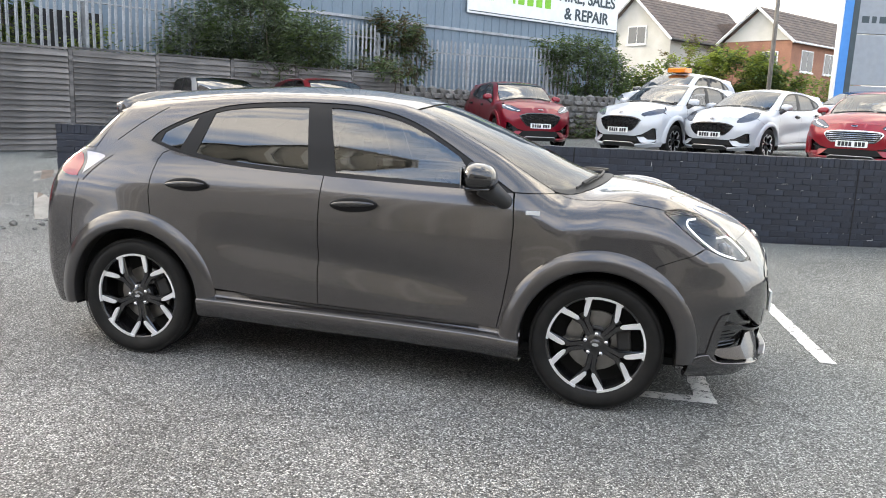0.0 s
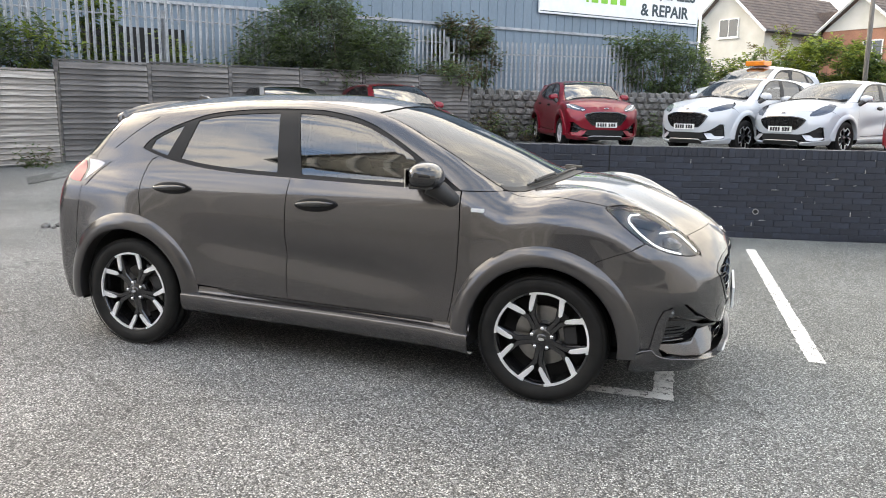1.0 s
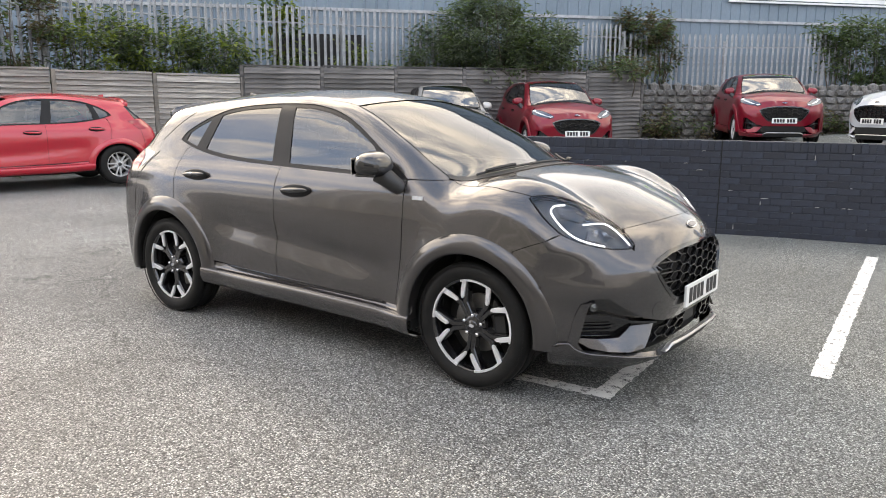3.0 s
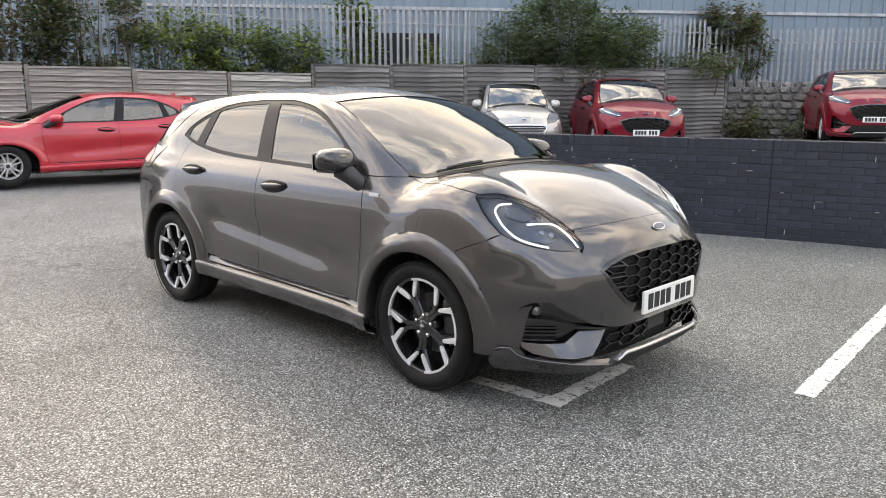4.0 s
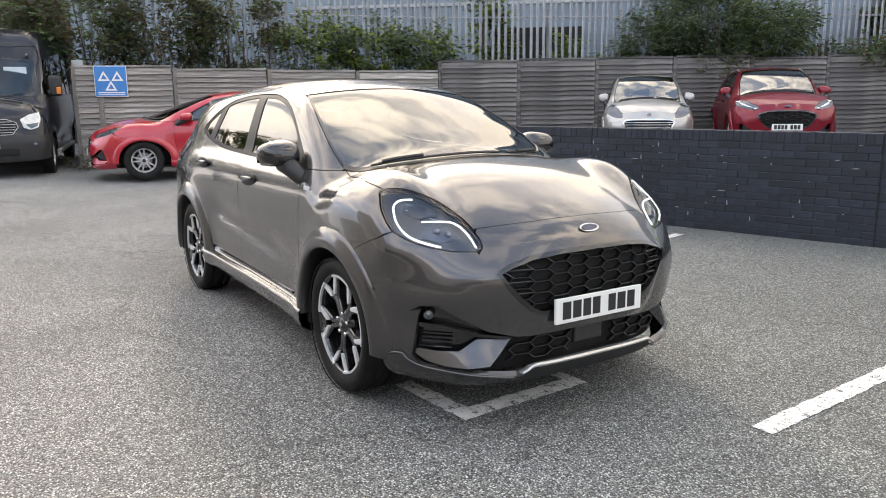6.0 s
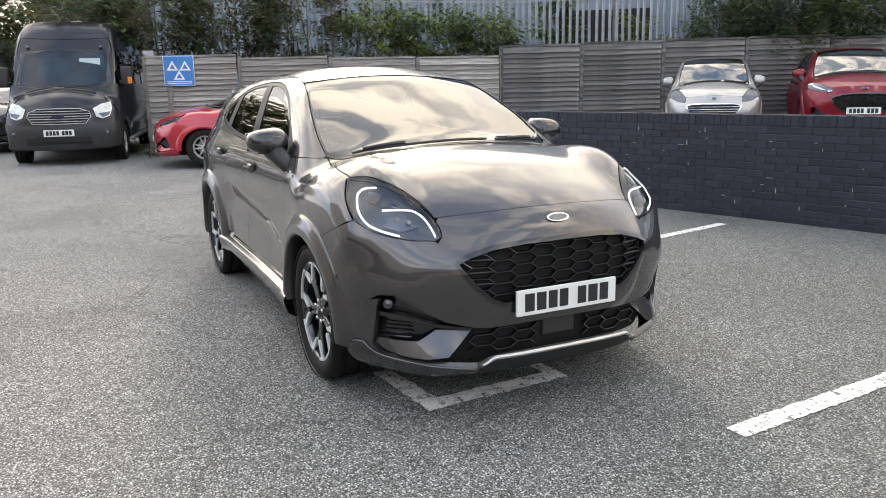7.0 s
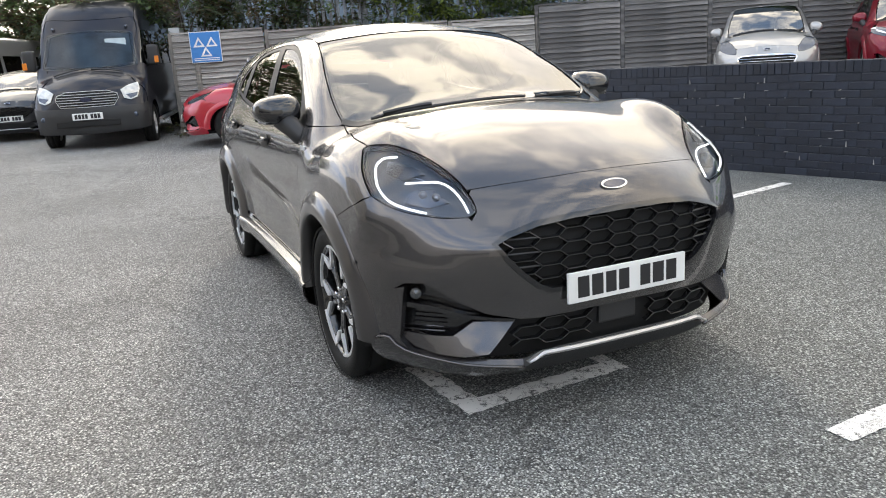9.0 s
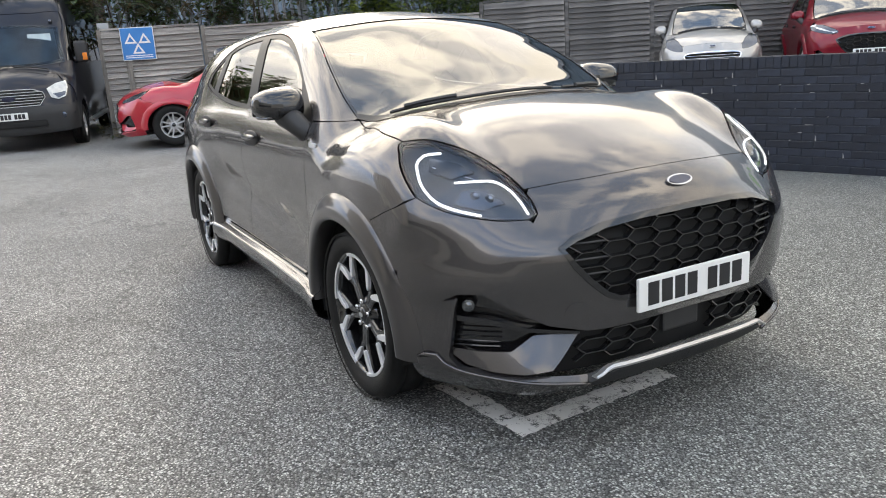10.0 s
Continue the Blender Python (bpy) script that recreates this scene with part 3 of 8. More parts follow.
# ---------------------------------------------------------------- timber fence
FENCE_A = [Vector((-11.98, -0.22, 0)), Vector((-10.06, 6.97, 0))]
FENCE_B = [Vector((-10.06, 6.97, 0)), Vector((-4.73, 16.1, 0))]


def board_mesh(length, height):
    """One lapped board with a wavering lower edge."""
    n = 9
    verts, faces = [], []
    ph = random.uniform(0, 6)
    for i in range(n + 1):
        x = length * i / n
        w = 0.005 * math.sin(ph + x * 3.1) + 0.003 * math.sin(ph * 2 + x * 7.3)
        verts += [(x, -0.052, w), (x, -0.008, height), (x, 0.004, height), (x, -0.018, w)]
    for i in range(n):
        for k in range(4):
            a, b = i * 4 + k, i * 4 + (k + 1) % 4
            faces.append((a, a + 4, b + 4, b))
    faces += [(0, 1, 2, 3), tuple(n * 4 + k for k in (3, 2, 1, 0))]
    me = bpy.data.meshes.new("board")
    me.from_pydata(verts, [], faces)
    me.materials.append(TIMBER)
    return me


BOARDS = [board_mesh(1.76, 0.125) for _ in range(6)]


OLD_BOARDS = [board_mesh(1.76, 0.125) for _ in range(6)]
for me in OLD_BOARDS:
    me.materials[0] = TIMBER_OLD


def timber_fence(a, b, panels, top0, top1, label, wave=0.03, boards=BOARDS, mat=TIMBER):
    run = thing("timber_fence", label, "fence", "timber fence runs", "structure", Matrix.Identity(4))
    d = (b - a)
    step = d.length / panels
    d.normalize()
    ang = math.atan2(d.y, d.x)
    for i in range(panels + 1):
        p = a + d * step * i
        z1 = top0 + (top1 - top0) * i / panels
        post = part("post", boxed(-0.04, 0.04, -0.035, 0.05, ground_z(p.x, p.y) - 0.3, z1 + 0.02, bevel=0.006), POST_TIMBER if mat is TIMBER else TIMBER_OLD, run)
        post.matrix_basis = Matrix.Translation((p.x, p.y, 0)) @ Matrix.Rotation(ang, 4, "Z")
        if i == panels:
            break
        t = top0 + (top1 - top0) * (i + 0.5) / panels + random.uniform(-wave, wave)
        q = p + d * step * 0.5
        base = ground_z(q.x, q.y)
        tilt = random.uniform(-0.012, 0.004)
        m = Matrix.Translation((p.x, p.y, 0)) @ Matrix.Rotation(ang, 4, "Z") @ Matrix.Rotation(tilt, 4, "Y")
        z = base + 0.03
        pitch = (t - 0.04 - z) / max(1, round((t - 0.04 - z) / 0.104))
        while z < t - 0.06:
            o = new("board", random.choice(boards))
            o.parent = run
            o.matrix_basis = m @ Matrix.Translation((0.05, random.uniform(-0.003, 0.003) - 0.01, z)) @ Matrix.Diagonal(((step - 0.1) / 1.76, 1, 1, 1))
            z += pitch
        cap = part("capping", boxed(0.045, step - 0.045, -0.04, 0.03, t - 0.01, t + 0.03, bevel=0.005), mat, run)
        cap.matrix_basis = m
    return run


timber_fence(FENCE_A[0], FENCE_A[1], 4, 2.16, 2.06, "weathered grey lapped timber fence behind the red hatchback")
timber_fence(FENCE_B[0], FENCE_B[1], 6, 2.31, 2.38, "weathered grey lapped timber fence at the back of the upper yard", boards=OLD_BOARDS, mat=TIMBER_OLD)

# ---------------------------------------------------------------- palisade fence
def pale_mesh(height):
    """A W-section pale with a three-pointed head."""
    w = 0.034
    prof = [(-w, 0.0), (-w * 0.55, -0.012), (-w * 0.2, -0.012), (0, 0.0), (w * 0.2, -0.012), (w * 0.55, -0.012), (w, 0.0)]
    tops = [-0.05, 0.0, -0.02, 0.03, -0.02, 0.0, -0.05]
    verts = [(x, y, 0) for x, y in prof] + [(x, y, height + t) for (x, y), t in zip(prof, tops)]
    verts += [(x, y + 0.003, z) for x, y, z in verts]
    n = len(prof)
    faces = [(i, i + 1, n + i + 1, n + i) for i in range(n - 1)] + [(2 * n + i + 1, 2 * n + i, 3 * n + i, 3 * n + i + 1) for i in range(n - 1)]
    me = bpy.data.meshes.new("pale")
    me.from_pydata(verts, [], faces)
    me.materials.append(GALV)
    return me


PALE = pale_mesh(2.3)


def palisade(a, b, base0, base1, height, label):
    run = thing("palisade_fence", label, "fence", "palisade fence runs", "structure", Matrix.Identity(4))
    d = b - a
    n = int(d.length / 0.155)
    ang = math.atan2(d.y, d.x)
    for i in range(n):
        t = i / n
        p = a + d * t
        o = new("pale", PALE)
        o.parent = run
        lean = random.uniform(-0.012, 0.012)
        o.matrix_basis = (Matrix.Translation((p.x, p.y, base0 + (base1 - base0) * t)) @ Matrix.Rotation(ang, 4, "Z") @ Matrix.Rotation(lean, 4, "Y")
                          @ Matrix.Diagonal((1, 1, height / 2.3 * random.uniform(0.99, 1.01), 1)))
    nrm = Vector((-d.y, d.x, 0)).normalized() * 0.03
    for zz in (0.35, height - 0.38):
        part("rail", tube([a + nrm + Vector((0, 0, base0 + zz)), b + nrm + Vector((0, 0, base1 + zz))], 0.022, 6), GALV, run)
    k = max(2, int(d.length / 2.75))
    for i in range(k + 1):
        t = i / k
        p = a + d * t + nrm * 2
        z = base0 + (base1 - base0) * t
        part("post", boxed(p.x - 0.05, p.x + 0.05, p.y - 0.03, p.y + 0.03, z - 1.2, z + height - 0.2), GALV, run)
    return run


PAL_0, PAL_1, PAL_2, PAL_3 = Vector((-13.4, 0.2, 0)), Vector((-11.45, 7.7, 0)), Vector((-5.75, 17.2, 0)), Vector((1.1, 22.9, 0))
palisade(PAL_0, PAL_1, 1.35, 1.35, 2.45, "galvanised palisade fence above the red hatchback, half grown over")
palisade(PAL_1, PAL_2, 1.4, 1.4, 2.4, "galvanised palisade fence behind the timber fence")
palisade(PAL_2, PAL_3, 1.62, 1.72, 1.9, "galvanised palisade fence standing on the stone wall")

# ---------------------------------------------------------------- stone wall
STONE_A, STONE_B = Vector((-4.75, 16.15, 0)), Vector((4.2, 22.6, 0))
sd = (STONE_B - STONE_A).normalized()
STONE_M = Matrix.Translation(STONE_A) @ Matrix.Rotation(math.atan2(sd.y, sd.x), 4, "Z")
STONE_LEN = (STONE_B - STONE_A).length
stone_wall = tagged(mesh_object("wall_stone", boxed(0, STONE_LEN, 0.06, 0.5, 0.2, 1.86), MORTAR), "old rubble stone wall at the back of the yard", "wall", kind="structure")
stone_wall.matrix_world = STONE_M

# ---------------------------------------------------------------- warehouse with its sign
WH_DIR = Vector((0.657, 0.754, 0))
WH_A = Vector((-3.92, 20.6, 0)) - WH_DIR * 19.0
WH_M = Matrix.Translation(WH_A) @ Matrix.Rotation(math.atan2(WH_DIR.y, WH_DIR.x), 4, "Z")
WH_LEN = 19.0 + 7.2
warehouse = thing("warehouse", "pale blue metal-clad warehouse with a hire company sign", "building", at=WH_M)
verts, faces = [], []
x, i = 0.0, 0
while x < WH_LEN:
    for dx, dy in ((0, 0), (0.26, 0), (0.275, -0.03), (0.315, -0.03)):
        if x + dx <= WH_LEN:
            verts += [(x + dx, dy, 0), (x + dx, dy, 8.2)]
    x += 0.33
n = len(verts) // 2
faces = [(2 * i, 2 * i + 2, 2 * i + 3, 2 * i + 1) for i in range(n - 1)]
part("wall", (verts, faces), CLADDING, warehouse)
part("wall", boxed(0, WH_LEN, 0.02, 14, -0.5, 8.19), CLADDING, warehouse)
part("wall", boxed(-7.0, -0.01, 0.02, 14, -0.5, 8.19), CLADDING, warehouse)
part("roof", boxed(-7.2, WH_LEN + 0.2, -0.15, 14.2, 8.2, 8.45), GALV, warehouse)
part("doorway", boxed(5.5, 7.9, -0.045, 0.02, 0.3, 3.4), DARK_INSIDE, warehouse)
part("flashing", boxed(-0.05, WH_LEN + 0.04, -0.06, -0.02, 4.02, 4.1), GALV, warehouse)
board = tagged(mesh_object("hire_sign", boxed(18.95, WH_LEN - 0.15, -0.12, -0.055, 4.62, 6.35, bevel=0.02), SIGN_WHITE),
               "white hire company sign board with dark and green lettering", "sign")
board.matrix_world = WH_M
part("border", boxed(19.0, WH_LEN - 0.2, -0.125, -0.121, 4.68, 4.71), SIGN_DARK, board)
for text, size, cx, cz in (("HIRE, SALES", 0.56, 24.4, 5.62), ("& REPAIR", 0.56, 24.4, 5.02)):
    bm = letters(text, size, 0.006)
    bmesh.ops.translate(bm, vec=(cx, -0.128, cz), verts=bm.verts)
    part("lettering", bm, SIGN_DARK, board)
x = 20.85
for w, h in ((0.10, 0.8), (0.28, 0.8), (0.28, 0.8), (0.28, 0.8), (0.28, 0.8)):
    part("lettering_bar", boxed(x, x + w, -0.13, -0.121, 5.1, 5.1 + h), SIGN_GREEN, board)
    x += w + 0.13
part("lettering_bar", boxed(20.08, 20.72, -0.13, -0.121, 5.42, 5.56), SIGN_DARK, board)
part("emblem", prism([(19.4, 5.1), (19.58, 5.1), (19.7, 5.4), (19.82, 5.1), (20.0, 5.1), (19.8, 5.75), (19.6, 5.75)], 0.01, Matrix.Translation((0, -0.13, 0))), SIGN_GREEN, board)

# the dark-clad building behind the van
shed = thing("clad_building", "dark timber-clad building behind the parked van", "building", at=pose(-22.4, -2.2, 0, 0, 0, 78))
part("wall", boxed(0, 9.5, 0, 8, -0.5, 6.0), DARK_TIMBER, shed)
for k in range(34):
    part("cladding_board", boxed(0, 9.5, -0.03 - 0.012 * (k % 2), 0.0, 0.3 + k * 0.165, 0.3 + k * 0.165 + 0.15), DARK_TIMBER, shed)
grey_wall = tagged(mesh_object("wall_render", boxed(-9.0, 0, -0.1, 0.1, -0.2, 2.3), RENDER_GREY), "pale grey rendered boundary wall", "wall", kind="structure")
grey_wall.matrix_world = Matrix.Translation((-12.12, -0.12, 0)) @ Matrix.Rotation(radians(-12), 4, "Z")


# ---------------------------------------------------------------- car surfaces
def pchip(pts):
    """A smooth curve through points (a, b) of rising a, straight beyond its ends."""
    xs = np.array([p[0] for p in pts], float)
    ys = np.array([p[1] for p in pts], float)
    h, d = np.diff(xs), np.diff(ys) / np.diff(xs)
    m = np.zeros(len(xs))
    m[0], m[-1] = d[0], d[-1]
    for i in range(1, len(xs) - 1):
        if d[i - 1] * d[i] > 0:
            w1, w2 = 2 * h[i] + h[i - 1], h[i] + 2 * h[i - 1]
            m[i] = (w1 + w2) / (w1 / d[i - 1] + w2 / d[i])

    def f(x):
        x = np.asarray(x, float)
        i = np.clip(np.searchsorted(xs, x) - 1, 0, len(h) - 1)
        t = (x - xs[i]) / h[i]
        tc = np.clip(t, 0, 1)
        y = ((1 + 2 * tc) * (1 - tc) ** 2 * ys[i] + tc * (1 - tc) ** 2 * h[i] * m[i]
             + tc ** 2 * (3 - 2 * tc) * ys[i + 1] + tc ** 2 * (tc - 1) * h[i] * m[i + 1])
        return y + np.where(x < xs[0], (x - xs[0]) * m[0], 0) + np.where(x > xs[-1], (x - xs[-1]) * m[-1], 0)
    return f


def smax(a, b, k):
    h = np.maximum(k - np.abs(a - b), 0)
    return np.maximum(a, b) + h * h / (4 * k)


def sstep(a, b, x):
    t = np.clip((x - a) / (b - a), 0, 1)
    return t * t * (3 - 2 * t)


class Shell:
    """A smooth car body: a side, a top, a front and a rear surface, rounded into one another. It is symmetric about y = 0."""

    def __init__(self, top, crown, width, flank, nose, tail, bend, tail_bend, wheels, scallop=0.028, flare=0.018, low=0.18, k=(0.09, 0.07, 0.09), radius=0.336, shelf=0.0, crest=0.0, crest_y=0.64, blunt=0.0):
        self.shelf, self.crest, self.crest_y, self.blunt = shelf, crest, crest_y, blunt
        self.top, self.crown, self.width, self.flank = pchip(top), pchip(crown), pchip(width), pchip(flank)
        self.nose, self.tail, self.bend, self.tail_bend = pchip(nose), pchip(tail), bend, tail_bend
        self.wheels, self.scallop, self.flare, self.low, self.k, self.radius = wheels, scallop, flare, low, k, radius
        self.bend_from = top[-1][0] - 0.85

    def half_width(self, x, z):
        w = self.width(x) + self.flank(z)
        mid = 0.5 * (self.wheels[0] + self.wheels[1])
        span = self.wheels[1] - self.wheels[0] - 0.95
        # a hollow runs along the lower doors and sinks towards the front
        run = (x - mid) / span
        w = w - self.scallop * np.exp(-((z - 0.63 + 0.16 * run) / 0.085) ** 2) * sstep(-0.56, -0.36, run) * (1 - sstep(0.20, 0.52, run))
        for wx in self.wheels:
            r = np.hypot(x - wx, z - self.radius)
            w = w + self.flare * np.exp(-((r - 0.42) / 0.10) ** 2)
        return w

    def f(self, p):
        x, y, z = p[..., 0], np.abs(p[..., 1]), p[..., 2]
        b = self.bend * y * y
        xb = x + b * sstep(self.bend_from, self.bend_from + 0.75, x)
        # the wings stand up as ridges on either side of the bonnet
        crest = np.exp(-((y - self.crest_y) / 0.12) ** 2) * sstep(1.08, 1.62, x) * (1 - sstep(1.80, 2.06, x))
        t = self.top(xb) - self.crown(x) * y * y + self.crest * crest
        # below the lamps the nose is blunter in plan
        b = b + (self.blunt * y ** 3.6 - b) * (1 - sstep(0.66, 0.82, z)) if self.blunt else b
        d = smax(y - self.half_width(x, z), (z - t) * 0.9, self.k[0])
        out = sstep(0.55, 0.80, y)
        rise = np.where(z > 0.59, (z - 0.59) / (0.03 + 0.075 * out), (z - 0.59) / 0.07)
        shelf = self.shelf * out * np.exp(-rise * rise)
        d = smax(d, x + b - self.nose(z) - shelf, self.k[1])
        d = smax(d, self.tail(z) + self.tail_bend * y * y - x, self.k[2])
        return smax(d, self.low - z, 0.03)

    def normal(self, p):
        e, out = 1e-3, []
        for i in range(3):
            q = np.zeros(3)
            q[i] = e
            out.append(self.f(p + q) - self.f(p - q))
        n = np.stack(out, -1)
        return n / np.maximum(np.linalg.norm(n, axis=-1, keepdims=True), 1e-9)

    def cast(self, start, way, far=3.0, steps=90):
        """Where rays from outside first meet the body."""
        start, way = np.atleast_2d(np.asarray(start, float)), np.atleast_2d(np.asarray(way, float))
        way = np.broadcast_to(way, start.shape)
        ts = np.linspace(0, far, steps)
        v = self.f(start[:, None, :] + way[:, None, :] * ts[None, :, None])
        inside = v < 0
        hit = inside.any(1)
        first = np.where(hit, inside.argmax(1), np.abs(v).argmin(1))
        lo, hi = ts[np.maximum(first - 1, 0)], ts[first]
        for _ in range(26):
            m = 0.5 * (lo + hi)
            s = self.f(start + way * m[:, None]) < 0
            hi, lo = np.where(s, m, hi), np.where(s, lo, m)
        return start + way * hi[:, None], hit

    def side(self, pts):
        return self.cast([(x, 1.6, z) for x, z in pts], (0, -1, 0))[0]

    def above(self, pts):
        return self.cast([(x, y, 2.6) for x, y in pts], (0, 0, -1))[0]

    def ahead(self, pts):
        return self.cast([(3.6, y, z) for y, z in pts], (-1, 0, 0))[0]

    def behind(self, pts):
        return self.cast([(-3.6, y, z) for y, z in pts], (1, 0, 0))[0]


def crossover_shell(crest):
    """The crossover's body; crest: how far the wings stand up beside the bonnet."""
    return Shell(
        top=[(-1.95, 1.41), (-1.8, 1.455), (-1.6, 1.487), (-1.4, 1.512), (-1.2, 1.535), (-0.88, 1.559), (-0.57, 1.570), (-0.23, 1.567), (0.12, 1.535),
             (0.32, 1.488), (0.6, 1.385), (0.9, 1.262), (1.13, 1.162), (1.25, 1.128), (1.4, 1.117), (1.57, 1.09), (1.71, 1.053), (1.84, 1.003),
             (1.97, 0.946), (2.07, 0.888), (2.133, 0.845), (2.2, 0.79)],
        crown=[(-1.8, 0.22), (-0.4, 0.19), (0.1, 0.17), (0.3, 0.16), (0.7, 0.2), (1.05, 0.28), (1.3, 0.16), (2.2, 0.13)],
        width=[(-2.1, 0.80), (-1.75, 0.855), (-1.294, 0.888), (-0.7, 0.868), (0.0, 0.862), (0.65, 0.868), (1.294, 0.888), (1.75, 0.872), (2.2, 0.86)],
        flank=[(0.15, -0.07), (0.24, -0.025), (0.33, -0.008), (0.5, -0.008), (0.72, 0.0), (0.86, -0.003), (0.96, -0.015), (1.03, -0.042), (1.09, -0.078),
               (1.25, -0.142), (1.5, -0.252)],
        nose=[(0.15, 2.08), (0.22, 2.12), (0.28, 2.15), (0.35, 2.165), (0.5, 2.18), (0.62, 2.185), (0.72, 2.18), (0.8, 2.165), (0.88, 2.13), (1.2, 1.9)],
        tail=[(0.15, -1.92), (0.3, -1.985), (0.5, -2.03), (0.75, -2.02), (0.95, -1.98), (1.05, -1.93), (1.2, -1.76), (1.36, -1.62), (1.6, -1.5)],
        bend=0.455, tail_bend=0.14, wheels=(-1.294, 1.294), shelf=0.034, crest=crest, crest_y=0.65, blunt=0.72)


PUMA, PLAIN = crossover_shell(0.058), crossover_shell(0.0)


from mathutils.geometry import delaunay_2d_cdt as delaunay

def resample(pts, step):
    pts = np.asarray(pts, float)
    out = []
    for a, b in zip(pts[:-1], pts[1:]):
        n = max(1, int(round(np.linalg.norm(b - a) / step)))
        out += [a + (b - a) * k / n for k in range(n)]
    return np.array(out + [pts[-1]])


def smooth_line(pts, step=0.03):
    """A smooth curve through a few points of a plane."""
    pts = np.asarray(pts, float)
    s = np.concatenate([[0], np.cumsum(np.linalg.norm(np.diff(pts, axis=0), axis=1))])
    n = max(2, int(s[-1] / step))
    t = np.linspace(0, s[-1], n + 1)
    return np.stack([pchip(list(zip(s, pts[:, k])))(t) for k in range(pts.shape[1])], 1)


def inside(poly, pts):
    x, y = pts[:, 0], pts[:, 1]
    res = np.zeros(len(pts), bool)
    for (x0, y0), (x1, y1) in zip(poly, np.roll(poly, -1, axis=0)):
        if y0 == y1:
            continue
        hit = ((y0 > y) != (y1 > y)) & (x < (x1 - x0) * (y - y0) / (y1 - y0) + x0)
        res ^= hit
    return res


def near_line(poly, pts):
    best = np.full(len(pts), 9.0)
    for a, b in zip(poly, np.roll(poly, -1, axis=0)):
        d = b - a
        t = np.clip(((pts - a) @ d) / max(d @ d, 1e-12), 0, 1)
        best = np.minimum(best, np.linalg.norm(pts - (a + t[:, None] * d), axis=1))
    return best


def shrunk(poly, by):
    area = 0.5 * np.sum(poly[:, 0] * np.roll(poly[:, 1], -1) - np.roll(poly[:, 0], -1) * poly[:, 1])
    a, b = poly - np.roll(poly, 1, axis=0), np.roll(poly, -1, axis=0) - poly
    n = []
    for e in (a, b):
        l = np.maximum(np.linalg.norm(e, axis=1, keepdims=True), 1e-9)
        n.append(np.stack([-e[:, 1], e[:, 0]], 1) / l)
    m = n[0] + n[1]
    m = m / np.maximum(np.linalg.norm(m, axis=1, keepdims=True), 0.5)
    return poly + m * by * np.sign(area)


def inset(ring, way, by):
    """A ring of points in space, drawn in by a margin as seen along a direction."""
    way = np.array(way, float) / np.linalg.norm(way)
    u = np.cross(way, (0, 0, 1.0))
    u /= np.linalg.norm(u)
    v = np.cross(u, way)
    p = shrunk(np.stack([ring @ u, ring @ v], 1), by)
    return p[:, :1] * u + p[:, 1:] * v


SKINS = {}


def skin(shell, outline, way, step=0.05, gap=0.0025, lift=0.0, holes=(), flange=0.012, flip_y=False):
    """A panel as panel_skin makes it; one that was made before is used again."""
    key = (id(shell), np.asarray(outline, float).round(5).tobytes(), tuple(way), step, gap, lift if not callable(lift) else id(lift), tuple(np.asarray(h, float).round(5).tobytes() for h in holes), flange)
    if key not in SKINS:
        SKINS[key] = panel_skin(shell, outline, way, step, gap, lift, holes, flange)
    verts, faces, normals = SKINS[key]
    if flip_y:
        return verts * (1, -1, 1), [f[::-1] for f in faces], normals * (1, -1, 1)
    return verts, faces, normals


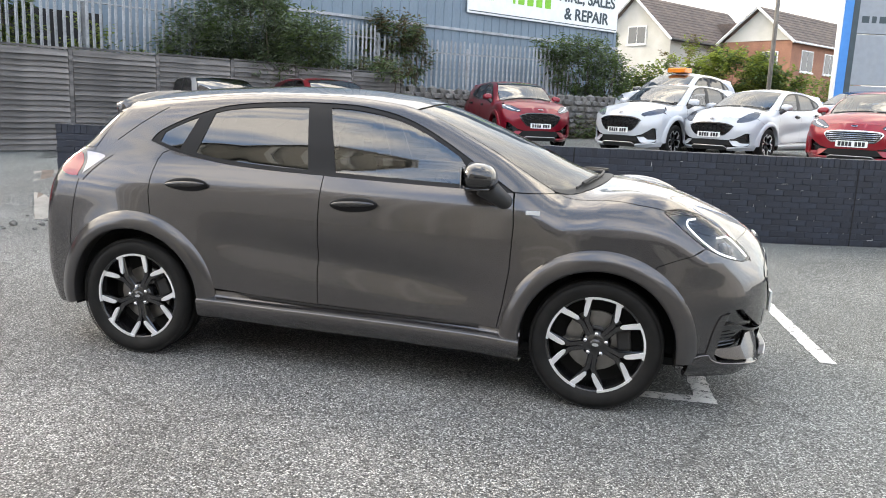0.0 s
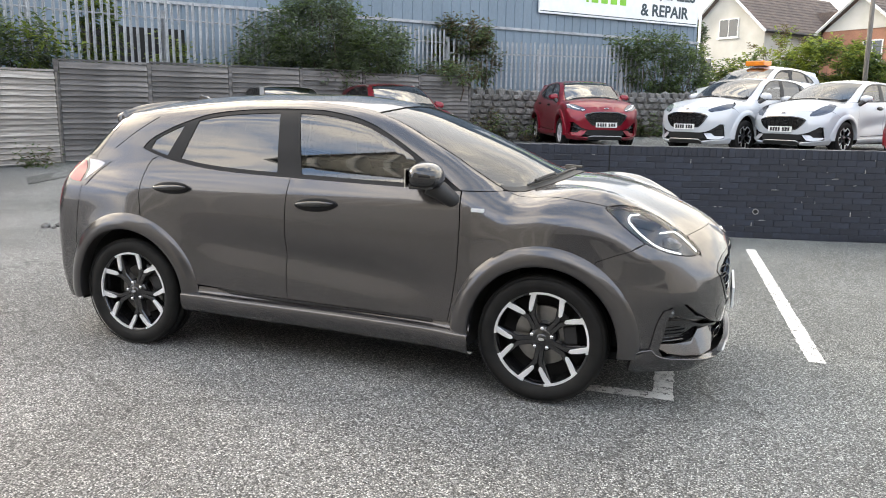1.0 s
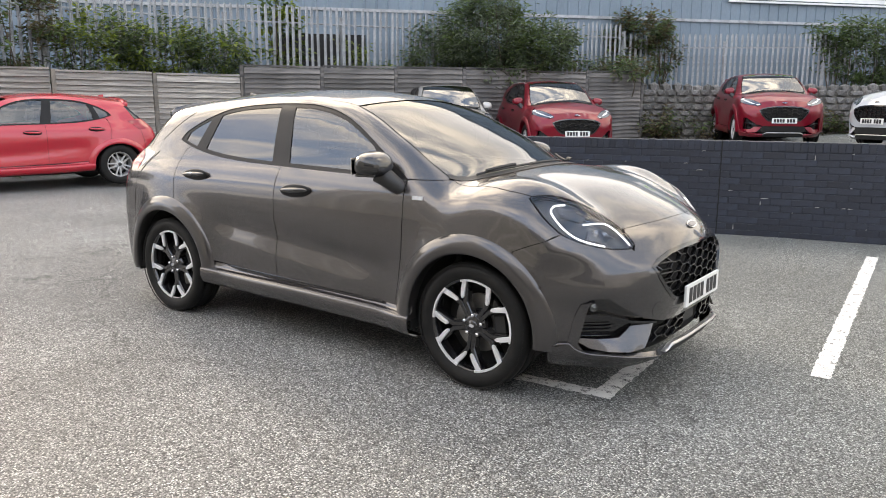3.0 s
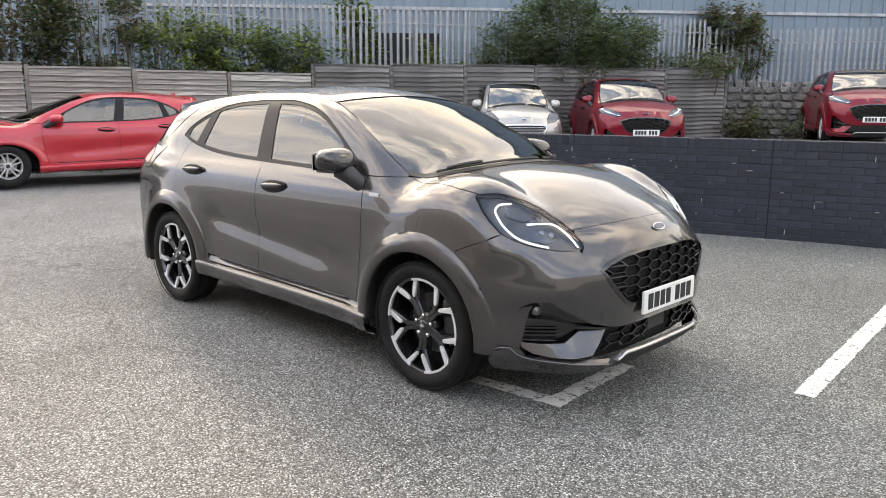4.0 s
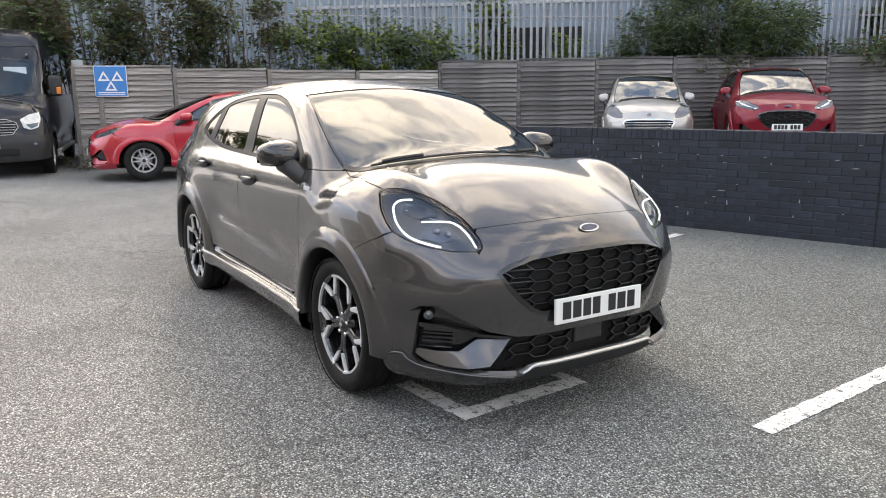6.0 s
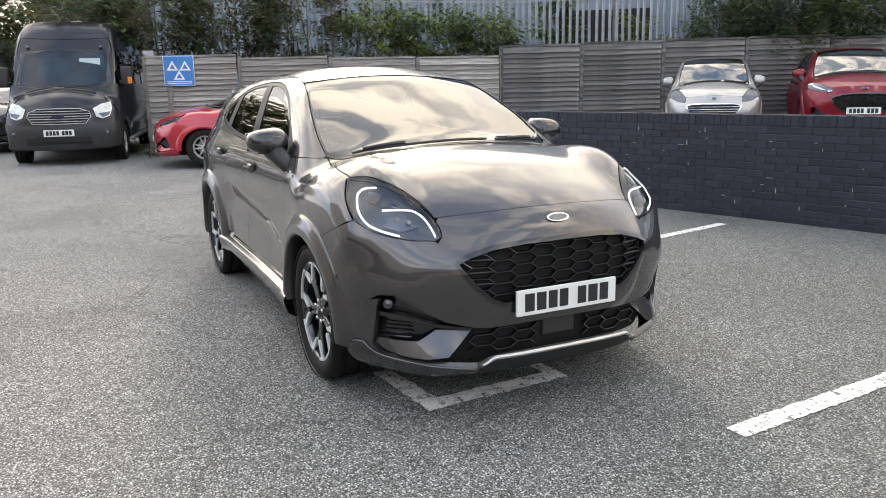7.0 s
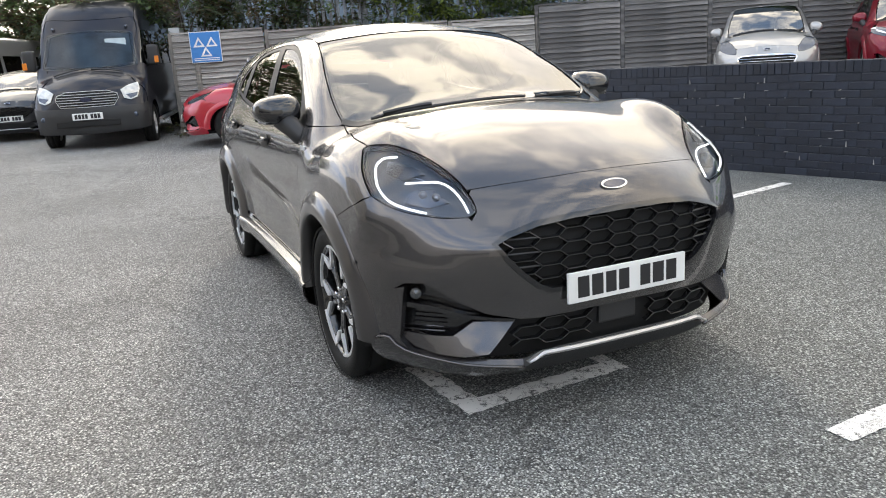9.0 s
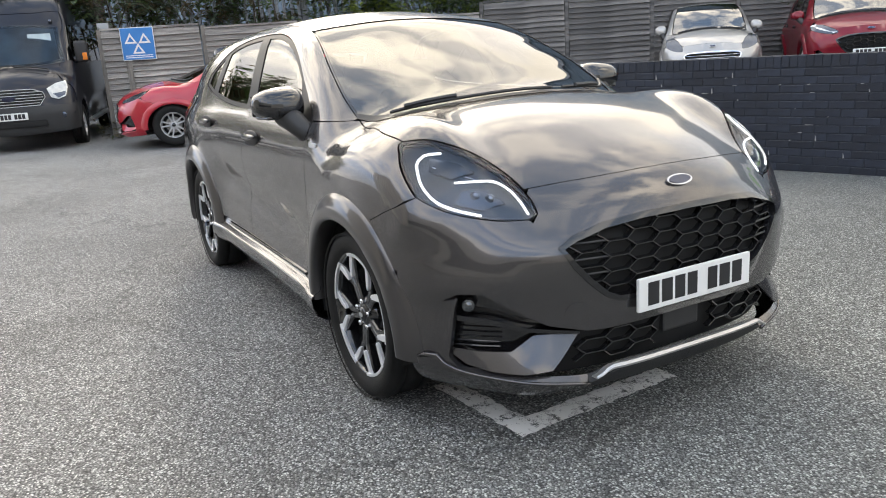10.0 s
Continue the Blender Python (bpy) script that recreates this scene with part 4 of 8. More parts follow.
def panel_skin(shell, outline, way, step, gap, lift, holes, flange):
    """A panel of a car's shell: the part of its surface inside an outline, as seen along a direction. Returns vertices, faces and normals."""
    way = np.array(way, float)
    way /= np.linalg.norm(way)
    ref = np.array([0, 0, 1.0]) if abs(way[2]) < 0.9 else np.array([1.0, 0, 0])
    u = np.cross(way, ref)
    u /= np.linalg.norm(u)
    v = np.cross(u, way)
    flat = lambda p: np.stack([p @ u, p @ v], 1)

    def clean(line, by):
        p = flat(np.asarray(line, float))
        keep = np.linalg.norm(p - np.roll(p, 1, axis=0), axis=1) > 1e-4
        p = p[keep]
        p = resample(np.vstack([p, p[:1]]), step)[:-1]
        return shrunk(p, by) if by else p

    poly = clean(outline, gap)
    rings = [poly] + [clean(h, -gap) for h in holes]
    lo, hi = poly.min(0), poly.max(0)
    gx, gy = np.meshgrid(np.arange(lo[0], hi[0], step), np.arange(lo[1], hi[1], step))
    gx = gx + (np.arange(gx.shape[0]) % 2)[:, None] * step * 0.5
    inner = np.stack([gx.ravel(), gy.ravel()], 1)
    inner = inner[inside(poly, inner)]
    for h in rings[1:]:
        inner = inner[~inside(h, inner)]
    for h in rings:
        if len(inner):
            inner = inner[near_line(h, inner) > 0.55 * step]
    pts, edges, o = [], [], 0
    for r in rings:
        n = len(r)
        pts += [Vector(p) for p in r]
        edges += [(o + i, o + (i + 1) % n) for i in range(n)]
        o += n
    pts += [Vector(p) for p in inner]
    from_cdt = delaunay(pts, edges, [], 0, 1e-6)
    p2 = np.array([tuple(p) for p in from_cdt[0]])
    tris = np.array([tuple(f) for f in from_cdt[2]])
    mid = p2[tris].mean(1)
    ok = inside(poly, mid)
    for h in rings[1:]:
        ok &= ~inside(h, mid)
    tris = tris[ok]
    start = p2[:, :1] * u + p2[:, 1:] * v - way * 3.5
    p3, _ = shell.cast(start, way, far=6.5, steps=170)
    nrm = shell.normal(p3)
    a, b, c = p3[tris[:, 0]], p3[tris[:, 1]], p3[tris[:, 2]]
    wrong = np.einsum("ij,ij->i", np.cross(b - a, c - a), nrm[tris].mean(1)) < 0
    tris[wrong] = tris[wrong][:, ::-1]
    p3 = p3 + nrm * (lift(p3)[:, None] if callable(lift) else lift)
    if callable(lift):
        nrm = np.zeros_like(p3)
        fn = np.cross(p3[tris[:, 1]] - p3[tris[:, 0]], p3[tris[:, 2]] - p3[tris[:, 0]])
        for i in range(3):
            np.add.at(nrm, tris[:, i], fn)
        nrm = nrm / np.maximum(np.linalg.norm(nrm, axis=1, keepdims=True), 1e-12)
    verts, faces, normals = p3, [tuple(t) for t in tris], nrm
    if flange:
        count = {}
        for t in faces:
            for i in range(3):
                e = (t[i], t[(i + 1) % 3])
                count[e] = count.get(e, 0) + 1
        rim = [e for e in count if (e[1], e[0]) not in count]
        extra, en = [], []
        for a, b in rim:
            k = len(verts) + len(extra)
            out = np.cross(p3[b] - p3[a], nrm[a])
            out = out / max(np.linalg.norm(out), 1e-9)
            extra += [p3[b], p3[a], p3[a] - nrm[a] * flange, p3[b] - nrm[b] * flange]
            en += [out] * 4
            faces.append((k, k + 1, k + 2, k + 3))
        if extra:
            verts, normals = np.vstack([verts, extra]), np.vstack([normals, en])
    return verts, faces, normals


def skin_part(name, got, mat, parent, label="", warp=None):
    verts, faces, normals = got
    if warp is not None:
        verts = warp(verts)
    me = bpy.data.meshes.new(name)
    me.from_pydata([tuple(v) for v in verts], [], faces)
    me.polygons.foreach_set("use_smooth", [True] * len(me.polygons))
    me.materials.append(mat)
    if warp is None:
        me.normals_split_custom_set_from_vertices([tuple(n) for n in normals])
    ob = new(name, me)
    ob.parent = parent
    if label:
        ob["label"] = label
    return ob


def densify(line, step=0.03):
    return resample(line, step)


# ---------------------------------------------------------------- outlines of the crossover's panels: (along, up) of its side, (along, out) from above, (out, up) from ahead
BELT = [(-1.245, 1.222), (-1.10, 1.176), (-0.98, 1.15), (-0.744, 1.116), (-0.5, 1.10), (-0.2, 1.09), (0.2, 1.079), (0.6, 1.071), (0.83, 1.066)]
ROOF_ARC = [(-1.245, 1.222), (-1.215, 1.262), (-1.12, 1.322), (-0.961, 1.391), (-0.818, 1.434), (-0.578, 1.461), (-0.304, 1.471), (-0.122, 1.468),
            (0.099, 1.439), (0.229, 1.403), (0.345, 1.354), (0.6, 1.21), (0.72, 1.135), (0.83, 1.068)]
PILLAR = [(0.25, 0.552), (0.45, 0.59), (0.62, 0.63), (0.78, 0.66), (0.9, 0.675), (1.03, 0.68)]
RAIL = [(-1.58, 0.56), (-1.4, 0.60), (-1.133, 0.605), (-0.9, 0.572), (-0.6, 0.545), (-0.3, 0.537), (0.0, 0.545), (0.25, 0.552)]
COWL = [(1.03, 0.68), (1.13, 0.60), (1.22, 0.42), (1.27, 0.2), (1.285, 0.0)]
BONNET_EDGE = [(1.05, 0.688), (1.25, 0.698), (1.40, 0.703), (1.53, 0.718)]
CRESTED_EDGE = [(1.05, 0.680), (1.2, 0.705), (1.32, 0.735), (1.46, 0.760), (1.575, 0.753)]
LAMP = [(1.53, 1.010), (1.60, 1.002), (1.70, 0.973), (1.842, 0.912), (1.947, 0.857), (2.008, 0.81), (2.033, 0.779), (2.002, 0.774), (1.948, 0.784),
        (1.884, 0.808), (1.816, 0.841), (1.76, 0.870), (1.676, 0.922), (1.60, 0.975)]
# the hero's lamp: (along, out, up) of its inner, lower and outer edge
LAMP_INNER = [(1.575, 0.753, 1.023), (1.645, 0.702, 1.027), (1.722, 0.652, 1.010), (1.793, 0.598, 0.978), (1.856, 0.555, 0.936), (1.910, 0.528, 0.895), (1.962, 0.514, 0.856),
              (2.002, 0.509, 0.820), (2.023, 0.513, 0.795)]
LAMP_BELOW = [(2.023, 0.513, 0.795), (2.022, 0.542, 0.778), (1.985, 0.613, 0.779), (1.936, 0.687, 0.791), (1.878, 0.754, 0.811), (1.815, 0.801, 0.840), (1.776, 0.818, 0.858)]
LAMP_OUTER = [(1.776, 0.818, 0.858), (1.728, 0.819, 0.893), (1.672, 0.811, 0.933), (1.606, 0.785, 0.987), (1.570, 0.761, 1.016), (1.575, 0.753, 1.023)]
RUNNING_OUTER = [(1.728, 0.690, 0.988), (1.690, 0.729, 0.984), (1.686, 0.757, 0.966), (1.717, 0.777, 0.932), (1.770, 0.789, 0.889), (1.829, 0.776, 0.848), (1.876, 0.743, 0.825), (1.939, 0.673, 0.801)]
RUNNING_INNER = [(1.837, 0.708, 0.902), (1.870, 0.655, 0.903), (1.892, 0.604, 0.901), (1.913, 0.571, 0.886), (1.943, 0.553, 0.861), (1.980, 0.543, 0.827), (2.009, 0.540, 0.797)]
GRILLE = [(0.0, 0.777), (0.2, 0.772), (0.34, 0.757), (0.45, 0.727), (0.505, 0.695), (0.47, 0.63), (0.42, 0.573), (0.36, 0.52), (0.31, 0.497), (0.0, 0.488)]
LOWER_GRILLE = [(0.0, 0.408), (0.36, 0.410), (0.42, 0.400), (0.455, 0.33), (0.42, 0.302), (0.3, 0.30), (0.0, 0.30)]
TAIL_LAMP = [(-1.63, 0.982), (-1.73, 0.992), (-1.81, 1.035), (-1.78, 1.10), (-1.66, 1.152), (-1.47, 1.132), (-1.55, 1.072)]
FRONT_ARCH, REAR_ARCH = (1.294, 0.336, 0.386, 0.486), (-1.288, 0.340, 0.396, 0.494)


def BLADE_LIFT(p):
    """The blade leans back: its lower edge stands proud, its upper edge is sunk."""
    low = 0.042 - 0.030 * sstep(0.58, 0.80, np.abs(p[:, 1]))
    return low - (low + 0.036) * np.clip((p[:, 2] - 0.275) / 0.115, 0, 1)


def LIP_LIFT(p):
    """The lip stands proud in the middle and dies out towards the corners."""
    return 0.044 - 0.034 * sstep(0.56, 0.80, np.abs(p[:, 1])) - 0.03 * np.clip((0.26 - p[:, 2]) / 0.06, 0, 1)


def arc(c, r, a0, a1, n=18):
    return [(c[0] + r * math.cos(radians(a0 + (a1 - a0) * i / n)), c[1] + r * math.sin(radians(a0 + (a1 - a0) * i / n))) for i in range(n + 1)]


def mirrored(half):
    """A closed outline from its half of positive y, given from the middle of the top to the middle of the bottom."""
    return list(half) + [(-y, z) for y, z in half[::-1] if y > 1e-6]


def wheel(parent_name, radius, rim, width, style, mat_face, detail, label):
    """A wheel about the y axis, its outer face towards -y."""
    hub = thing(parent_name, label, "wheel")
    w = width / 2
    tyre = [(rim - 0.006, -w * 0.80), (rim + 0.012, -w * 0.94), (rim + (radius - rim) * 0.45, -w), (radius - 0.028, -w * 0.97), (radius - 0.008, -w * 0.86),
            (radius, -w * 0.7), (radius, -w * 0.42), (radius - 0.007, -w * 0.40), (radius - 0.007, -w * 0.34), (radius, -w * 0.32), (radius, 0.0)]
    full = tyre + [(r, -t) for r, t in tyre[-2::-1]]
    tyre_ob = part("tyre", lathe(full, 56 if detail else 28), TYRE, hub, smooth=True)
    if detail:
        for k in (0.975, 0.90):
            rr = rim + (radius - rim) * k * 0.9
            part("sidewall_ring", lathe([(rr, -w * 0.985), (rr + 0.002, -w * 1.012), (rr + 0.004, -w * 0.985)], 56), TYRE, tyre_ob, smooth=True)
    barrel = [(rim + 0.002, -w * 0.82), (rim - 0.008, -w * 0.84), (rim - 0.014, -w * 0.78), (rim - 0.02, -w * 0.5), (rim - 0.03, 0.0), (rim - 0.02, w * 0.8), (rim, w * 0.8)]
    rim_ob = part("rim", lathe(barrel, 48 if detail else 24), GLOSS_BLACK if style == "split" else mat_face, hub, smooth=True)
    part("brake_disc", lathe([(0.05, 0.004), (rim * 0.62, 0.004), (rim * 0.62, 0.024), (0.05, 0.024)], 32, closed=True), DISC, hub)
    back = part("wheel_back", lathe([(0.0, 0.05), (rim * 0.98, 0.05)], 24), DARK_INSIDE, hub)
    face = -w * 0.80
    if detail:
        cal = boxed(-0.05, 0.05, -0.03, 0.045, 0.105, 0.175, bevel=0.012, m=Matrix.Rotation(radians(80), 4, "Y"))
        part("brake_caliper", cal, MATT_BLACK, hub)
    part("hub", lathe([(0.0, face + 0.012), (0.035, face + 0.012), (0.062, face + 0.022), (0.075, face + 0.045), (0.08, 0.0)], 30), GLOSS_BLACK if style == "split" else mat_face, rim_ob, smooth=True)
    cap = part("hub_cap", lathe([(0.0, face + 0.004), (0.026, face + 0.005), (0.030, face + 0.012)], 24), GLOSS_BLACK, rim_ob, smooth=True)
    if detail:
        part("cap_badge", prism([(0.016 * math.cos(a), 0.008 * math.sin(a)) for a in np.linspace(0, 2 * math.pi, 18)[:-1]], 0.002, Matrix.Translation((0, face + 0.002, 0))), ALLOY_GREY, cap)
        for k in range(5):
            m = Matrix.Rotation(radians(54 + 72 * k), 4, "Y") @ Matrix.Translation((0.054, face + 0.006, 0))
            v, f = lathe([(0.0, 0.0), (0.0095, 0.001), (0.0105, 0.006), (0.0105, 0.02)], 10)
            part("wheel_nut", ([m @ Vector(p) for p in v], f), CHROME, rim_ob, smooth=True)
    n = 5 if style == "split" else 10

    def bar(p0, p1, w0, w1, y0, y1, depth, crest=0.0):
        """A tapering bar in the wheel's plane from p0 to p1."""
        d = Vector((p1[0] - p0[0], 0, p1[1] - p0[1])).normalized()
        s = Vector((-d.z, 0, d.x))
        a, b = Vector((p0[0], y0, p0[1])), Vector((p1[0], y1, p1[1]))
        dep = Vector((0, depth, 0))
        bev = Vector((0, 0.006, 0))
        vs_ = [a + s * w0 + bev, a + s * w0 * 0.7, a - s * w0 * 0.7, a - s * w0 + bev, a - s * w0 + dep, a + s * w0 + dep,
               b + s * w1 + bev, b + s * w1 * 0.7, b - s * w1 * 0.7, b - s * w1 + bev, b - s * w1 + dep, b + s * w1 + dep]
        return vs_, [(i, (i + 1) % 6, (i + 1) % 6 + 6, i + 6) for i in range(6)] + [(5, 4, 3, 2, 1, 0), (6, 7, 8, 9, 10, 11)]

    def pol(r, a):
        return (r * math.cos(a), r * math.sin(a))

    for k in range(n):
        a = radians(49 + 72 * k) if style == "split" else radians(36 * k + 8)
        if style == "split":
            bars = []
            for sgn in (-1, 1):
                bars.append(bar(pol(0.05, a + sgn * 0.20), pol(0.135, a + sgn * 0.10), 0.014, 0.013, face + 0.018, face + 0.016, 0.05))
                bars.append(bar(pol(0.13, a + sgn * 0.11), pol(rim - 0.008, a + sgn * 0.31), 0.014, 0.019, face + 0.016, face + 0.008, 0.045))
            spoke = part("spoke", joined(*bars), GLOSS_BLACK, rim_ob)
            for sgn in (-1, 1):
                # machined face on the outer half of each arm, with its slanted inner end
                k_ = rim / 0.243
                q = [pol(0.146 * k_, a + sgn * 0.10), pol(0.150 * k_, a + sgn * 0.175), pol(0.180 * k_, a + sgn * 0.275), pol(rim - 0.006, a + sgn * 0.385), pol(rim - 0.006, a + sgn * 0.265),
                     pol(0.19 * k_, a + sgn * 0.155), pol(0.16 * k_, a + sgn * 0.08)]
                if sgn < 0:
                    q = q[::-1]
                part("machined_face", prism(q, 0.014, Matrix.Translation((0, face + 0.001, 0)), bevel=0.0015), mat_face, spoke)
            mid = a + radians(36)
            ring = [pol(rim - 0.004, mid - 0.40 + 0.80 * i / 10) for i in range(11)] + [pol(rim - 0.015, mid + 0.40 - 0.80 * i / 10) for i in range(11)]
            part("machined_lip", prism(ring, 0.012, Matrix.Translation((0, -w * 0.86, 0))), mat_face, rim_ob)
        else:
            part("spoke", bar(pol(0.05, a), pol(rim - 0.008, a + (0.1 if k % 2 else -0.1)), 0.014, 0.011, face + 0.014, face + 0.004, 0.03), mat_face, rim_ob)
    return hub


def hex_mesh(shell, outline, cw, rs, bar_r, lift, skip=None):
    """Grille bars of flattened hexagons that follow the nose inside an outline."""
    poly = np.array(outline)
    segs = set()
    z0, z1 = poly[:, 1].min(), poly[:, 1].max()
    y1 = np.abs(poly[:, 0]).max()
    w = cw * 2 / 3
    rows, cols = int((z1 - z0) / rs) + 3, int(2 * y1 / cw) + 4
    for r in range(-1, rows):
        for c in range(-cols, cols):
            cy, cz = (c + 0.5 * (r % 2)) * cw, z0 + r * rs
            ring = [(cy - w / 4, cz - rs), (cy + w / 4, cz - rs), (cy + w / 2, cz), (cy + w / 4, cz + rs), (cy - w / 4, cz + rs), (cy - w / 2, cz)]
            for i in range(6):
                a, b = ring[i], ring[(i + 1) % 6]
                segs.add(tuple(sorted([(round(a[0], 4), round(a[1], 4)), (round(b[0], 4), round(b[1], 4))])))
    segs = [s for s in sorted(segs)]
    mid = np.array([((a[0] + b[0]) / 2, (a[1] + b[1]) / 2) for a, b in segs])
    ends = np.array([[a, b] for a, b in segs])
    ok = inside(poly, mid) & (inside(poly, ends[:, 0]) | inside(poly, ends[:, 1]))
    if skip is not None:
        ok &= ~skip(mid)
    ends = ends[ok]
    pa, pb = shell.ahead(ends[:, 0]), shell.ahead(ends[:, 1])
    verts, faces = [], []
    for a, b in zip(pa, pb):
        d = (b - a) / max(np.linalg.norm(b - a), 1e-6)
        s = np.cross(d, (1, 0, 0))
        s = s / max(np.linalg.norm(s), 1e-6) * bar_r
        f = np.array([lift, 0, 0])
        back = np.array([lift - 0.022, 0, 0])
        k = len(verts)
        verts += [a + s * 0.5 + f, a - s * 0.5 + f, a - s + back, a + s + back, b + s * 0.5 + f, b - s * 0.5 + f, b - s + back, b + s + back]
        faces += [(k, k + 1, k + 5, k + 4), (k + 1, k + 2, k + 6, k + 5), (k + 3, k, k + 4, k + 7)]
    return [tuple(v) for v in verts], faces


def seat_mesh(width=0.50):
    bm = bmesh.new()
    box(bm, -0.27, 0.25, -width / 2, width / 2, 0.0, 0.16, bevel=0.05)
    box(bm, -0.08, 0.10, -width / 2, width / 2, 0.0, 0.60, bevel=0.06, m=Matrix.Translation((-0.27, 0, 0.12)) @ Matrix.Rotation(radians(-16), 4, "Y"))
    for s in (-1, 1):
        box(bm, -0.05, 0.17, -0.06, 0.06, 0.05, 0.50, bevel=0.035, m=Matrix.Translation((-0.27, s * (width / 2 - 0.03), 0.12)) @ Matrix.Rotation(radians(-16), 4, "Y"))
    return bm


def ford(name, label, paint_mat, spec, at, warp=None, detail=False, group="cars in the car park"):
    """A five-door car built panel by panel on the crossover's shell; warp stretches it into another model."""
    car = thing(name, label, "car", group, at=at)
    S = PUMA if detail else PLAIN
    step = 0.035 if detail else 0.075
    fl = 0.012 if detail else 0.0
    both = (False, True)
    shape = lambda got: ([tuple(v) for v in warp(np.array(got[0]))], got[1]) if warp else got
    low_trim = spec.get("low_trim", paint_mat)

    def add(pname, outline, way, mat, parent=None, lab="", sides=both, **k):
        obs = []
        k.setdefault("step", step), k.setdefault("flange", fl)
        for flip in sides:
            got = skin(S, outline, way, flip_y=flip, **k)
            obs.append(skin_part(pname, got, mat, parent or car, lab, warp))
        return obs

    side = lambda pts: S.side(resample(pts, step))
    above = lambda pts: S.above(resample(pts, step))
    ahead = lambda pts: S.ahead(resample(pts, step))
    SIDE, TOP, DIAG, HALF = (0, -1, 0), (0, 0, -1), (0, -0.75, -0.6), (-0.66, -0.75, 0)
    belt, roof_arc = smooth_line(BELT), smooth_line(ROOF_ARC)
    pillar, rail, cowl, bonnet_edge = smooth_line(PILLAR), smooth_line(RAIL), smooth_line(COWL), smooth_line(CRESTED_EDGE if detail else BONNET_EDGE)
    lamp = smooth_line(spec.get("lamp", LAMP) + spec.get("lamp", LAMP)[:1], 0.02)[:-1]
    cut = lambda p, x: p[p[:, 0] >= x]
    fa, ra = FRONT_ARCH, REAR_ARCH

    # doors: the rear one ends on the wheel arch
    gap_b = [(-0.195, 1.09), (-0.196, 0.83), (-0.2, 0.58), (-0.19, 0.40)]
    gap_z = float(np.interp(-1.115, belt[:, 0], belt[:, 1]))
    rear_gap = [(-1.115, gap_z), (-1.158, gap_z - 0.022), (-1.182, gap_z - 0.058), (-1.195, 1.06), (-1.197, 0.95), (-1.178, 0.83)]
    rd = [(-1.113, gap_z)] + [tuple(p) for p in belt if -1.105 < p[0] < -0.2] + gap_b + [(-0.55, 0.41), (-0.805, 0.43)] + arc(ra, ra[3] - 0.03, 11, 76) + rear_gap[::-1][:-1]
    front_gap = [(0.833, 1.066), (0.848, 0.91), (0.84, 0.68), (0.815, 0.5), (0.79, 0.372)]
    fd = [(-0.195, 1.09)] + [tuple(p) for p in belt if -0.185 < p[0] < 0.82] + front_gap + [(0.4, 0.385), (-0.19, 0.40)] + gap_b[::-1][1:-1]
    doors = add("rear_door", side(rd), SIDE, paint_mat) + add("front_door", side(fd), SIDE, paint_mat)

    # the rear quarter with the roof rail and the windscreen pillar
    quarter_top = np.vstack([above(rail), above(pillar)[1:]])
    seam_rear = [(-1.47, 1.37), (-1.535, 1.27), (-1.60, 1.165), (-1.66, 1.0), (-1.70, 0.8), (-1.72, 0.62)]
    lower = np.vstack([side([(1.03, 1.066), (0.84, 1.068)]), side(roof_arc[::-1]), side([tuple(p) for p in belt if p[0] < -1.125]),
                       side(rear_gap + arc(ra, ra[3] - 0.03, 78, 150)), side(seam_rear[::-1])])
    quarter = add("rear_quarter", np.vstack([quarter_top, lower]), DIAG, paint_mat)
    add("rear_screen_side", np.vstack([side(seam_rear[2::-1]), S.behind(resample([(0.54, 1.37), (0.56, 1.165)], step))]), (0.6, -0.8, 0), PRIVACY_GLASS)
    add("rear_corner", np.vstack([side(seam_rear[:1:-1]), S.behind(resample([(0.56, 1.165), (0.56, 1.0), (0.56, 0.25)], step)), side([(-1.82, 0.25)] + arc(ra, ra[3] - 0.03, 190, 152))]),
        (0.6, -0.8, 0), paint_mat)
    # front wing
    seam = [(1.717, 0.825), (1.64, 0.797), (1.555, 0.762)] if detail else [(1.70, 0.832), (1.62, 0.79), (1.555, 0.762)]
    if detail:
        inner3, below3, outer3 = (smooth_line(e, 0.02) for e in (LAMP_INNER, LAMP_BELOW, LAMP_OUTER))
        lens_out = np.vstack([inner3, below3[1:], outer3[1:-1]])
    else:
        inner3 = side(lamp[[i for i in range(len(lamp) // 2 + 1) if lamp[i, 1] > 0.772]])
        outer3 = side(lamp[[i for i in range(len(lamp)) if i > len(lamp) // 2 and lamp[i, 1] > 0.872]])
        below3 = side([tuple(p) for i, p in enumerate(lamp) if i > len(lamp) // 3 and p[1] < 0.868])
        lens_out = side([tuple(p) for p in lamp])
    wing = np.vstack([side([(0.838, 1.066), (1.03, 1.066)]), above(bonnet_edge), outer3[::-1][1:], side(seam), side(arc(fa, fa[3] - 0.03, 57, 175)), side(front_gap[::-1][:-1])])
    add("front_wing", wing, (0.05, -0.8, -0.6), paint_mat)

    # bonnet, roof, windscreen
    shut = [(0.50, 0.865), (0.37, 0.877), (0.237, 0.886), (0.12, 0.892), (0.0, 0.894)]
    edge3 = np.vstack([above(bonnet_edge), inner3[inner3[:, 2] > 0.862][1:], ahead(shut)])
    half = np.vstack([above(cowl[::-1]), edge3])
    bonnet = add("bonnet", np.vstack([half, (half * (1, -1, 1))[::-1][1:-1]]), TOP, paint_mat, sides=(False,))
    header = smooth_line([(0.25, 0.552), (0.275, 0.32), (0.285, 0.0)])
    half = np.vstack([above(cowl[::-1]), above(pillar[::-1]), above(header)])
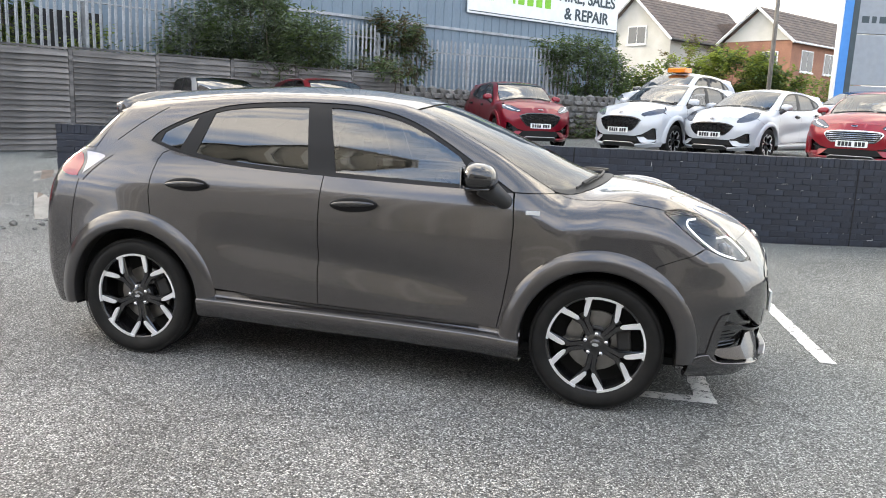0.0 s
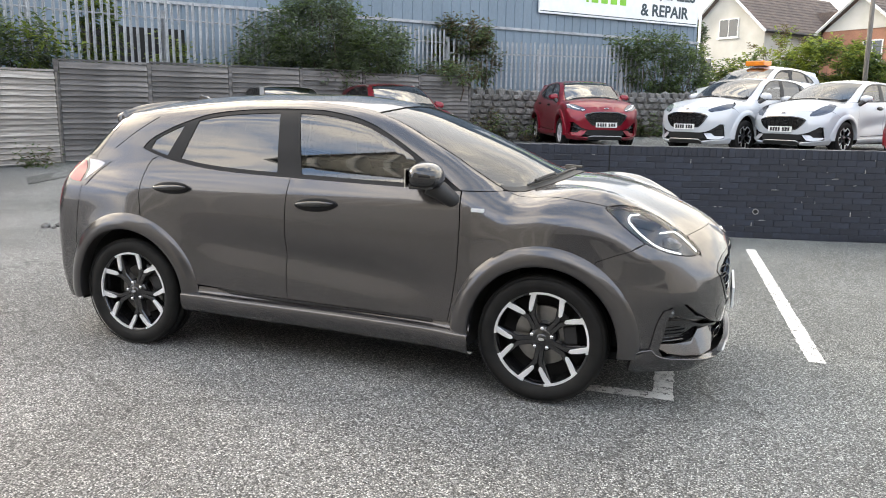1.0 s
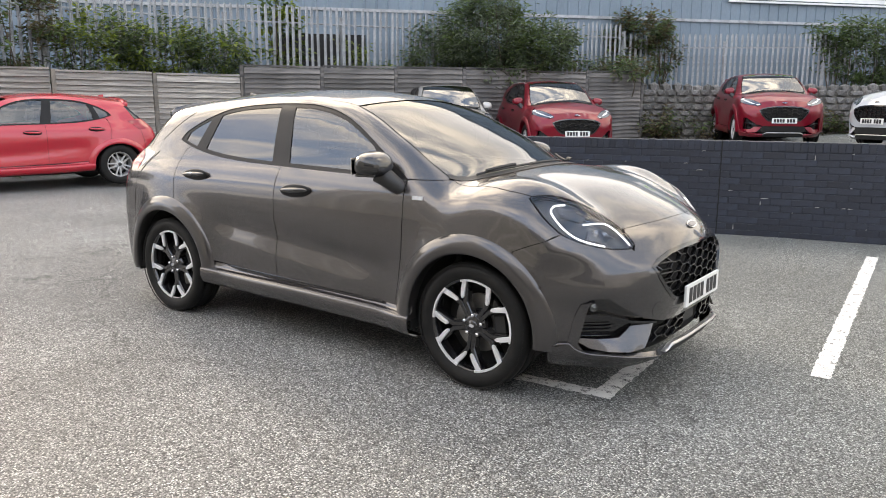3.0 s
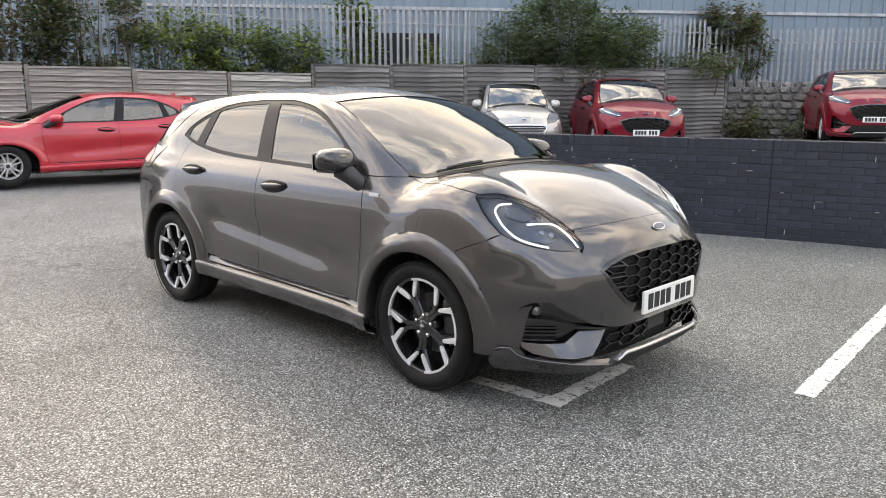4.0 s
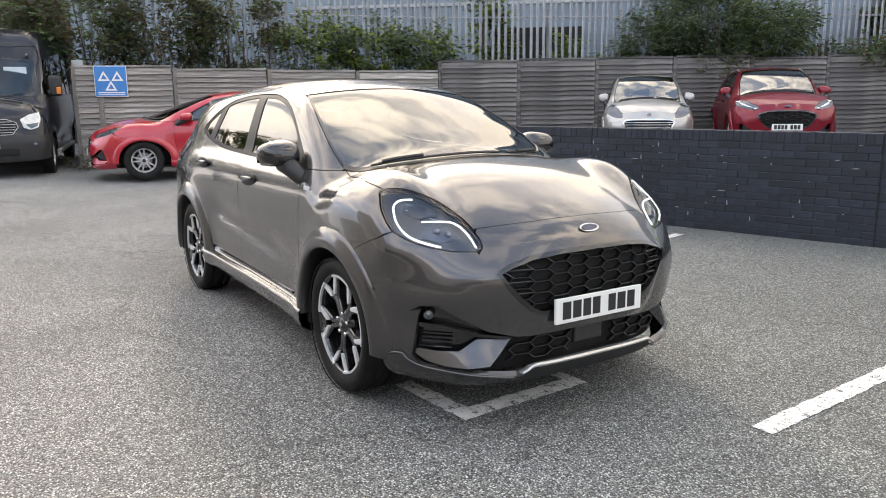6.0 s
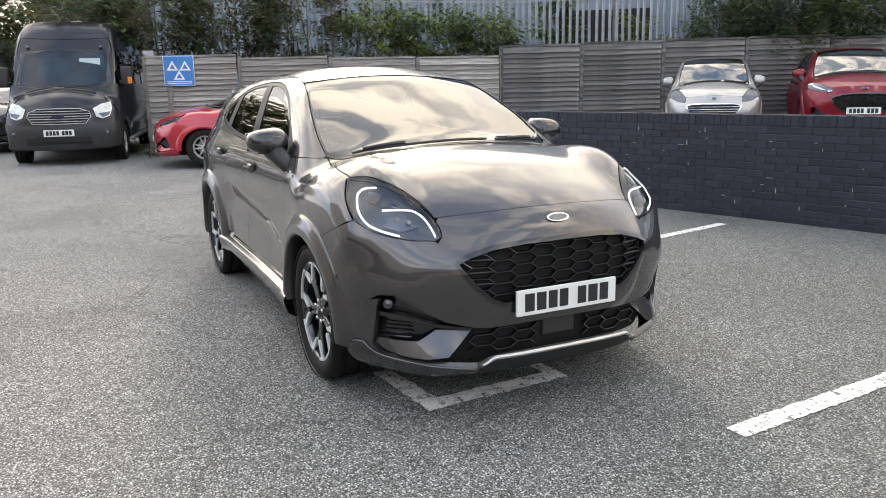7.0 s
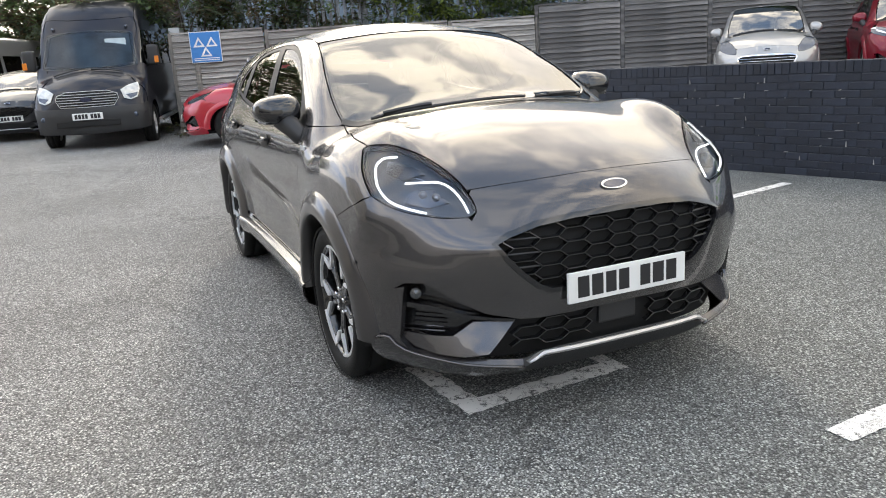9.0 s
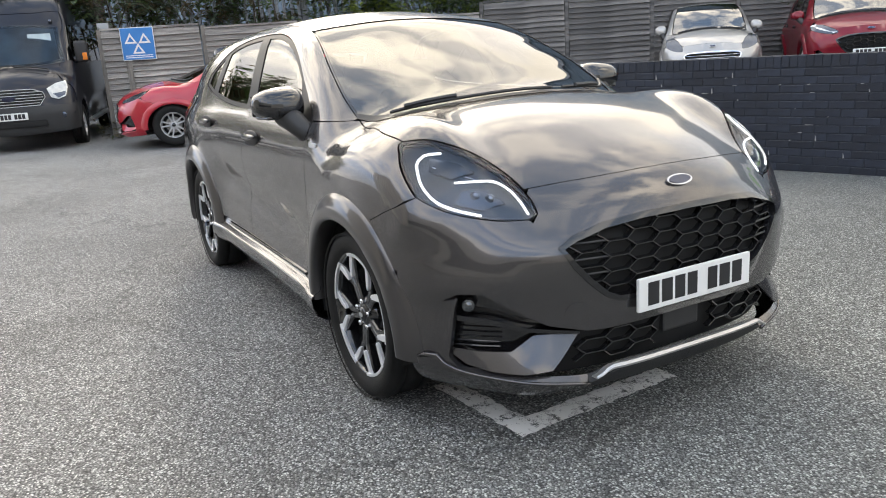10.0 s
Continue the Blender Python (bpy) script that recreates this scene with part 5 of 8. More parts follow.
    add("windscreen", np.vstack([half, (half * (1, -1, 1))[::-1][1:-1]]), (-0.45, 0, -0.9), WINDSCREEN if detail else FAR_SCREEN, sides=(False,), gap=0.012, lift=-0.004)
    scuttle = np.vstack([above(smooth_line([(1.03, 0.685), (1.15, 0.615), (1.245, 0.43), (1.295, 0.2), (1.31, 0.0)])), above(smooth_line([(1.245, 0.0), (1.235, 0.2), (1.185, 0.42), (1.09, 0.60), (1.0, 0.672)]))])
    for flip in both:
        skin_part("scuttle_panel", skin(S, scuttle, TOP, step=step, gap=0.0, lift=0.003, flange=0, flip_y=flip), MATT_BLACK, car, warp=warp)
    if detail:
        add("windscreen_surround", np.vstack([half, (half * (1, -1, 1))[::-1][1:-1]]), (-0.45, 0, -0.9), GLOSS_BLACK, sides=(False,), gap=0.003, lift=-0.007,
        holes=[np.vstack([half, (half * (1, -1, 1))[::-1][1:-1]]) * (0.962, 0.935, 1.0) + (0.028, 0, 0.0)])
    half = np.vstack([above(header[::-1]), above(rail[::-1]), above([(-1.60, 0.3), (-1.62, 0.0)])])
    add("roof", np.vstack([half, (half * (1, -1, 1))[::-1][1:-1]]), TOP, paint_mat, sides=(False,))

    # side glass in its black surround
    dlo = [tuple(p) for p in belt] + [tuple(p) for p in roof_arc[::-1][1:-1]]
    low_z, top_z = pchip(BELT), pchip(ROOF_ARC[1:])

    def pane(x0b, x0t, x1b, x1t, m=0.018):
        lo = [(x, float(low_z(x)) + m) for x in np.linspace(x0b, x1b, 14)]
        hi = [(x, float(top_z(x)) - m) for x in np.linspace(x1t, x0t, 14)]
        return lo + hi

    panes = [("quarter_glass", pane(-1.19, -1.17, -1.062, -0.985, 0.018), PRIVACY_GLASS), ("rear_door_glass", pane(-0.962, -0.893, -0.292, -0.350, 0.022), spec.get("rear_glass", PRIVACY_GLASS)),
             ("front_door_glass", pane(-0.132, -0.218, 0.64, 0.53, 0.022), SIDE_GLASS)]
    add("window_surround", side(dlo), SIDE, WINDOW_TRIM, lift=-0.004, holes=[side(o) for _, o, _ in panes], gap=0.001)
    for nm, o, gm in panes:
        add(nm, side(o), SIDE, gm, lift=-0.008, gap=0.0005, flange=0)

    # front bumper in three pieces
    gr, lg = spec.get("grille", GRILLE), spec.get("lower_grille", LOWER_GRILLE)
    tip3 = inner3[(inner3[:, 2] < 0.855) & (inner3[:, 1] < 0.54)]
    mid_half = np.vstack([ahead(shut[::-1]), tip3, ahead([(0.54, 0.768), (0.54, 0.444), (0.42, 0.413), (0.36, 0.409), (0.0, 0.414)])])
    mid_out = np.vstack([mid_half, (mid_half * (1, -1, 1))[::-1][1:-1]])
    holes = [ahead(mirrored(gr))]
    bumper = add("front_bumper", mid_out, (-1, 0, 0), paint_mat, sides=(False,), holes=holes, gap=0.0)[0]
    corner = np.vstack([ahead([(0.54, 0.444), (0.54, 0.768)]), below3[below3[:, 1] > 0.542], side(seam), side(arc(fa, fa[3] - 0.03, 56, -8)), side([(1.80, 0.315)]), ahead([(0.806, 0.325), (0.808, 0.335), (0.803, 0.449), (0.797, 0.53), (0.772, 0.556), (0.719, 0.560), (0.65, 0.510)])])
    pocket_hole = ahead([(0.795, 0.54), (0.765, 0.556), (0.719, 0.556), (0.65, 0.506), (0.54, 0.444), (0.40, 0.41), (0.44, 0.28), (0.62, 0.25), (0.77, 0.26), (0.803, 0.33), (0.80, 0.44)])
    add("bumper_corner", corner, HALF, paint_mat, gap=0.0, flange=0.03 if detail else 0.0)
    add("fog_pocket", pocket_hole, HALF, GLOSS_BLACK, lift=-0.052, gap=-0.03)
    add("pocket_ledge", ahead([(0.775, 0.474), (0.70, 0.466), (0.60, 0.434), (0.44, 0.410), (0.44, 0.400), (0.60, 0.420), (0.70, 0.448), (0.775, 0.456)]), HALF, GLOSS_BLACK, lift=-0.012, gap=0.0, flange=0.03)
    blade = ahead([(0.780, 0.352), (0.719, 0.347), (0.64, 0.350), (0.581, 0.396), (0.43, 0.398), (0.525, 0.298), (0.60, 0.290), (0.68, 0.293), (0.742, 0.306), (0.776, 0.332)])
    add("bumper_blade", blade, (-0.9, -0.45, 0), paint_mat, lift=BLADE_LIFT, gap=0.0, flange=0.006)
    add("pocket_trim", ahead([(0.797, 0.535), (0.806, 0.44), (0.812, 0.335), (0.795, 0.290), (0.752, 0.268), (0.760, 0.296), (0.780, 0.330), (0.772, 0.44), (0.768, 0.545)]), HALF, paint_mat, lift=0.006, flange=0.03)
    add("lower_lip", ahead([(0.0, 0.285), (0.28, 0.283), (0.36, 0.272), (0.405, 0.245), (0.39, 0.2), (0.0, 0.2)]), (-1, -0.2, 0), MATT_BLACK, lift=LIP_LIFT, gap=0.0, flange=0.03)
    lip_line = [(0.405, 0.246), (0.493, 0.258), (0.637, 0.272), (0.742, 0.281), (0.787, 0.302), (0.806, 0.332)]
    add("lip_skirt", np.vstack([ahead(lip_line), side([(1.80, 0.322), (1.74, 0.305), (1.735, 0.2), (1.80, 0.19)]), ahead([(0.775, 0.19), (0.39, 0.2)])]), (-1, -0.7, 0), low_trim, lift=LIP_LIFT, gap=0.0, flange=0.03)
    for s in (-1, 1):
        edge = smooth_line(lip_line, 0.03)
        out = 0.040 - 0.030 * sstep(0.56, 0.80, edge[:, 0])
        q = np.vstack([S.ahead(edge), S.side([(1.79, 0.330), (1.745, 0.312)])])
        q = q + S.normal(q) * np.concatenate([out, [0.010, 0.006]])[:, None]
        part("lip_edge", shape(tube([(p[0], s * p[1], p[2]) for p in q], [0.0075] + [0.0065] * (len(q) - 2) + [0.003], 6)), paint_mat, car, smooth=True)
    rows_ = []
    for y in np.linspace(-0.405, 0.405, 41):
        end = float(sstep(0.345, 0.405, abs(y)))
        c = S.ahead([(y, 0.28)])[0] + (0.038, 0, 0.001 - 0.028 * end)
        h = 0.0085 - 0.004 * end
        rows_.append([(c[0] - 0.02, y, c[2] + h - 0.006), (c[0] + 0.005, y, c[2] + h), (c[0] + 0.012, y, c[2]), (c[0] + 0.008, y, c[2] - h), (c[0] - 0.02, y, c[2] - h)])
    vs_ = [p for r_ in rows_ for p in r_]
    fs_ = [(i * 5 + k, i * 5 + (k + 1) % 5, (i + 1) * 5 + (k + 1) % 5, (i + 1) * 5 + k) for i in range(40) for k in range(5)] + [(4, 3, 2, 1, 0), (200, 201, 202, 203, 204)]
    part("skid_plate", shape((vs_, fs_)), SATIN_SILVER, car, "satin silver trim strip")
    grille = add("upper_grille", ahead(mirrored(gr)), (-1, 0, 0), DARK_INSIDE, sides=(False,), lift=-0.045, gap=-0.01)[0]
    if detail:
        inner = shrunk(np.array(mirrored(gr)), 0.012)
        part("grille_mesh", hex_mesh(S, inner, 0.20, 0.0245, 0.0038, -0.010, skip=lambda m: np.abs(m[:, 0]) > 0.45 + 0 * m[:, 0]), GLOSS_BLACK, grille)["kind"] = "stuff"
        for s in (-1, 1):
            for z in (0.60, 0.65, 0.70):
                ln = [S.ahead([(s * y, z)])[0] + (-0.015, 0, 0) for y in np.linspace(0.34, 0.49 - abs(z - 0.69) * 0.75, 6)]
                part("grille_bar", tube(ln, 0.004, 4), MATT_BLACK, grille)
        ring = skin(S, S.ahead(mirrored(gr)), (-1, 0, 0), step=0.03, gap=0.001, lift=0.003, flange=0.03, holes=[S.ahead(shrunk(np.array(mirrored(gr)), 0.020))])
        skin_part("grille_surround", ring, GLOSS_BLACK, grille)
        lower_g = add("lower_grille", ahead(mirrored([(0.0, 0.425), (0.42, 0.425), (0.57, 0.41), (0.58, 0.225), (0.0, 0.225)])), (-1, 0, 0), DARK_INSIDE, sides=(False,), lift=-0.045, gap=0.0)[0]
        part("grille_mesh", hex_mesh(S, mirrored(lg), 0.19, 0.025, 0.0040, -0.01, skip=lambda m: np.abs(m[:, 0]) < 0.1), GLOSS_BLACK, lower_g)["kind"] = "stuff"
        rad = S.ahead([(0.0, 0.36)])[0]
        part("radar_panel", boxed(rad[0] - 0.06, rad[0] - 0.030, -0.085, 0.085, 0.325, 0.400, bevel=0.008), MATT_BLACK, lower_g)
    else:
        add("lower_grille", ahead(mirrored(lg)), (-1, 0, 0), DARK_INSIDE, sides=(False,), lift=-0.012, gap=-0.004)
        ring = skin(S, S.ahead(mirrored(gr)), (-1, 0, 0), step=0.06, gap=0.001, lift=0.006, flange=0.02, holes=[S.ahead(shrunk(np.array(mirrored(gr)), 0.022))])
        skin_part("grille_surround", ring, spec.get("grille_rim", GLOSS_BLACK), grille, warp=warp)
        if spec.get("bars"):
            inner = np.array(mirrored(gr))
            for z in np.linspace(inner[:, 1].min() + 0.035, inner[:, 1].max() - 0.03, spec["bars"]):
                ys = [y for y in np.linspace(-0.6, 0.6, 61) if inside(shrunk(inner, 0.02), np.array([(y, z)]))[0]]
                if len(ys) > 2:
                    ln = S.ahead([(y, z) for y in ys[::3] + [ys[-1]]]) + (0.002, 0, 0)
                    part("grille_bar", shape(tube(ln, 0.0055, 4)), spec.get("bar_mat", CHROME), grille)
        else:
            part("grille_mesh", shape(hex_mesh(S, shrunk(np.array(mirrored(gr)), 0.015), 0.2, 0.03, 0.005, -0.006)), spec.get("mesh_mat", GLOSS_BLACK), grille)["kind"] = "stuff"

    add("wing_seam", side([(1.52, 0.77), (1.56, 0.83), (1.68, 0.89), (1.79, 0.86), (1.80, 0.80), (1.66, 0.75)]), (-0.3, -0.9, -0.1), DARK_INSIDE, lift=-0.007, gap=0.0, flange=0)
    # lamps
    way = (-0.6, -0.65, -0.45)
    for i, ob in enumerate(add("headlamp", lens_out, way, LAMP_GLASS if detail else LAMP_INSIDE, gap=0.004, lift=0.0 if detail else -0.001)):
        s = -1 if i else 1
        if detail:
            bowl = skin(S, lens_out, way, step=0.03, gap=0.005, lift=-0.03, flange=-0.03, flip_y=bool(i))
            skin_part("lamp_bowl", bowl, LAMP_DARK, ob)
            black = skin(S, lens_out, way, step=0.03, gap=0.003, lift=-0.005, flange=0.01, flip_y=bool(i), holes=[inset(lens_out, way, 0.013)])
            skin_part("lamp_border", black, GLOSS_BLACK, ob)
            def on_lamp(pts, sink):
                q = np.array(pts)
                q = q - S.normal(q) * sink
                return [(p[0], s * p[1], p[2]) for p in q]
            part("running_light", tube(on_lamp(smooth_line(RUNNING_OUTER, 0.02), 0.006), 0.0046, 6), DRL, ob, "lit white daytime running light")
            part("running_light", tube(on_lamp(smooth_line(RUNNING_INNER, 0.02), 0.006), 0.0042, 6), DRL, ob, "lit white daytime running light")
            module = skin(S, np.array([(1.865, 0.700, 0.882), (1.900, 0.628, 0.886), (1.955, 0.588, 0.842), (1.930, 0.665, 0.822), (1.870, 0.730, 0.842)]), way, step=0.02, gap=0.0, lift=-0.020, flange=0.02, flip_y=bool(i))
            skin_part("lamp_module", module, LAMP_INSIDE, ob)
            for back, out, up in ((1.895, 0.668, 0.866), (1.922, 0.628, 0.855)):
                eye = on_lamp([(back, out, up)], 0.016)[0]
                m = look(Vector(eye), Vector(eye) - Vector((0.6, s * 0.65, 0.3)))
                v, f = lathe([(0.0, 0.004), (0.010, 0.003), (0.015, 0.0), (0.017, -0.006)], 14, "z")
                part("lamp_eye", ([m @ Vector(p) for p in v], f), LAMP_CHROME, ob, smooth=True)
            step_l = skin(S, np.array([(1.700, 0.720, 0.978), (1.780, 0.660, 0.962), (1.840, 0.620, 0.932), (1.810, 0.700, 0.915), (1.735, 0.750, 0.945)]), way, step=0.02, gap=0.0, lift=-0.018, flange=0.02, flip_y=bool(i))
            skin_part("lamp_module", step_l, LAMP_INSIDE, ob)
            for dz in (0.0, 0.02, 0.04):
                part("lamp_rib", tube(on_lamp([(1.735, 0.735, 0.955 - dz), (1.80, 0.69, 0.935 - dz), (1.865, 0.635, 0.912 - dz)], 0.02), 0.003, 5), LAMP_CHROME, ob)
        else:
            inner_l = skin(S, side([tuple(p) for p in shrunk(lamp, 0.03)]), way, step=0.05, gap=0.0, lift=0.002, flange=0, flip_y=bool(i))
            skin_part("lamp_bowl", inner_l, LIGHT_OFF if spec.get("bright_lamp") else LAMP_INSIDE, ob, warp=warp)
    for i, ob in enumerate(add("tail_lamp", side(smooth_line(TAIL_LAMP + TAIL_LAMP[:1], 0.03)[:-1]), (0.35, -0.9, -0.1), TAIL_RED if not detail else TAIL_SMOKE, lift=0.004)):
        if detail:
            red = skin(S, side(smooth_line([(-1.675, 1.000), (-1.73, 1.002), (-1.80, 1.040), (-1.775, 1.095), (-1.69, 1.135), (-1.655, 1.07), (-1.675, 1.000)], 0.02)[:-1]), (0.35, -0.9, -0.1), step=0.02, lift=0.006, flange=0.002, flip_y=bool(i))
            skin_part("red_lens", red, TAIL_RED, ob)
            clear = skin(S, side(smooth_line([(-1.645, 1.012), (-1.635, 1.075), (-1.66, 1.143), (-1.56, 1.134), (-1.515, 1.120), (-1.575, 1.068), (-1.645, 1.012)], 0.02)[:-1]), (0.35, -0.9, -0.1), step=0.02, lift=0.006, flange=0.002, flip_y=bool(i))
            skin_part("clear_lens", clear, TAIL_CLEAR, ob)

    # tail: gate, glass, bumper, spoiler
    gate = S.behind(resample(mirrored([(0.0, 1.02), (0.30, 1.02), (0.575, 1.0), (0.575, 0.25), (0.0, 0.25)]), step))
    add("tailgate", gate, (1, 0, 0), paint_mat, sides=(False,))
    add("rear_screen", S.behind(resample(mirrored([(0.0, 1.36), (0.52, 1.34), (0.57, 1.0), (0.3, 1.025), (0.0, 1.025)]), step)), (0.9, 0, -0.3), PRIVACY_GLASS, sides=(False,))
    ring_pts = []
    for y in [-0.625, -0.617, *np.linspace(-0.60, 0.60, 15), 0.617, 0.625]:
        t = min(abs(y) / 0.60, 1.0)
        back = -1.675 + 0.105 * t ** 2.4
        z = 1.492 - 0.068 * t ** 2
        row = np.array([(-1.50, y, z + 0.022), (back + 0.05, y, z + 0.010), (back + 0.008, y, z - 0.004), (back, y, z - 0.022), (back + 0.012, y, z - 0.05), (-1.56, y, z - 0.088), (-1.48, y, z - 0.06)])
        mid = row.mean(axis=0)
        ring_pts.append(mid + (row - mid) * (1.0 if abs(y) < 0.61 else 0.9 if abs(y) < 0.62 else 0.55))
    vv = [tuple(p) for r in ring_pts for p in r]
    rn = len(ring_pts)
    ff = [(i * 7 + k, i * 7 + (k + 1) % 7, (i + 1) * 7 + (k + 1) % 7, (i + 1) * 7 + k) for i in range(rn - 1) for k in range(7)] + [tuple(range(7))[::-1], tuple((rn - 1) * 7 + k for k in range(7))]
    if detail:
        for s in (-1, 1):
            cut_line = S.side(resample([(-1.19, 1.41), (-1.33, 1.315), (-1.46, 1.215)], 0.03))
            cut_line = cut_line + S.normal(cut_line) * 0.0002
            part("panel_gap", tube([(p[0], s * p[1], p[2]) for p in cut_line], 0.0022, 5), DARK_INSIDE, car)
    part("spoiler", shape((vv, ff)), paint_mat, car, smooth=True)

    # sills, arches, handles
    sill = [(-0.86, 0.372), (-0.3, 0.352), (0.3, 0.345), (0.785, 0.345), (0.87, 0.335), (0.905, 0.31), (0.91, 0.235), (0.2, 0.225), (-0.6, 0.235), (-0.88, 0.25)]
    for s in (-1, 1):
        xs = np.linspace(-0.885, 0.915, 31)
        prof = [(-0.012, 0.05), (-0.004, 0.023), (0.003, 0.0165), (0.007, 0.0148), (0.031, 0.0052), (0.035, 0.003), (0.040, -0.006), (0.037, -0.05), (0.02, -0.09), (-0.02, -0.115), (-0.12, -0.125)]
        top_z_ = pchip([(-0.9, 0.372), (-0.5, 0.356), (0.0, 0.348), (0.5, 0.338), (0.92, 0.325)])
        mid_y = S.side([(x, 0.36) for x in xs])[:, 1]
        vs_ = [(x, s * (yy + a), float(top_z_(x)) + b) for x, yy in zip(xs, mid_y) for a, b in prof]
        n = len(prof)
        fs_ = [(i * n + k, i * n + k + 1, (i + 1) * n + k + 1, (i + 1) * n + k)[::s] for i in range(30) for k in range(n - 1)]
        part("sill", shape((vs_, fs_)), paint_mat, car, smooth=True)
    add("sill_insert", side([(-0.66, 0.412), (-0.2, 0.400), (0.3, 0.388), (0.70, 0.384), (0.70, 0.368), (0.3, 0.375), (-0.2, 0.381), (-0.58, 0.395)]), SIDE, GLOSS_BLACK, lift=0.007)
    arch_mat = spec.get("arch", paint_mat)
    for s in (-1, 1):
        for cc, a0, a1 in ((fa, -6, 184), (ra, -3, 190)):
            ro, ri = cc[3], cc[2]
            prof = [(ro + 0.003, -0.003), (ro - 0.003, 0.006), (ro - 0.016, 0.012), (ro - 0.036, 0.021), ((ro + ri) / 2 - 0.004, 0.026), (ri + 0.016, 0.027), (ri + 0.005, 0.024), (ri, 0.016), (ri + 0.003, -0.06)]
            angs = np.radians(np.linspace(a0, a1, 57 if detail else 27))
            pts = [(cc[0] + r_ * math.cos(a), cc[1] + r_ * math.sin(a)) for a in angs for r_, _ in prof]
            ys = S.side([(x, max(z, 0.24)) for x, z in pts])[:, 1]
            n = len(prof)
            vs_ = [(x, s * (yy + prof[i % n][1]), z) for i, ((x, z), yy) in enumerate(zip(pts, ys))]
            fs_ = [(i * n + k, i * n + k + 1, (i + 1) * n + k + 1, (i + 1) * n + k)[::-s] for i in range(len(angs) - 1) for k in range(n - 1)]
            part("wheel_arch_trim", shape((vs_, fs_)), arch_mat, car, smooth=True)
    for s in (-1, 1):
        for hx, hz in ((-0.972, 0.996), (0.0, 0.952)):
            c = S.side([(hx, hz)])[0]
            m = Matrix.Translation((hx, s * (c[1] + 0.006), hz)) @ Matrix.Rotation(radians(-3), 4, "Y")
            door = doors[(2 if hx > -0.5 else 0) + (1 if s < 0 else 0)]
            cup = bmesh.new()
            bmesh.ops.create_uvsphere(cup, u_segments=20, v_segments=10, radius=1.0, matrix=m @ Matrix.Diagonal((0.134, 0.009, 0.040, 1)))
            grip = bmesh.new()
            bmesh.ops.create_uvsphere(grip, u_segments=20, v_segments=10, radius=1.0, matrix=m @ Matrix.Translation((0.0, s * 0.016, 0.005)) @ Matrix.Diagonal((0.122, 0.014, 0.017, 1)))
            if warp:
                for bmx in (cup, grip):
                    for v in bmx.verts:
                        v.co = Vector(warp(np.array([v.co]))[0])
            part("handle_cup", cup, WINDOW_TRIM, door, smooth=True)
            part("handle_grip", grip, spec.get("handle", GLOSS_BLACK), door, smooth=True)

    # mirrors
    for s in (-1, 1):
        m = Matrix.Translation((0.655, s * 0.900, 1.142)) @ Matrix.Rotation(radians(-s * 8), 4, "Z")
        pod = bmesh.new()
        bmesh.ops.create_uvsphere(pod, u_segments=28, v_segments=18, radius=1.0)
        for v in pod.verts:
            x, y, z = v.co
            x = math.copysign(abs(x) ** 0.78, x)
            z = math.copysign(abs(z) ** 0.74, z)
            y = math.copysign(abs(y) ** 0.72, y)
            x = x * (0.105 if x > 0 else 0.075) * (1.0 - 0.12 * s * y)
            v.co = m @ Vector((x, y * 0.112, z * 0.070 * (1 - 0.16 * s * y) - 0.012 * (x / 0.1) ** 2))
        stalk = [(0.815, s * 0.79, 0.995), (0.795, s * 0.822, 1.015), (0.745, s * 0.85, 1.06), (0.69, s * 0.875, 1.10)]
        sv, sf = tube(stalk, [0.040, 0.042, 0.048, 0.058], 12)
        glass = boxed(-0.004, 0.0, -0.085, 0.085, -0.045, 0.045, bevel=0.0, m=m @ Matrix.Translation((-0.070, 0, -0.006)))
        low = boxed(-0.055, 0.070, -0.078, 0.078, -0.062, -0.046, bevel=0.0075, m=m)
        pieces = [pod, glass, low]
        if warp:
            for bmx in pieces:
                for v in bmx.verts:
                    v.co = Vector(warp(np.array([v.co]))[0])
        mir = part("door_mirror", pod, spec.get("mirror", paint_mat), car, spec.get("mirror_label", ""), smooth=True)
        part("mirror_stalk", shape((sv, sf)), MATT_BLACK, mir, smooth=True)
        part("mirror_glass", glass, CHROME, mir)
        part("mirror_base", low, GLOSS_BLACK, mir)

    if detail:
        for s in (-1, 1):
            c = S.ahead([(0.740, 0.507)])[0]
            m = look(Vector((c[0] - 0.026, s * (c[1] - 0.012), c[2])), Vector((c[0] - 1.0, s * (c[1] - 0.55), c[2])))
            v, f = lathe([(0.0, 0.008), (0.012, 0.006), (0.017, 0.0), (0.02, 0.002), (0.022, -0.01), (0.022, -0.03)], 18, "z")
            part("fog_lamp", ([m @ Vector(p) for p in v], f), FOG_GLASS, car, smooth=True)
            for k in range(4):
                ln = [S.ahead([(y, 0.362 + k * 0.018)])[0] for y in (0.66, 0.71, 0.775)]
                part("pocket_rib", tube([(p[0] - 0.034, s * (p[1] - 0.014), p[2]) for p in ln], 0.003, 4), GLOSS_BLACK, car)
            b0 = S.side([(0.94, 0.976)])[0]
            # white puts the bright reflection of the badge's chrome into its colour
            part("side_badge", boxed(0.905, 0.975, s * b0[1] - 0.003, s * b0[1] + 0.004, 0.966, 0.986, bevel=0.002), LIGHT_OFF, car, "small side badge, white in place of bright chrome")
            c = S.side([(1.70, 0.60)])[0]
            v, f = lathe([(0.0, 0.002), (0.009, 0.002), (0.010, -0.002)], 14)
            part("parking_sensor", ([(c[0] + p[0], s * (c[1] + 0.002 + abs(p[1])), c[2] + p[2]) for p in v], f), paint_mat, car)
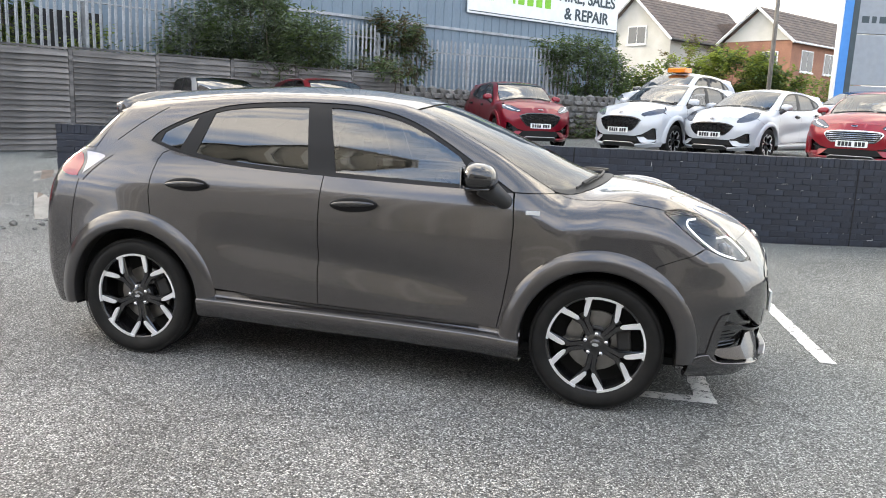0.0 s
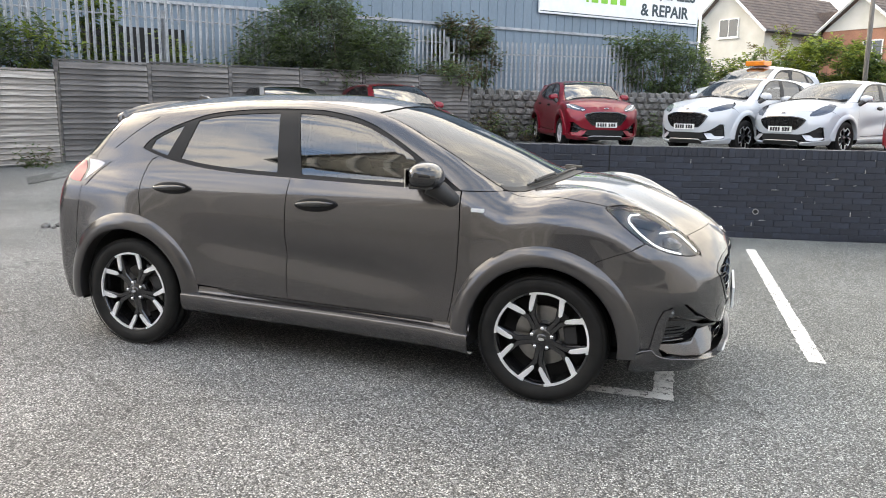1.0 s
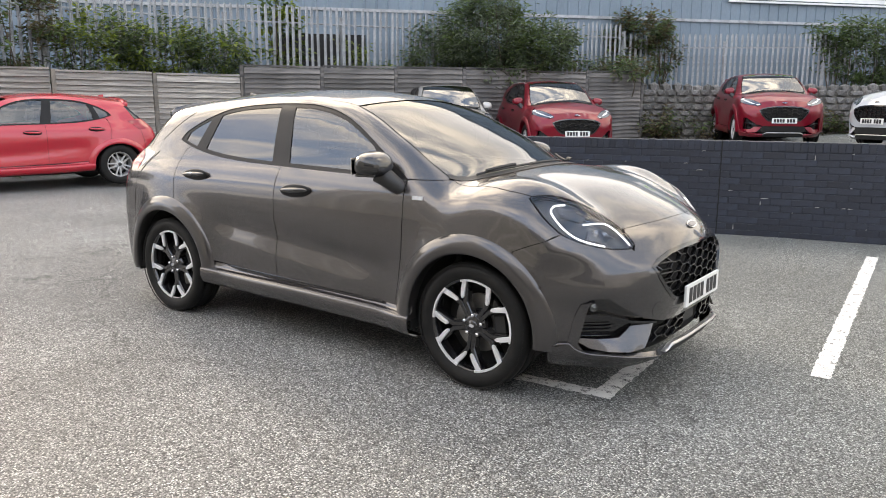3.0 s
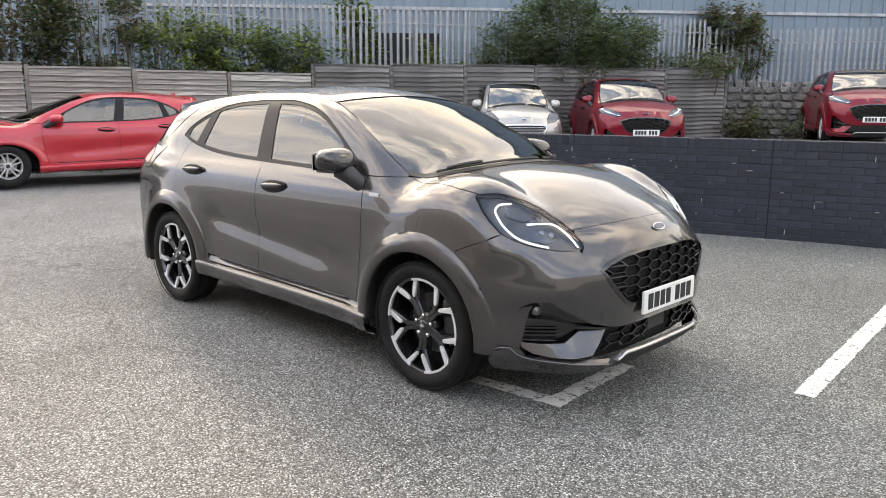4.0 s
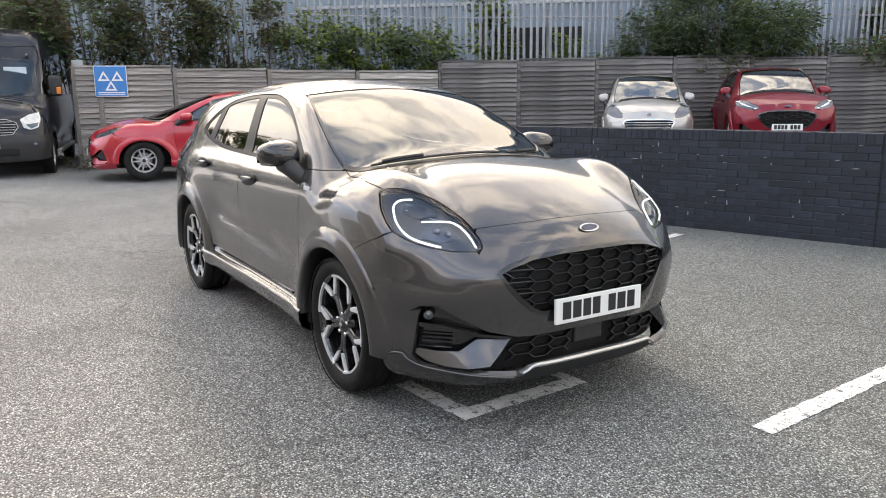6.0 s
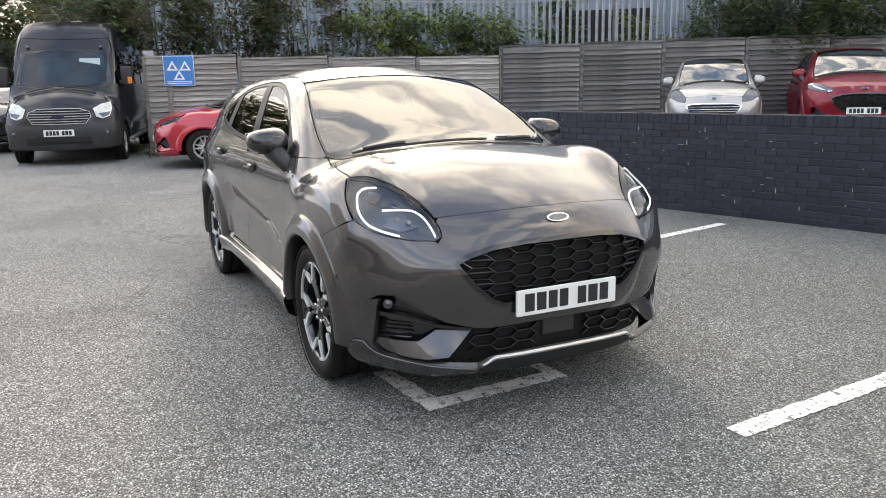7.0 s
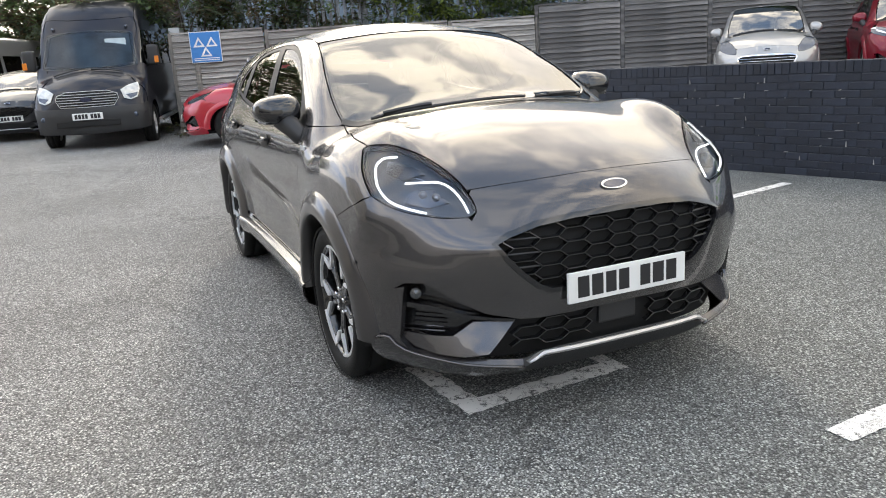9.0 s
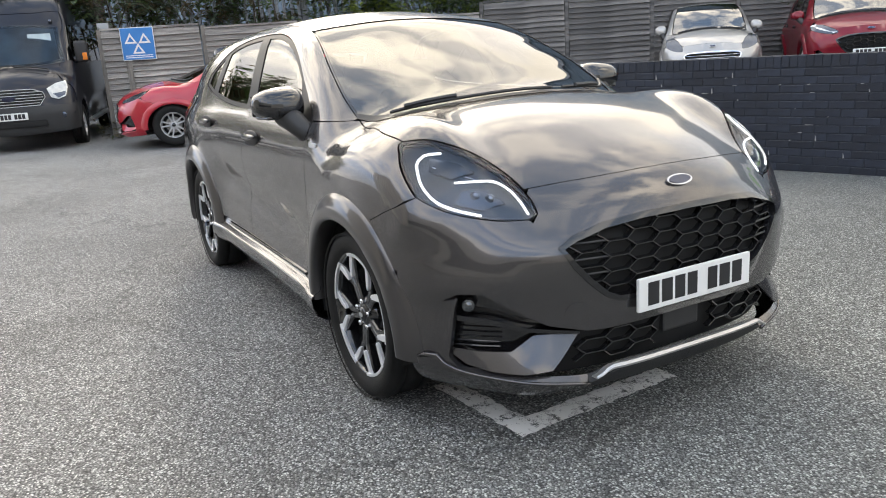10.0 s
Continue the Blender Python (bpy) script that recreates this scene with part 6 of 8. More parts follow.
        cover = skin(S, S.ahead([(-0.455 + 0.040 * math.cos(a), 0.475 + 0.040 * math.sin(a)) for a in np.linspace(0, 6.2832, 25)[:-1]]), (-1, 0, 0), step=0.02, gap=0, lift=0.0015, flange=0.004)
        skin_part("tow_eye_cover", cover, paint_mat, car)

    # inside: floor, bulkhead, dashboard, seats, wheel; and the dark linings of the arches
    part("floor_pan", shape((lambda b: ([tuple(v.co) for v in b.verts], [tuple(v.index for v in f.verts) for f in b.faces]))(indexed(boxed(-1.85, 1.80, -0.62, 0.62, 0.20, 0.24)))), DARK_INSIDE, car)
    lining = []
    for s in (-1, 1):
        for cc in (fa, ra):
            n = 20
            vs_, fs_ = [], []
            for i in range(n + 1):
                a = radians(-12 + 204 * i / n)
                for y in (0.60, 0.868):
                    vs_.append((cc[0] + (cc[2] + 0.012) * math.cos(a), s * y, cc[1] + (cc[2] + 0.012) * math.sin(a)))
            fs_ = [(2 * i, 2 * i + 1, 2 * i + 3, 2 * i + 2) for i in range(n)]
            k = len(vs_)
            vs_.append((cc[0], s * 0.60, cc[1]))
            fs_ += [(2 * i, 2 * i + 2, k) for i in range(n)]
            part("arch_lining", shape((vs_, fs_)), DARK_INSIDE, car)
    for s in (False, True):
        add("inner_side", side([(-1.75, 0.3), (-1.75, 1.0), (-1.2, 1.12), (-0.4, 1.06), (0.8, 1.03), (1.5, 0.97), (1.75, 0.8), (1.8, 0.3)] + arc(fa, 0.40, -5, 185, 16) + arc(ra, 0.40, -5, 185, 16)),
            SIDE, DARK_INSIDE, sides=(s,), lift=-0.03, step=0.09, gap=0, flange=0)
    dash = boxed(0.62, 1.12, -0.66, 0.66, 0.70, 0.99, bevel=0.06)
    bulk = boxed(1.1, 1.14, -0.72, 0.72, 0.25, 1.0)
    parcel = boxed(-1.75, -1.15, -0.66, 0.66, 0.98, 1.0)
    inside_bits = [("dashboard", dash, MATT_BLACK), ("bulkhead", bulk, DARK_INSIDE), ("parcel_shelf", parcel, SEAT_CLOTH)]
    for sx, sy in ((-0.02, 0.36), (-0.02, -0.36), (-0.86, 0.36), (-0.86, -0.36)):
        b = seat_mesh(0.5 if sx > -0.5 else 0.6)
        bmesh.ops.translate(b, vec=(sx, sy, 0.42), verts=b.verts)
        inside_bits.append(("seat", b, SEAT_CLOTH))
        h = boxed(-0.05, 0.06, -0.13, 0.13, 0.0, 0.17, bevel=0.045)
        bmesh.ops.translate(h, vec=(sx - 0.44, sy, 1.12), verts=h.verts)
        inside_bits.append(("headrest", h, SEAT_CLOTH))
    for nm, b, mt in inside_bits:
        if warp:
            for v in b.verts:
                v.co = Vector(warp(np.array([v.co]))[0])
        part(nm, b, mt, car, smooth=nm in ("seat", "headrest"))
    if detail:
        m = Matrix.Translation((0.42, -0.36, 0.93)) @ Matrix.Rotation(radians(66), 4, "Y")
        v, f = lathe([(0.18 + 0.014 * math.cos(a), 0.014 * math.sin(a)) for a in np.linspace(0, 2 * math.pi, 9)[:-1]], 32, "z", closed=True)
        part("steering_wheel", ([m @ Vector(p) for p in v], f), GLOSS_BLACK, car, smooth=True)

    # plate and badge
    px = S.ahead([(0.0, 0.51)])[0][0] + 0.012
    plate = boxed(px, px + 0.014, -0.26, 0.26, 0.452, 0.565, bevel=0.004)
    badge = prism([(0.056 * math.cos(a), 0.022 * math.sin(a)) for a in np.linspace(0, 2 * math.pi, 33)[:-1]], 0.006)
    bx = S.ahead([(0.0, 0.845)])[0]
    nb = S.normal(bx[None])[0]
    bm_m = Matrix.Translation((bx[0] + 0.001, 0, 0.845 + spec.get("badge_drop", 0.0))) @ Matrix.Rotation(math.atan2(nb[2], nb[0]) * -1, 4, "Y") @ Matrix.Rotation(radians(90), 4, "Z")
    for v in badge.verts:
        v.co = bm_m @ Matrix.Diagonal((1, -1, 1, 1)) @ v.co
    inner = prism([(0.048 * math.cos(a), 0.0165 * math.sin(a)) for a in np.linspace(0, 2 * math.pi, 33)[:-1]], 0.0085)
    for v in inner.verts:
        v.co = bm_m @ Matrix.Diagonal((1, -1, 1, 1)) @ v.co
    bars = []
    y = -0.221
    for wbar, gapb in ((0.048, 0.012), (0.048, 0.012), (0.045, 0.012), (0.045, 0.05), (0.045, 0.012), (0.05, 0.012), (0.047, 0.0)):
        bars.append(boxed(px + 0.0142, px + 0.0155, y, y + wbar, 0.47, 0.548))
        y += wbar + gapb
    if warp:
        shift = warp(np.array([[px, 0.0, 0.51]]))[0] - np.array([px, 0.0, 0.51]) + np.array([0.0, 0, spec.get("plate_up", 0.0)])
        for bmx in [plate, *bars]:
            bmesh.ops.translate(bmx, vec=tuple(shift), verts=bmx.verts)
        for bmx in (badge, inner):
            for v in bmx.verts:
                v.co = Vector(warp(np.array([v.co]))[0])
    pl = part("number_plate", plate, PLATE_WHITE, car, "white number plate")
    for b in bars:
        part("plate_bar", b, INK, pl)
    bd = part("badge", badge, CHROME, car, "oval chrome badge")
    part("badge_field", inner, BADGE_BLUE, bd)

    # wipers and aerial
    sweep = [[(1.13, -0.58), (1.18, -0.46), (1.22, -0.32), (1.245, -0.15), (1.25, 0.02), (1.25, 0.14)], [(1.245, 0.2), (1.20, 0.34), (1.12, 0.50), (1.02, 0.61), (0.95, 0.655)]]
    for path in sweep:
        line = S.above(smooth_line(path, 0.06)) + (0, 0, 0.014)
        part("wiper", shape(tube(line, 0.007 if detail else 0.012, 5)), MATT_BLACK, car)
        if detail:
            arm = S.above(smooth_line([(path[0][0] + 0.03, path[0][1] + 0.05), path[2]], 0.06)) + (0, 0, 0.026)
            part("wiper_arm", tube(arm, 0.009, 5), MATT_BLACK, car)
    fin = prism([(-1.40, 0.0), (-1.24, 0.0), (-1.33, 0.045), (-1.385, 0.06)], 0.03, Matrix.Translation((0, -0.015, 1.498)), bevel=0.004)
    if warp:
        for v in fin.verts:
            v.co = Vector(warp(np.array([v.co]))[0])
    part("aerial_fin", fin, paint_mat, car)
    if spec.get("rails"):
        for s in (-1, 1):
            line = [S.above([(x, s * (0.60 if x < -0.2 else 0.585))])[0] + (0, 0, 0.035 if -1.2 < x < 0.0 else 0.0) for x in np.linspace(-1.32, 0.12, 14)]
            part("roof_rail", shape(tube(line, 0.014, 6)), spec["rails"], car)

    # wheels
    r, rim, style, face = spec.get("wheel", (0.336, 0.251, "split", ALLOY))
    first = wheel("wheel", r, rim, 0.215, style, face, detail, spec.get("wheel_label", "black and machined alloy wheel"))
    wx = [warp(np.array([[w, 0.78, 0.336]]))[0] if warp else np.array([w, 0.78, 0.336]) for w in S.wheels]
    poses = []
    for i, p in enumerate(wx):
        for s in (-1, 1):
            yy = s * (abs(p[1]) - 0.0 if warp else 0.772)
            poses.append(Matrix.Translation((p[0], yy, r)) @ (Matrix.Rotation(math.pi, 4, "Z") if s > 0 else Matrix.Identity(4)) @ Matrix.Rotation(radians(15 * i - 13 + (31 if s > 0 else 0)), 4, "Y"))
    for i, m in enumerate(poses):
        w = first if i == 0 else copy_thing(first, m)
        w.matrix_basis = m
        for key in ("category", "label"):
            if key in w:
                del w[key]
        w.parent = car
    return car


def indexed(bm):
    bm.verts.index_update()
    return bm


puma = ford("crossover_car", "dark grey metallic crossover car with lit running lights, parked nose out", GREY_PAINT,
            {"mirror": GLOSS_BLACK, "arch": ARCH_PAINT}, Matrix.Identity(4), detail=True)


# ---------------------------------------------------------------- the other parked cars
def warper(xs, zs, wide):
    fx, fz = pchip(xs), pchip(zs)
    return lambda p: np.stack([fx(p[:, 0]), p[:, 1] * wide, fz(p[:, 2])], 1)


SUV = warper([(-2.05, -2.33), (-1.294, -1.355), (1.294, 1.355), (2.2, 2.27)], [(0, 0), (0.336, 0.355), (0.8, 0.90), (1.09, 1.17), (1.495, 1.63), (1.55, 1.665)], 1.035)
SMALL = warper([(-2.05, -1.96), (-1.294, -1.245), (1.294, 1.245), (2.2, 2.06)], [(0, 0), (0.336, 0.31), (0.8, 0.75), (1.09, 1.02), (1.55, 1.475)], 0.955)
HATCH = warper([(-2.05, -2.14), (-1.294, -1.35), (0.3, 0.22), (1.294, 1.35), (2.2, 2.24)], [(0, 0), (0.336, 0.318), (0.8, 0.72), (1.09, 0.985), (1.55, 1.455)], 1.01)
TALL = warper([(-2.05, -2.25), (-1.294, -1.35), (1.294, 1.35), (2.2, 2.24)], [(0, 0), (0.336, 0.33), (0.8, 0.85), (1.09, 1.12), (1.495, 1.605), (1.55, 1.64)], 1.01)
UPRIGHT = warper([(-2.05, -1.96), (-1.294, -1.245), (0.3, 0.42), (1.1, 1.12), (1.294, 1.245), (2.2, 2.06)], [(0, 0), (0.336, 0.31), (0.8, 0.76), (1.09, 1.06), (1.495, 1.555), (1.55, 1.585)], 0.94)
SLIM_LAMP = [(1.62, 0.965), (1.70, 0.955), (1.80, 0.925), (1.90, 0.885), (1.99, 0.845), (2.035, 0.815), (2.05, 0.79), (2.01, 0.785), (1.94, 0.795), (1.87, 0.818), (1.80, 0.845), (1.74, 0.873), (1.69, 0.905), (1.645, 0.935)]
WIDE_GRILLE = [(0.0, 0.765), (0.25, 0.76), (0.42, 0.745), (0.49, 0.72), (0.505, 0.69), (0.47, 0.62), (0.42, 0.565), (0.37, 0.535), (0.2, 0.525), (0.0, 0.522)]


def parked(front_x, front_y, heading, nose, up=0.0):
    """The pose of a car whose nose stands at a place of the yard."""
    h = radians(heading)
    x, y = front_x - nose * math.cos(h), front_y - nose * math.sin(h)
    return Matrix.Translation((x, y, ground_z(x, y) + up)) @ Matrix.Rotation(h, 4, "Z")


tyre_16 = (0.325, 0.205, "ten", ALLOY_GREY)
tyre_suv = (0.355, 0.235, "ten", ALLOY_GREY)
ford("hatchback_car", "bright red hatchback parked beside the timber fence", RED_PAINT,
     {"lamp": SLIM_LAMP, "wheel": tyre_16, "wheel_label": "grey multi-spoke alloy wheel", "rear_glass": SIDE_GLASS, "handle": RED_PAINT, "mirror": RED_PAINT},
     Matrix.Translation((-9.43, 1.82, ground_z(-9.43, 1.82) + 0.03)) @ Matrix.Rotation(radians(-101.5), 4, "Z"), HATCH)
ford("hatchback_car", "silver hatchback parked nose to the brick wall", SILVER_PAINT,
     {"lamp": LAMP, "wheel": tyre_16, "bars": 5, "grille": WIDE_GRILLE, "grille_rim": CHROME, "rear_glass": SIDE_GLASS, "mirror": SILVER_PAINT, "bar_mat": CHROME},
     parked(-5.50, 8.71, -44, 2.09), UPRIGHT)
ford("crossover_car", "dark red crossover with roof rails in the upper yard", DARK_RED_PAINT,
     {"lamp": SLIM_LAMP, "wheel": tyre_suv, "rails": SATIN_SILVER, "bright_lamp": True, "mirror": DARK_RED_PAINT}, parked(-3.70, 10.28, -46, 2.20, 0.03), TALL)
ford("suv_car", "dark red SUV facing the brick wall from beside the stone wall", DARK_RED_PAINT,
     {"lamp": SLIM_LAMP, "wheel": tyre_suv, "bright_lamp": True, "mirror": DARK_RED_PAINT}, parked(-0.60, 14.1, -64, 2.27), SUV)
ford("suv_car", "white SUV with a black mesh grille in the upper yard", WHITE_PAINT,
     {"lamp": SLIM_LAMP, "wheel": (0.355, 0.24, "split", ALLOY_GREY), "mirror": WHITE_PAINT}, parked(1.22, 13.1, -124, 2.27), SUV)
ford("crossover_car", "white crossover car beside the white SUV", WHITE_PAINT,
     {"wheel": (0.336, 0.229, "split", ALLOY), "mirror": WHITE_PAINT}, parked(3.13, 12.73, -126, 2.19, 0.03), warper([(-2, -2), (2, 2)], [(0, 0), (1, 1)], 1.0))
ford("hatchback_car", "crimson hatchback with a chrome-barred grille", CRIMSON_PAINT,
     {"lamp": SLIM_LAMP, "wheel": tyre_16, "bars": 6, "grille": WIDE_GRILLE, "grille_rim": CHROME, "bright_lamp": True, "mirror": CRIMSON_PAINT}, parked(5.30, 10.35, -116, 2.09), SMALL)
ford("hatchback_car", "blue hatchback behind the white cars", BLUE_PAINT, {"lamp": SLIM_LAMP, "wheel": tyre_16, "mirror": BLUE_PAINT}, parked(6.7, 18.6, -128, 2.2, 0.1), HATCH)
pickup = ford("recovery_truck", "white recovery vehicle with an amber beacon on its roof", WHITE_PAINT, {"lamp": SLIM_LAMP, "wheel": tyre_suv, "mirror": BLACK_PAINT},
              parked(1.6, 17.0, -122, 2.4, 0.12), warper([(-2.05, -2.4), (-1.294, -1.5), (1.294, 1.5), (2.2, 2.4)], [(0, 0), (0.336, 0.36), (0.8, 1.0), (1.09, 1.3), (1.55, 1.86)], 1.06))
bm = boxed(-0.05, 0.35, -0.28, 0.28, 1.86, 2.0, bevel=0.03)
part("beacon", bm, AMBER, pickup, "amber beacon bar")
ford("hatchback_car", "black hatchback parked next to the van", BLACK_PAINT, {"lamp": SLIM_LAMP, "wheel": tyre_16, "mirror": BLACK_PAINT}, parked(-13.9, -3.45, -8, 2.1), SMALL)
ford("hatchback_car", "dark blue hatchback behind the black one", BLUE_PAINT, {"lamp": SLIM_LAMP, "wheel": tyre_16, "mirror": BLUE_PAINT}, parked(-18.3, -1.9, -12, 2.1), SMALL)
ford("suv_car", "dark brown SUV parked behind the van", BLACK_PAINT, {"lamp": SLIM_LAMP, "wheel": tyre_suv, "mirror": BLACK_PAINT}, parked(-15.2, -5.2, -8, 2.27), SUV)

# ---------------------------------------------------------------- vans
VAN = Shell(
    top=[(-3.2, 2.46), (-2.9, 2.54), (-1.0, 2.58), (0.6, 2.585), (0.95, 2.56), (1.2, 2.48), (1.4, 2.35), (1.6, 2.13), (1.9, 1.74), (2.1, 1.48), (2.2, 1.37), (2.4, 1.28), (2.6, 1.18), (2.76, 1.04), (2.86, 0.9)],
    crown=[(-3, 0.06), (0.6, 0.07), (1.5, 0.12), (2.2, 0.2), (2.8, 0.16)],
    width=[(-3.2, 0.96), (-2.0, 1.0), (1.2, 1.0), (2.0, 0.985), (2.9, 0.96)],
    flank=[(0.2, -0.05), (0.4, 0.0), (0.9, 0.02), (1.3, 0.005), (1.5, -0.015), (2.0, -0.06), (2.6, -0.15)],
    nose=[(0.2, 2.8), (0.35, 2.9), (0.6, 2.91), (0.75, 2.88), (0.9, 2.84), (1.05, 2.78), (1.3, 2.6)],
    tail=[(0.2, -3.05), (1.0, -3.05), (2.6, -2.98)], bend=0.24, tail_bend=0.05, wheels=(-1.85, 1.9), scallop=0.02, flare=0.02, low=0.25, k=(0.16, 0.12, 0.12), radius=0.345)


def van(label, paint_mat, at, bumper_mat):
    v = thing("van", label, "van", "parked vans", at=at)
    S, st = VAN, 0.09

    def add(name, outline, way, mat, parent=None, sides=(False, True), **k):
        k.setdefault("step", st), k.setdefault("flange", 0.015)
        return [skin_part(name, skin(S, outline, way, flip_y=f, **k), mat, parent or v) for f in sides]

    side = lambda p: S.side(resample(p, st))
    ahead = lambda p: S.ahead(resample(p, st))
    above = lambda p: S.above(resample(p, st))
    fa, ra = (1.9, 0.345), (-1.85, 0.345)
    base = [(-3.0, 0.42)] + arc(ra, 0.42, 172, 8) + arc(fa, 0.42, 172, 8) + [(2.42, 0.5), (2.42, 1.1), (2.15, 1.32)]
    door = [(0.95, 1.36), (1.9, 1.36), (2.02, 1.42), (1.78, 1.74), (1.6, 1.98), (1.5, 2.0), (0.95, 2.0)]
    back = [[(-2.75, 1.38), (-1.6, 1.38), (-1.6, 2.0), (-2.75, 2.0)], [(-1.5, 1.38), (-0.4, 1.38), (-0.4, 2.0), (-1.5, 2.0)], [(-0.3, 1.38), (0.8, 1.38), (0.8, 2.0), (-0.3, 2.0)]]
    edge = smooth_line([(2.12, 1.33), (1.95, 1.57), (1.75, 1.84), (1.6, 2.02)], 0.08)
    out = np.vstack([side(base), side(edge), above([(1.45, 0.80), (1.2, 0.80), (0.6, 0.80), (-1.0, 0.80), (-2.9, 0.80)])])
    sides_ob = add("body_side", out, (0, -0.95, -0.3), paint_mat, holes=[side(door)] + [side(b) for b in back])
    for o in [door] + back:
        add("side_glass", side(o), (0, -1, 0), PRIVACY_GLASS, lift=-0.012, gap=0.001, flange=0)
    half = above([(-2.9, 0.0), (-2.9, 0.80), (-1.0, 0.80), (0.6, 0.80), (1.2, 0.80), (1.45, 0.80), (1.52, 0.4), (1.54, 0.0)])
    add("roof", np.vstack([half, (half * (1, -1, 1))[::-1][1:-1]]), (0, 0, -1), paint_mat, sides=(False,), step=0.14)
    hw = np.vstack([above([(1.54, 0.0), (1.52, 0.4), (1.45, 0.80)]), side(edge[::-1]), above([(2.2, 0.78), (2.3, 0.4), (2.32, 0.0)])])
    add("windscreen_panel", np.vstack([hw, (hw * (1, -1, 1))[::-1][1:-1]]), (-0.8, 0, -0.6), paint_mat, sides=(False,), lift=-0.004)
    gl = np.vstack([ahead([(0.0, 2.0), (0.4, 1.99), (0.76, 1.95), (0.84, 1.40), (0.45, 1.36), (0.0, 1.35)])])
    add("windscreen", np.vstack([gl, (gl * (1, -1, 1))[::-1][1:-1]]), (-0.9, 0, -0.4), VAN_GLASS, sides=(False,), lift=0.010)
    add("screen_border", np.vstack([gl, (gl * (1, -1, 1))[::-1][1:-1]]), (-0.9, 0, -0.4), GLOSS_BLACK, sides=(False,), lift=0.002, gap=-0.02, flange=0)
    inner = np.vstack([gl, (gl * (1, -1, 1))[::-1][1:-1]])
    inner = (inner - (0, 0, 1.68)) * (1, 0.93, 0.88) + (0, 0, 1.68)
    # sheet right behind the glass, with light through the cab put into its colour
    add("cab_lining", inner, (-0.9, 0, -0.4), CAB_GREY, sides=(False,), lift=0.005, flange=0)
    hb = np.vstack([above([(2.32, 0.0), (2.3, 0.4), (2.2, 0.78)]), side([(2.14, 1.30), (2.42, 1.12)]), ahead([(0.93, 1.0), (0.88, 0.72), (0.0, 0.72)])])
    add("bonnet", np.vstack([hb, (hb * (1, -1, 1))[::-1][1:-1]]), (-0.8, 0, -0.6), paint_mat, sides=(False,), step=0.07)
    add("wing_corner", np.vstack([ahead([(0.35, 1.08), (0.35, 0.45)]), side([(2.28, 0.45), (2.28, 1.22)])]), (-0.66, -0.75, 0), paint_mat, lift=-0.014)
    low = np.vstack([ahead([(0.0, 0.73), (0.90, 0.73)]), side([(2.42, 0.76), (2.42, 0.5)] + [(2.4, 0.34)]), ahead([(0.8, 0.32), (0.0, 0.30)])])
    add("front_bumper", np.vstack([low, (low * (1, -1, 1))[::-1][1:-1]]), (-1, 0, 0), bumper_mat, sides=(False,), lift=0.02, step=0.07)
    gh = [(0.0, 1.0), (0.36, 0.995), (0.52, 0.94), (0.55, 0.86), (0.46, 0.74), (0.0, 0.735)]
    gb = add("grille", ahead(mirrored(gh)), (-1, 0, 0), DARK_INSIDE, sides=(False,), lift=0.008, step=0.06)[0]
    ring = skin(S, ahead(mirrored(gh)), (-1, 0, 0), step=0.06, lift=0.02, flange=0.02, holes=[ahead([tuple(p) for p in shrunk(np.array(mirrored(gh)), 0.013)])])
    skin_part("grille_rim", ring, SATIN_SILVER, gb)
    for z, y in ((0.785, 0.46), (0.828, 0.50), (0.87, 0.52), (0.912, 0.51), (0.955, 0.46)):
        part("grille_bar", tube([p + np.array((0.02, 0, 0)) for p in S.ahead([(t, z) for t in np.linspace(-y, y, 9)])], 0.0065, 6), SATIN_SILVER, gb)
    pb = S.ahead([(0, 0.87)])[0]
    part("badge", prism([(0.10 * math.cos(a), 0.04 * math.sin(a)) for a in np.linspace(0, 6.283, 25)[:-1]], 0.02, Matrix.Translation((pb[0] + 0.045, 0, 0.87)) @ Matrix.Rotation(radians(90), 4, "Z")), BADGE_BLUE, gb)
    hl = [(0.56, 0.99), (0.70, 1.07), (0.86, 1.10), (0.90, 0.98), (0.86, 0.84), (0.74, 0.80), (0.62, 0.84)]
    for ob in add("headlamp", ahead(hl), (-0.9, -0.4, 0), GLOSS_BLACK, lift=0.008, step=0.05):
        pass
    add("lamp_lens", ahead([tuple(p) for p in shrunk(np.array(hl), 0.012)]), (-0.9, -0.4, 0), VAN_LENS, lift=0.014, step=0.05)
    add("lamp_reflector", ahead([(0.66, 0.90), (0.86, 0.93), (0.84, 0.87), (0.74, 0.83)]), (-0.9, -0.4, 0), LAMP_INSIDE, lift=0.018, step=0.05)
    px = S.ahead([(0, 0.58)])[0][0] + 0.03
    pl = part("number_plate", boxed(px, px + 0.015, -0.26, 0.26, 0.54, 0.652, bevel=0.004), PLATE_WHITE, v)
    y = -0.221
    for wbar, gapb in ((0.048, 0.012), (0.048, 0.012), (0.045, 0.012), (0.045, 0.05), (0.045, 0.012), (0.05, 0.012), (0.047, 0.0)):
        part("plate_bar", boxed(px + 0.0152, px + 0.017, y, y + wbar, 0.56, 0.635), INK, pl)
        y += wbar + gapb
    air = part("air_intake", boxed(px - 0.02, px + 0.004, -0.55, 0.55, 0.42, 0.52, bevel=0.02), DARK_INSIDE, v)
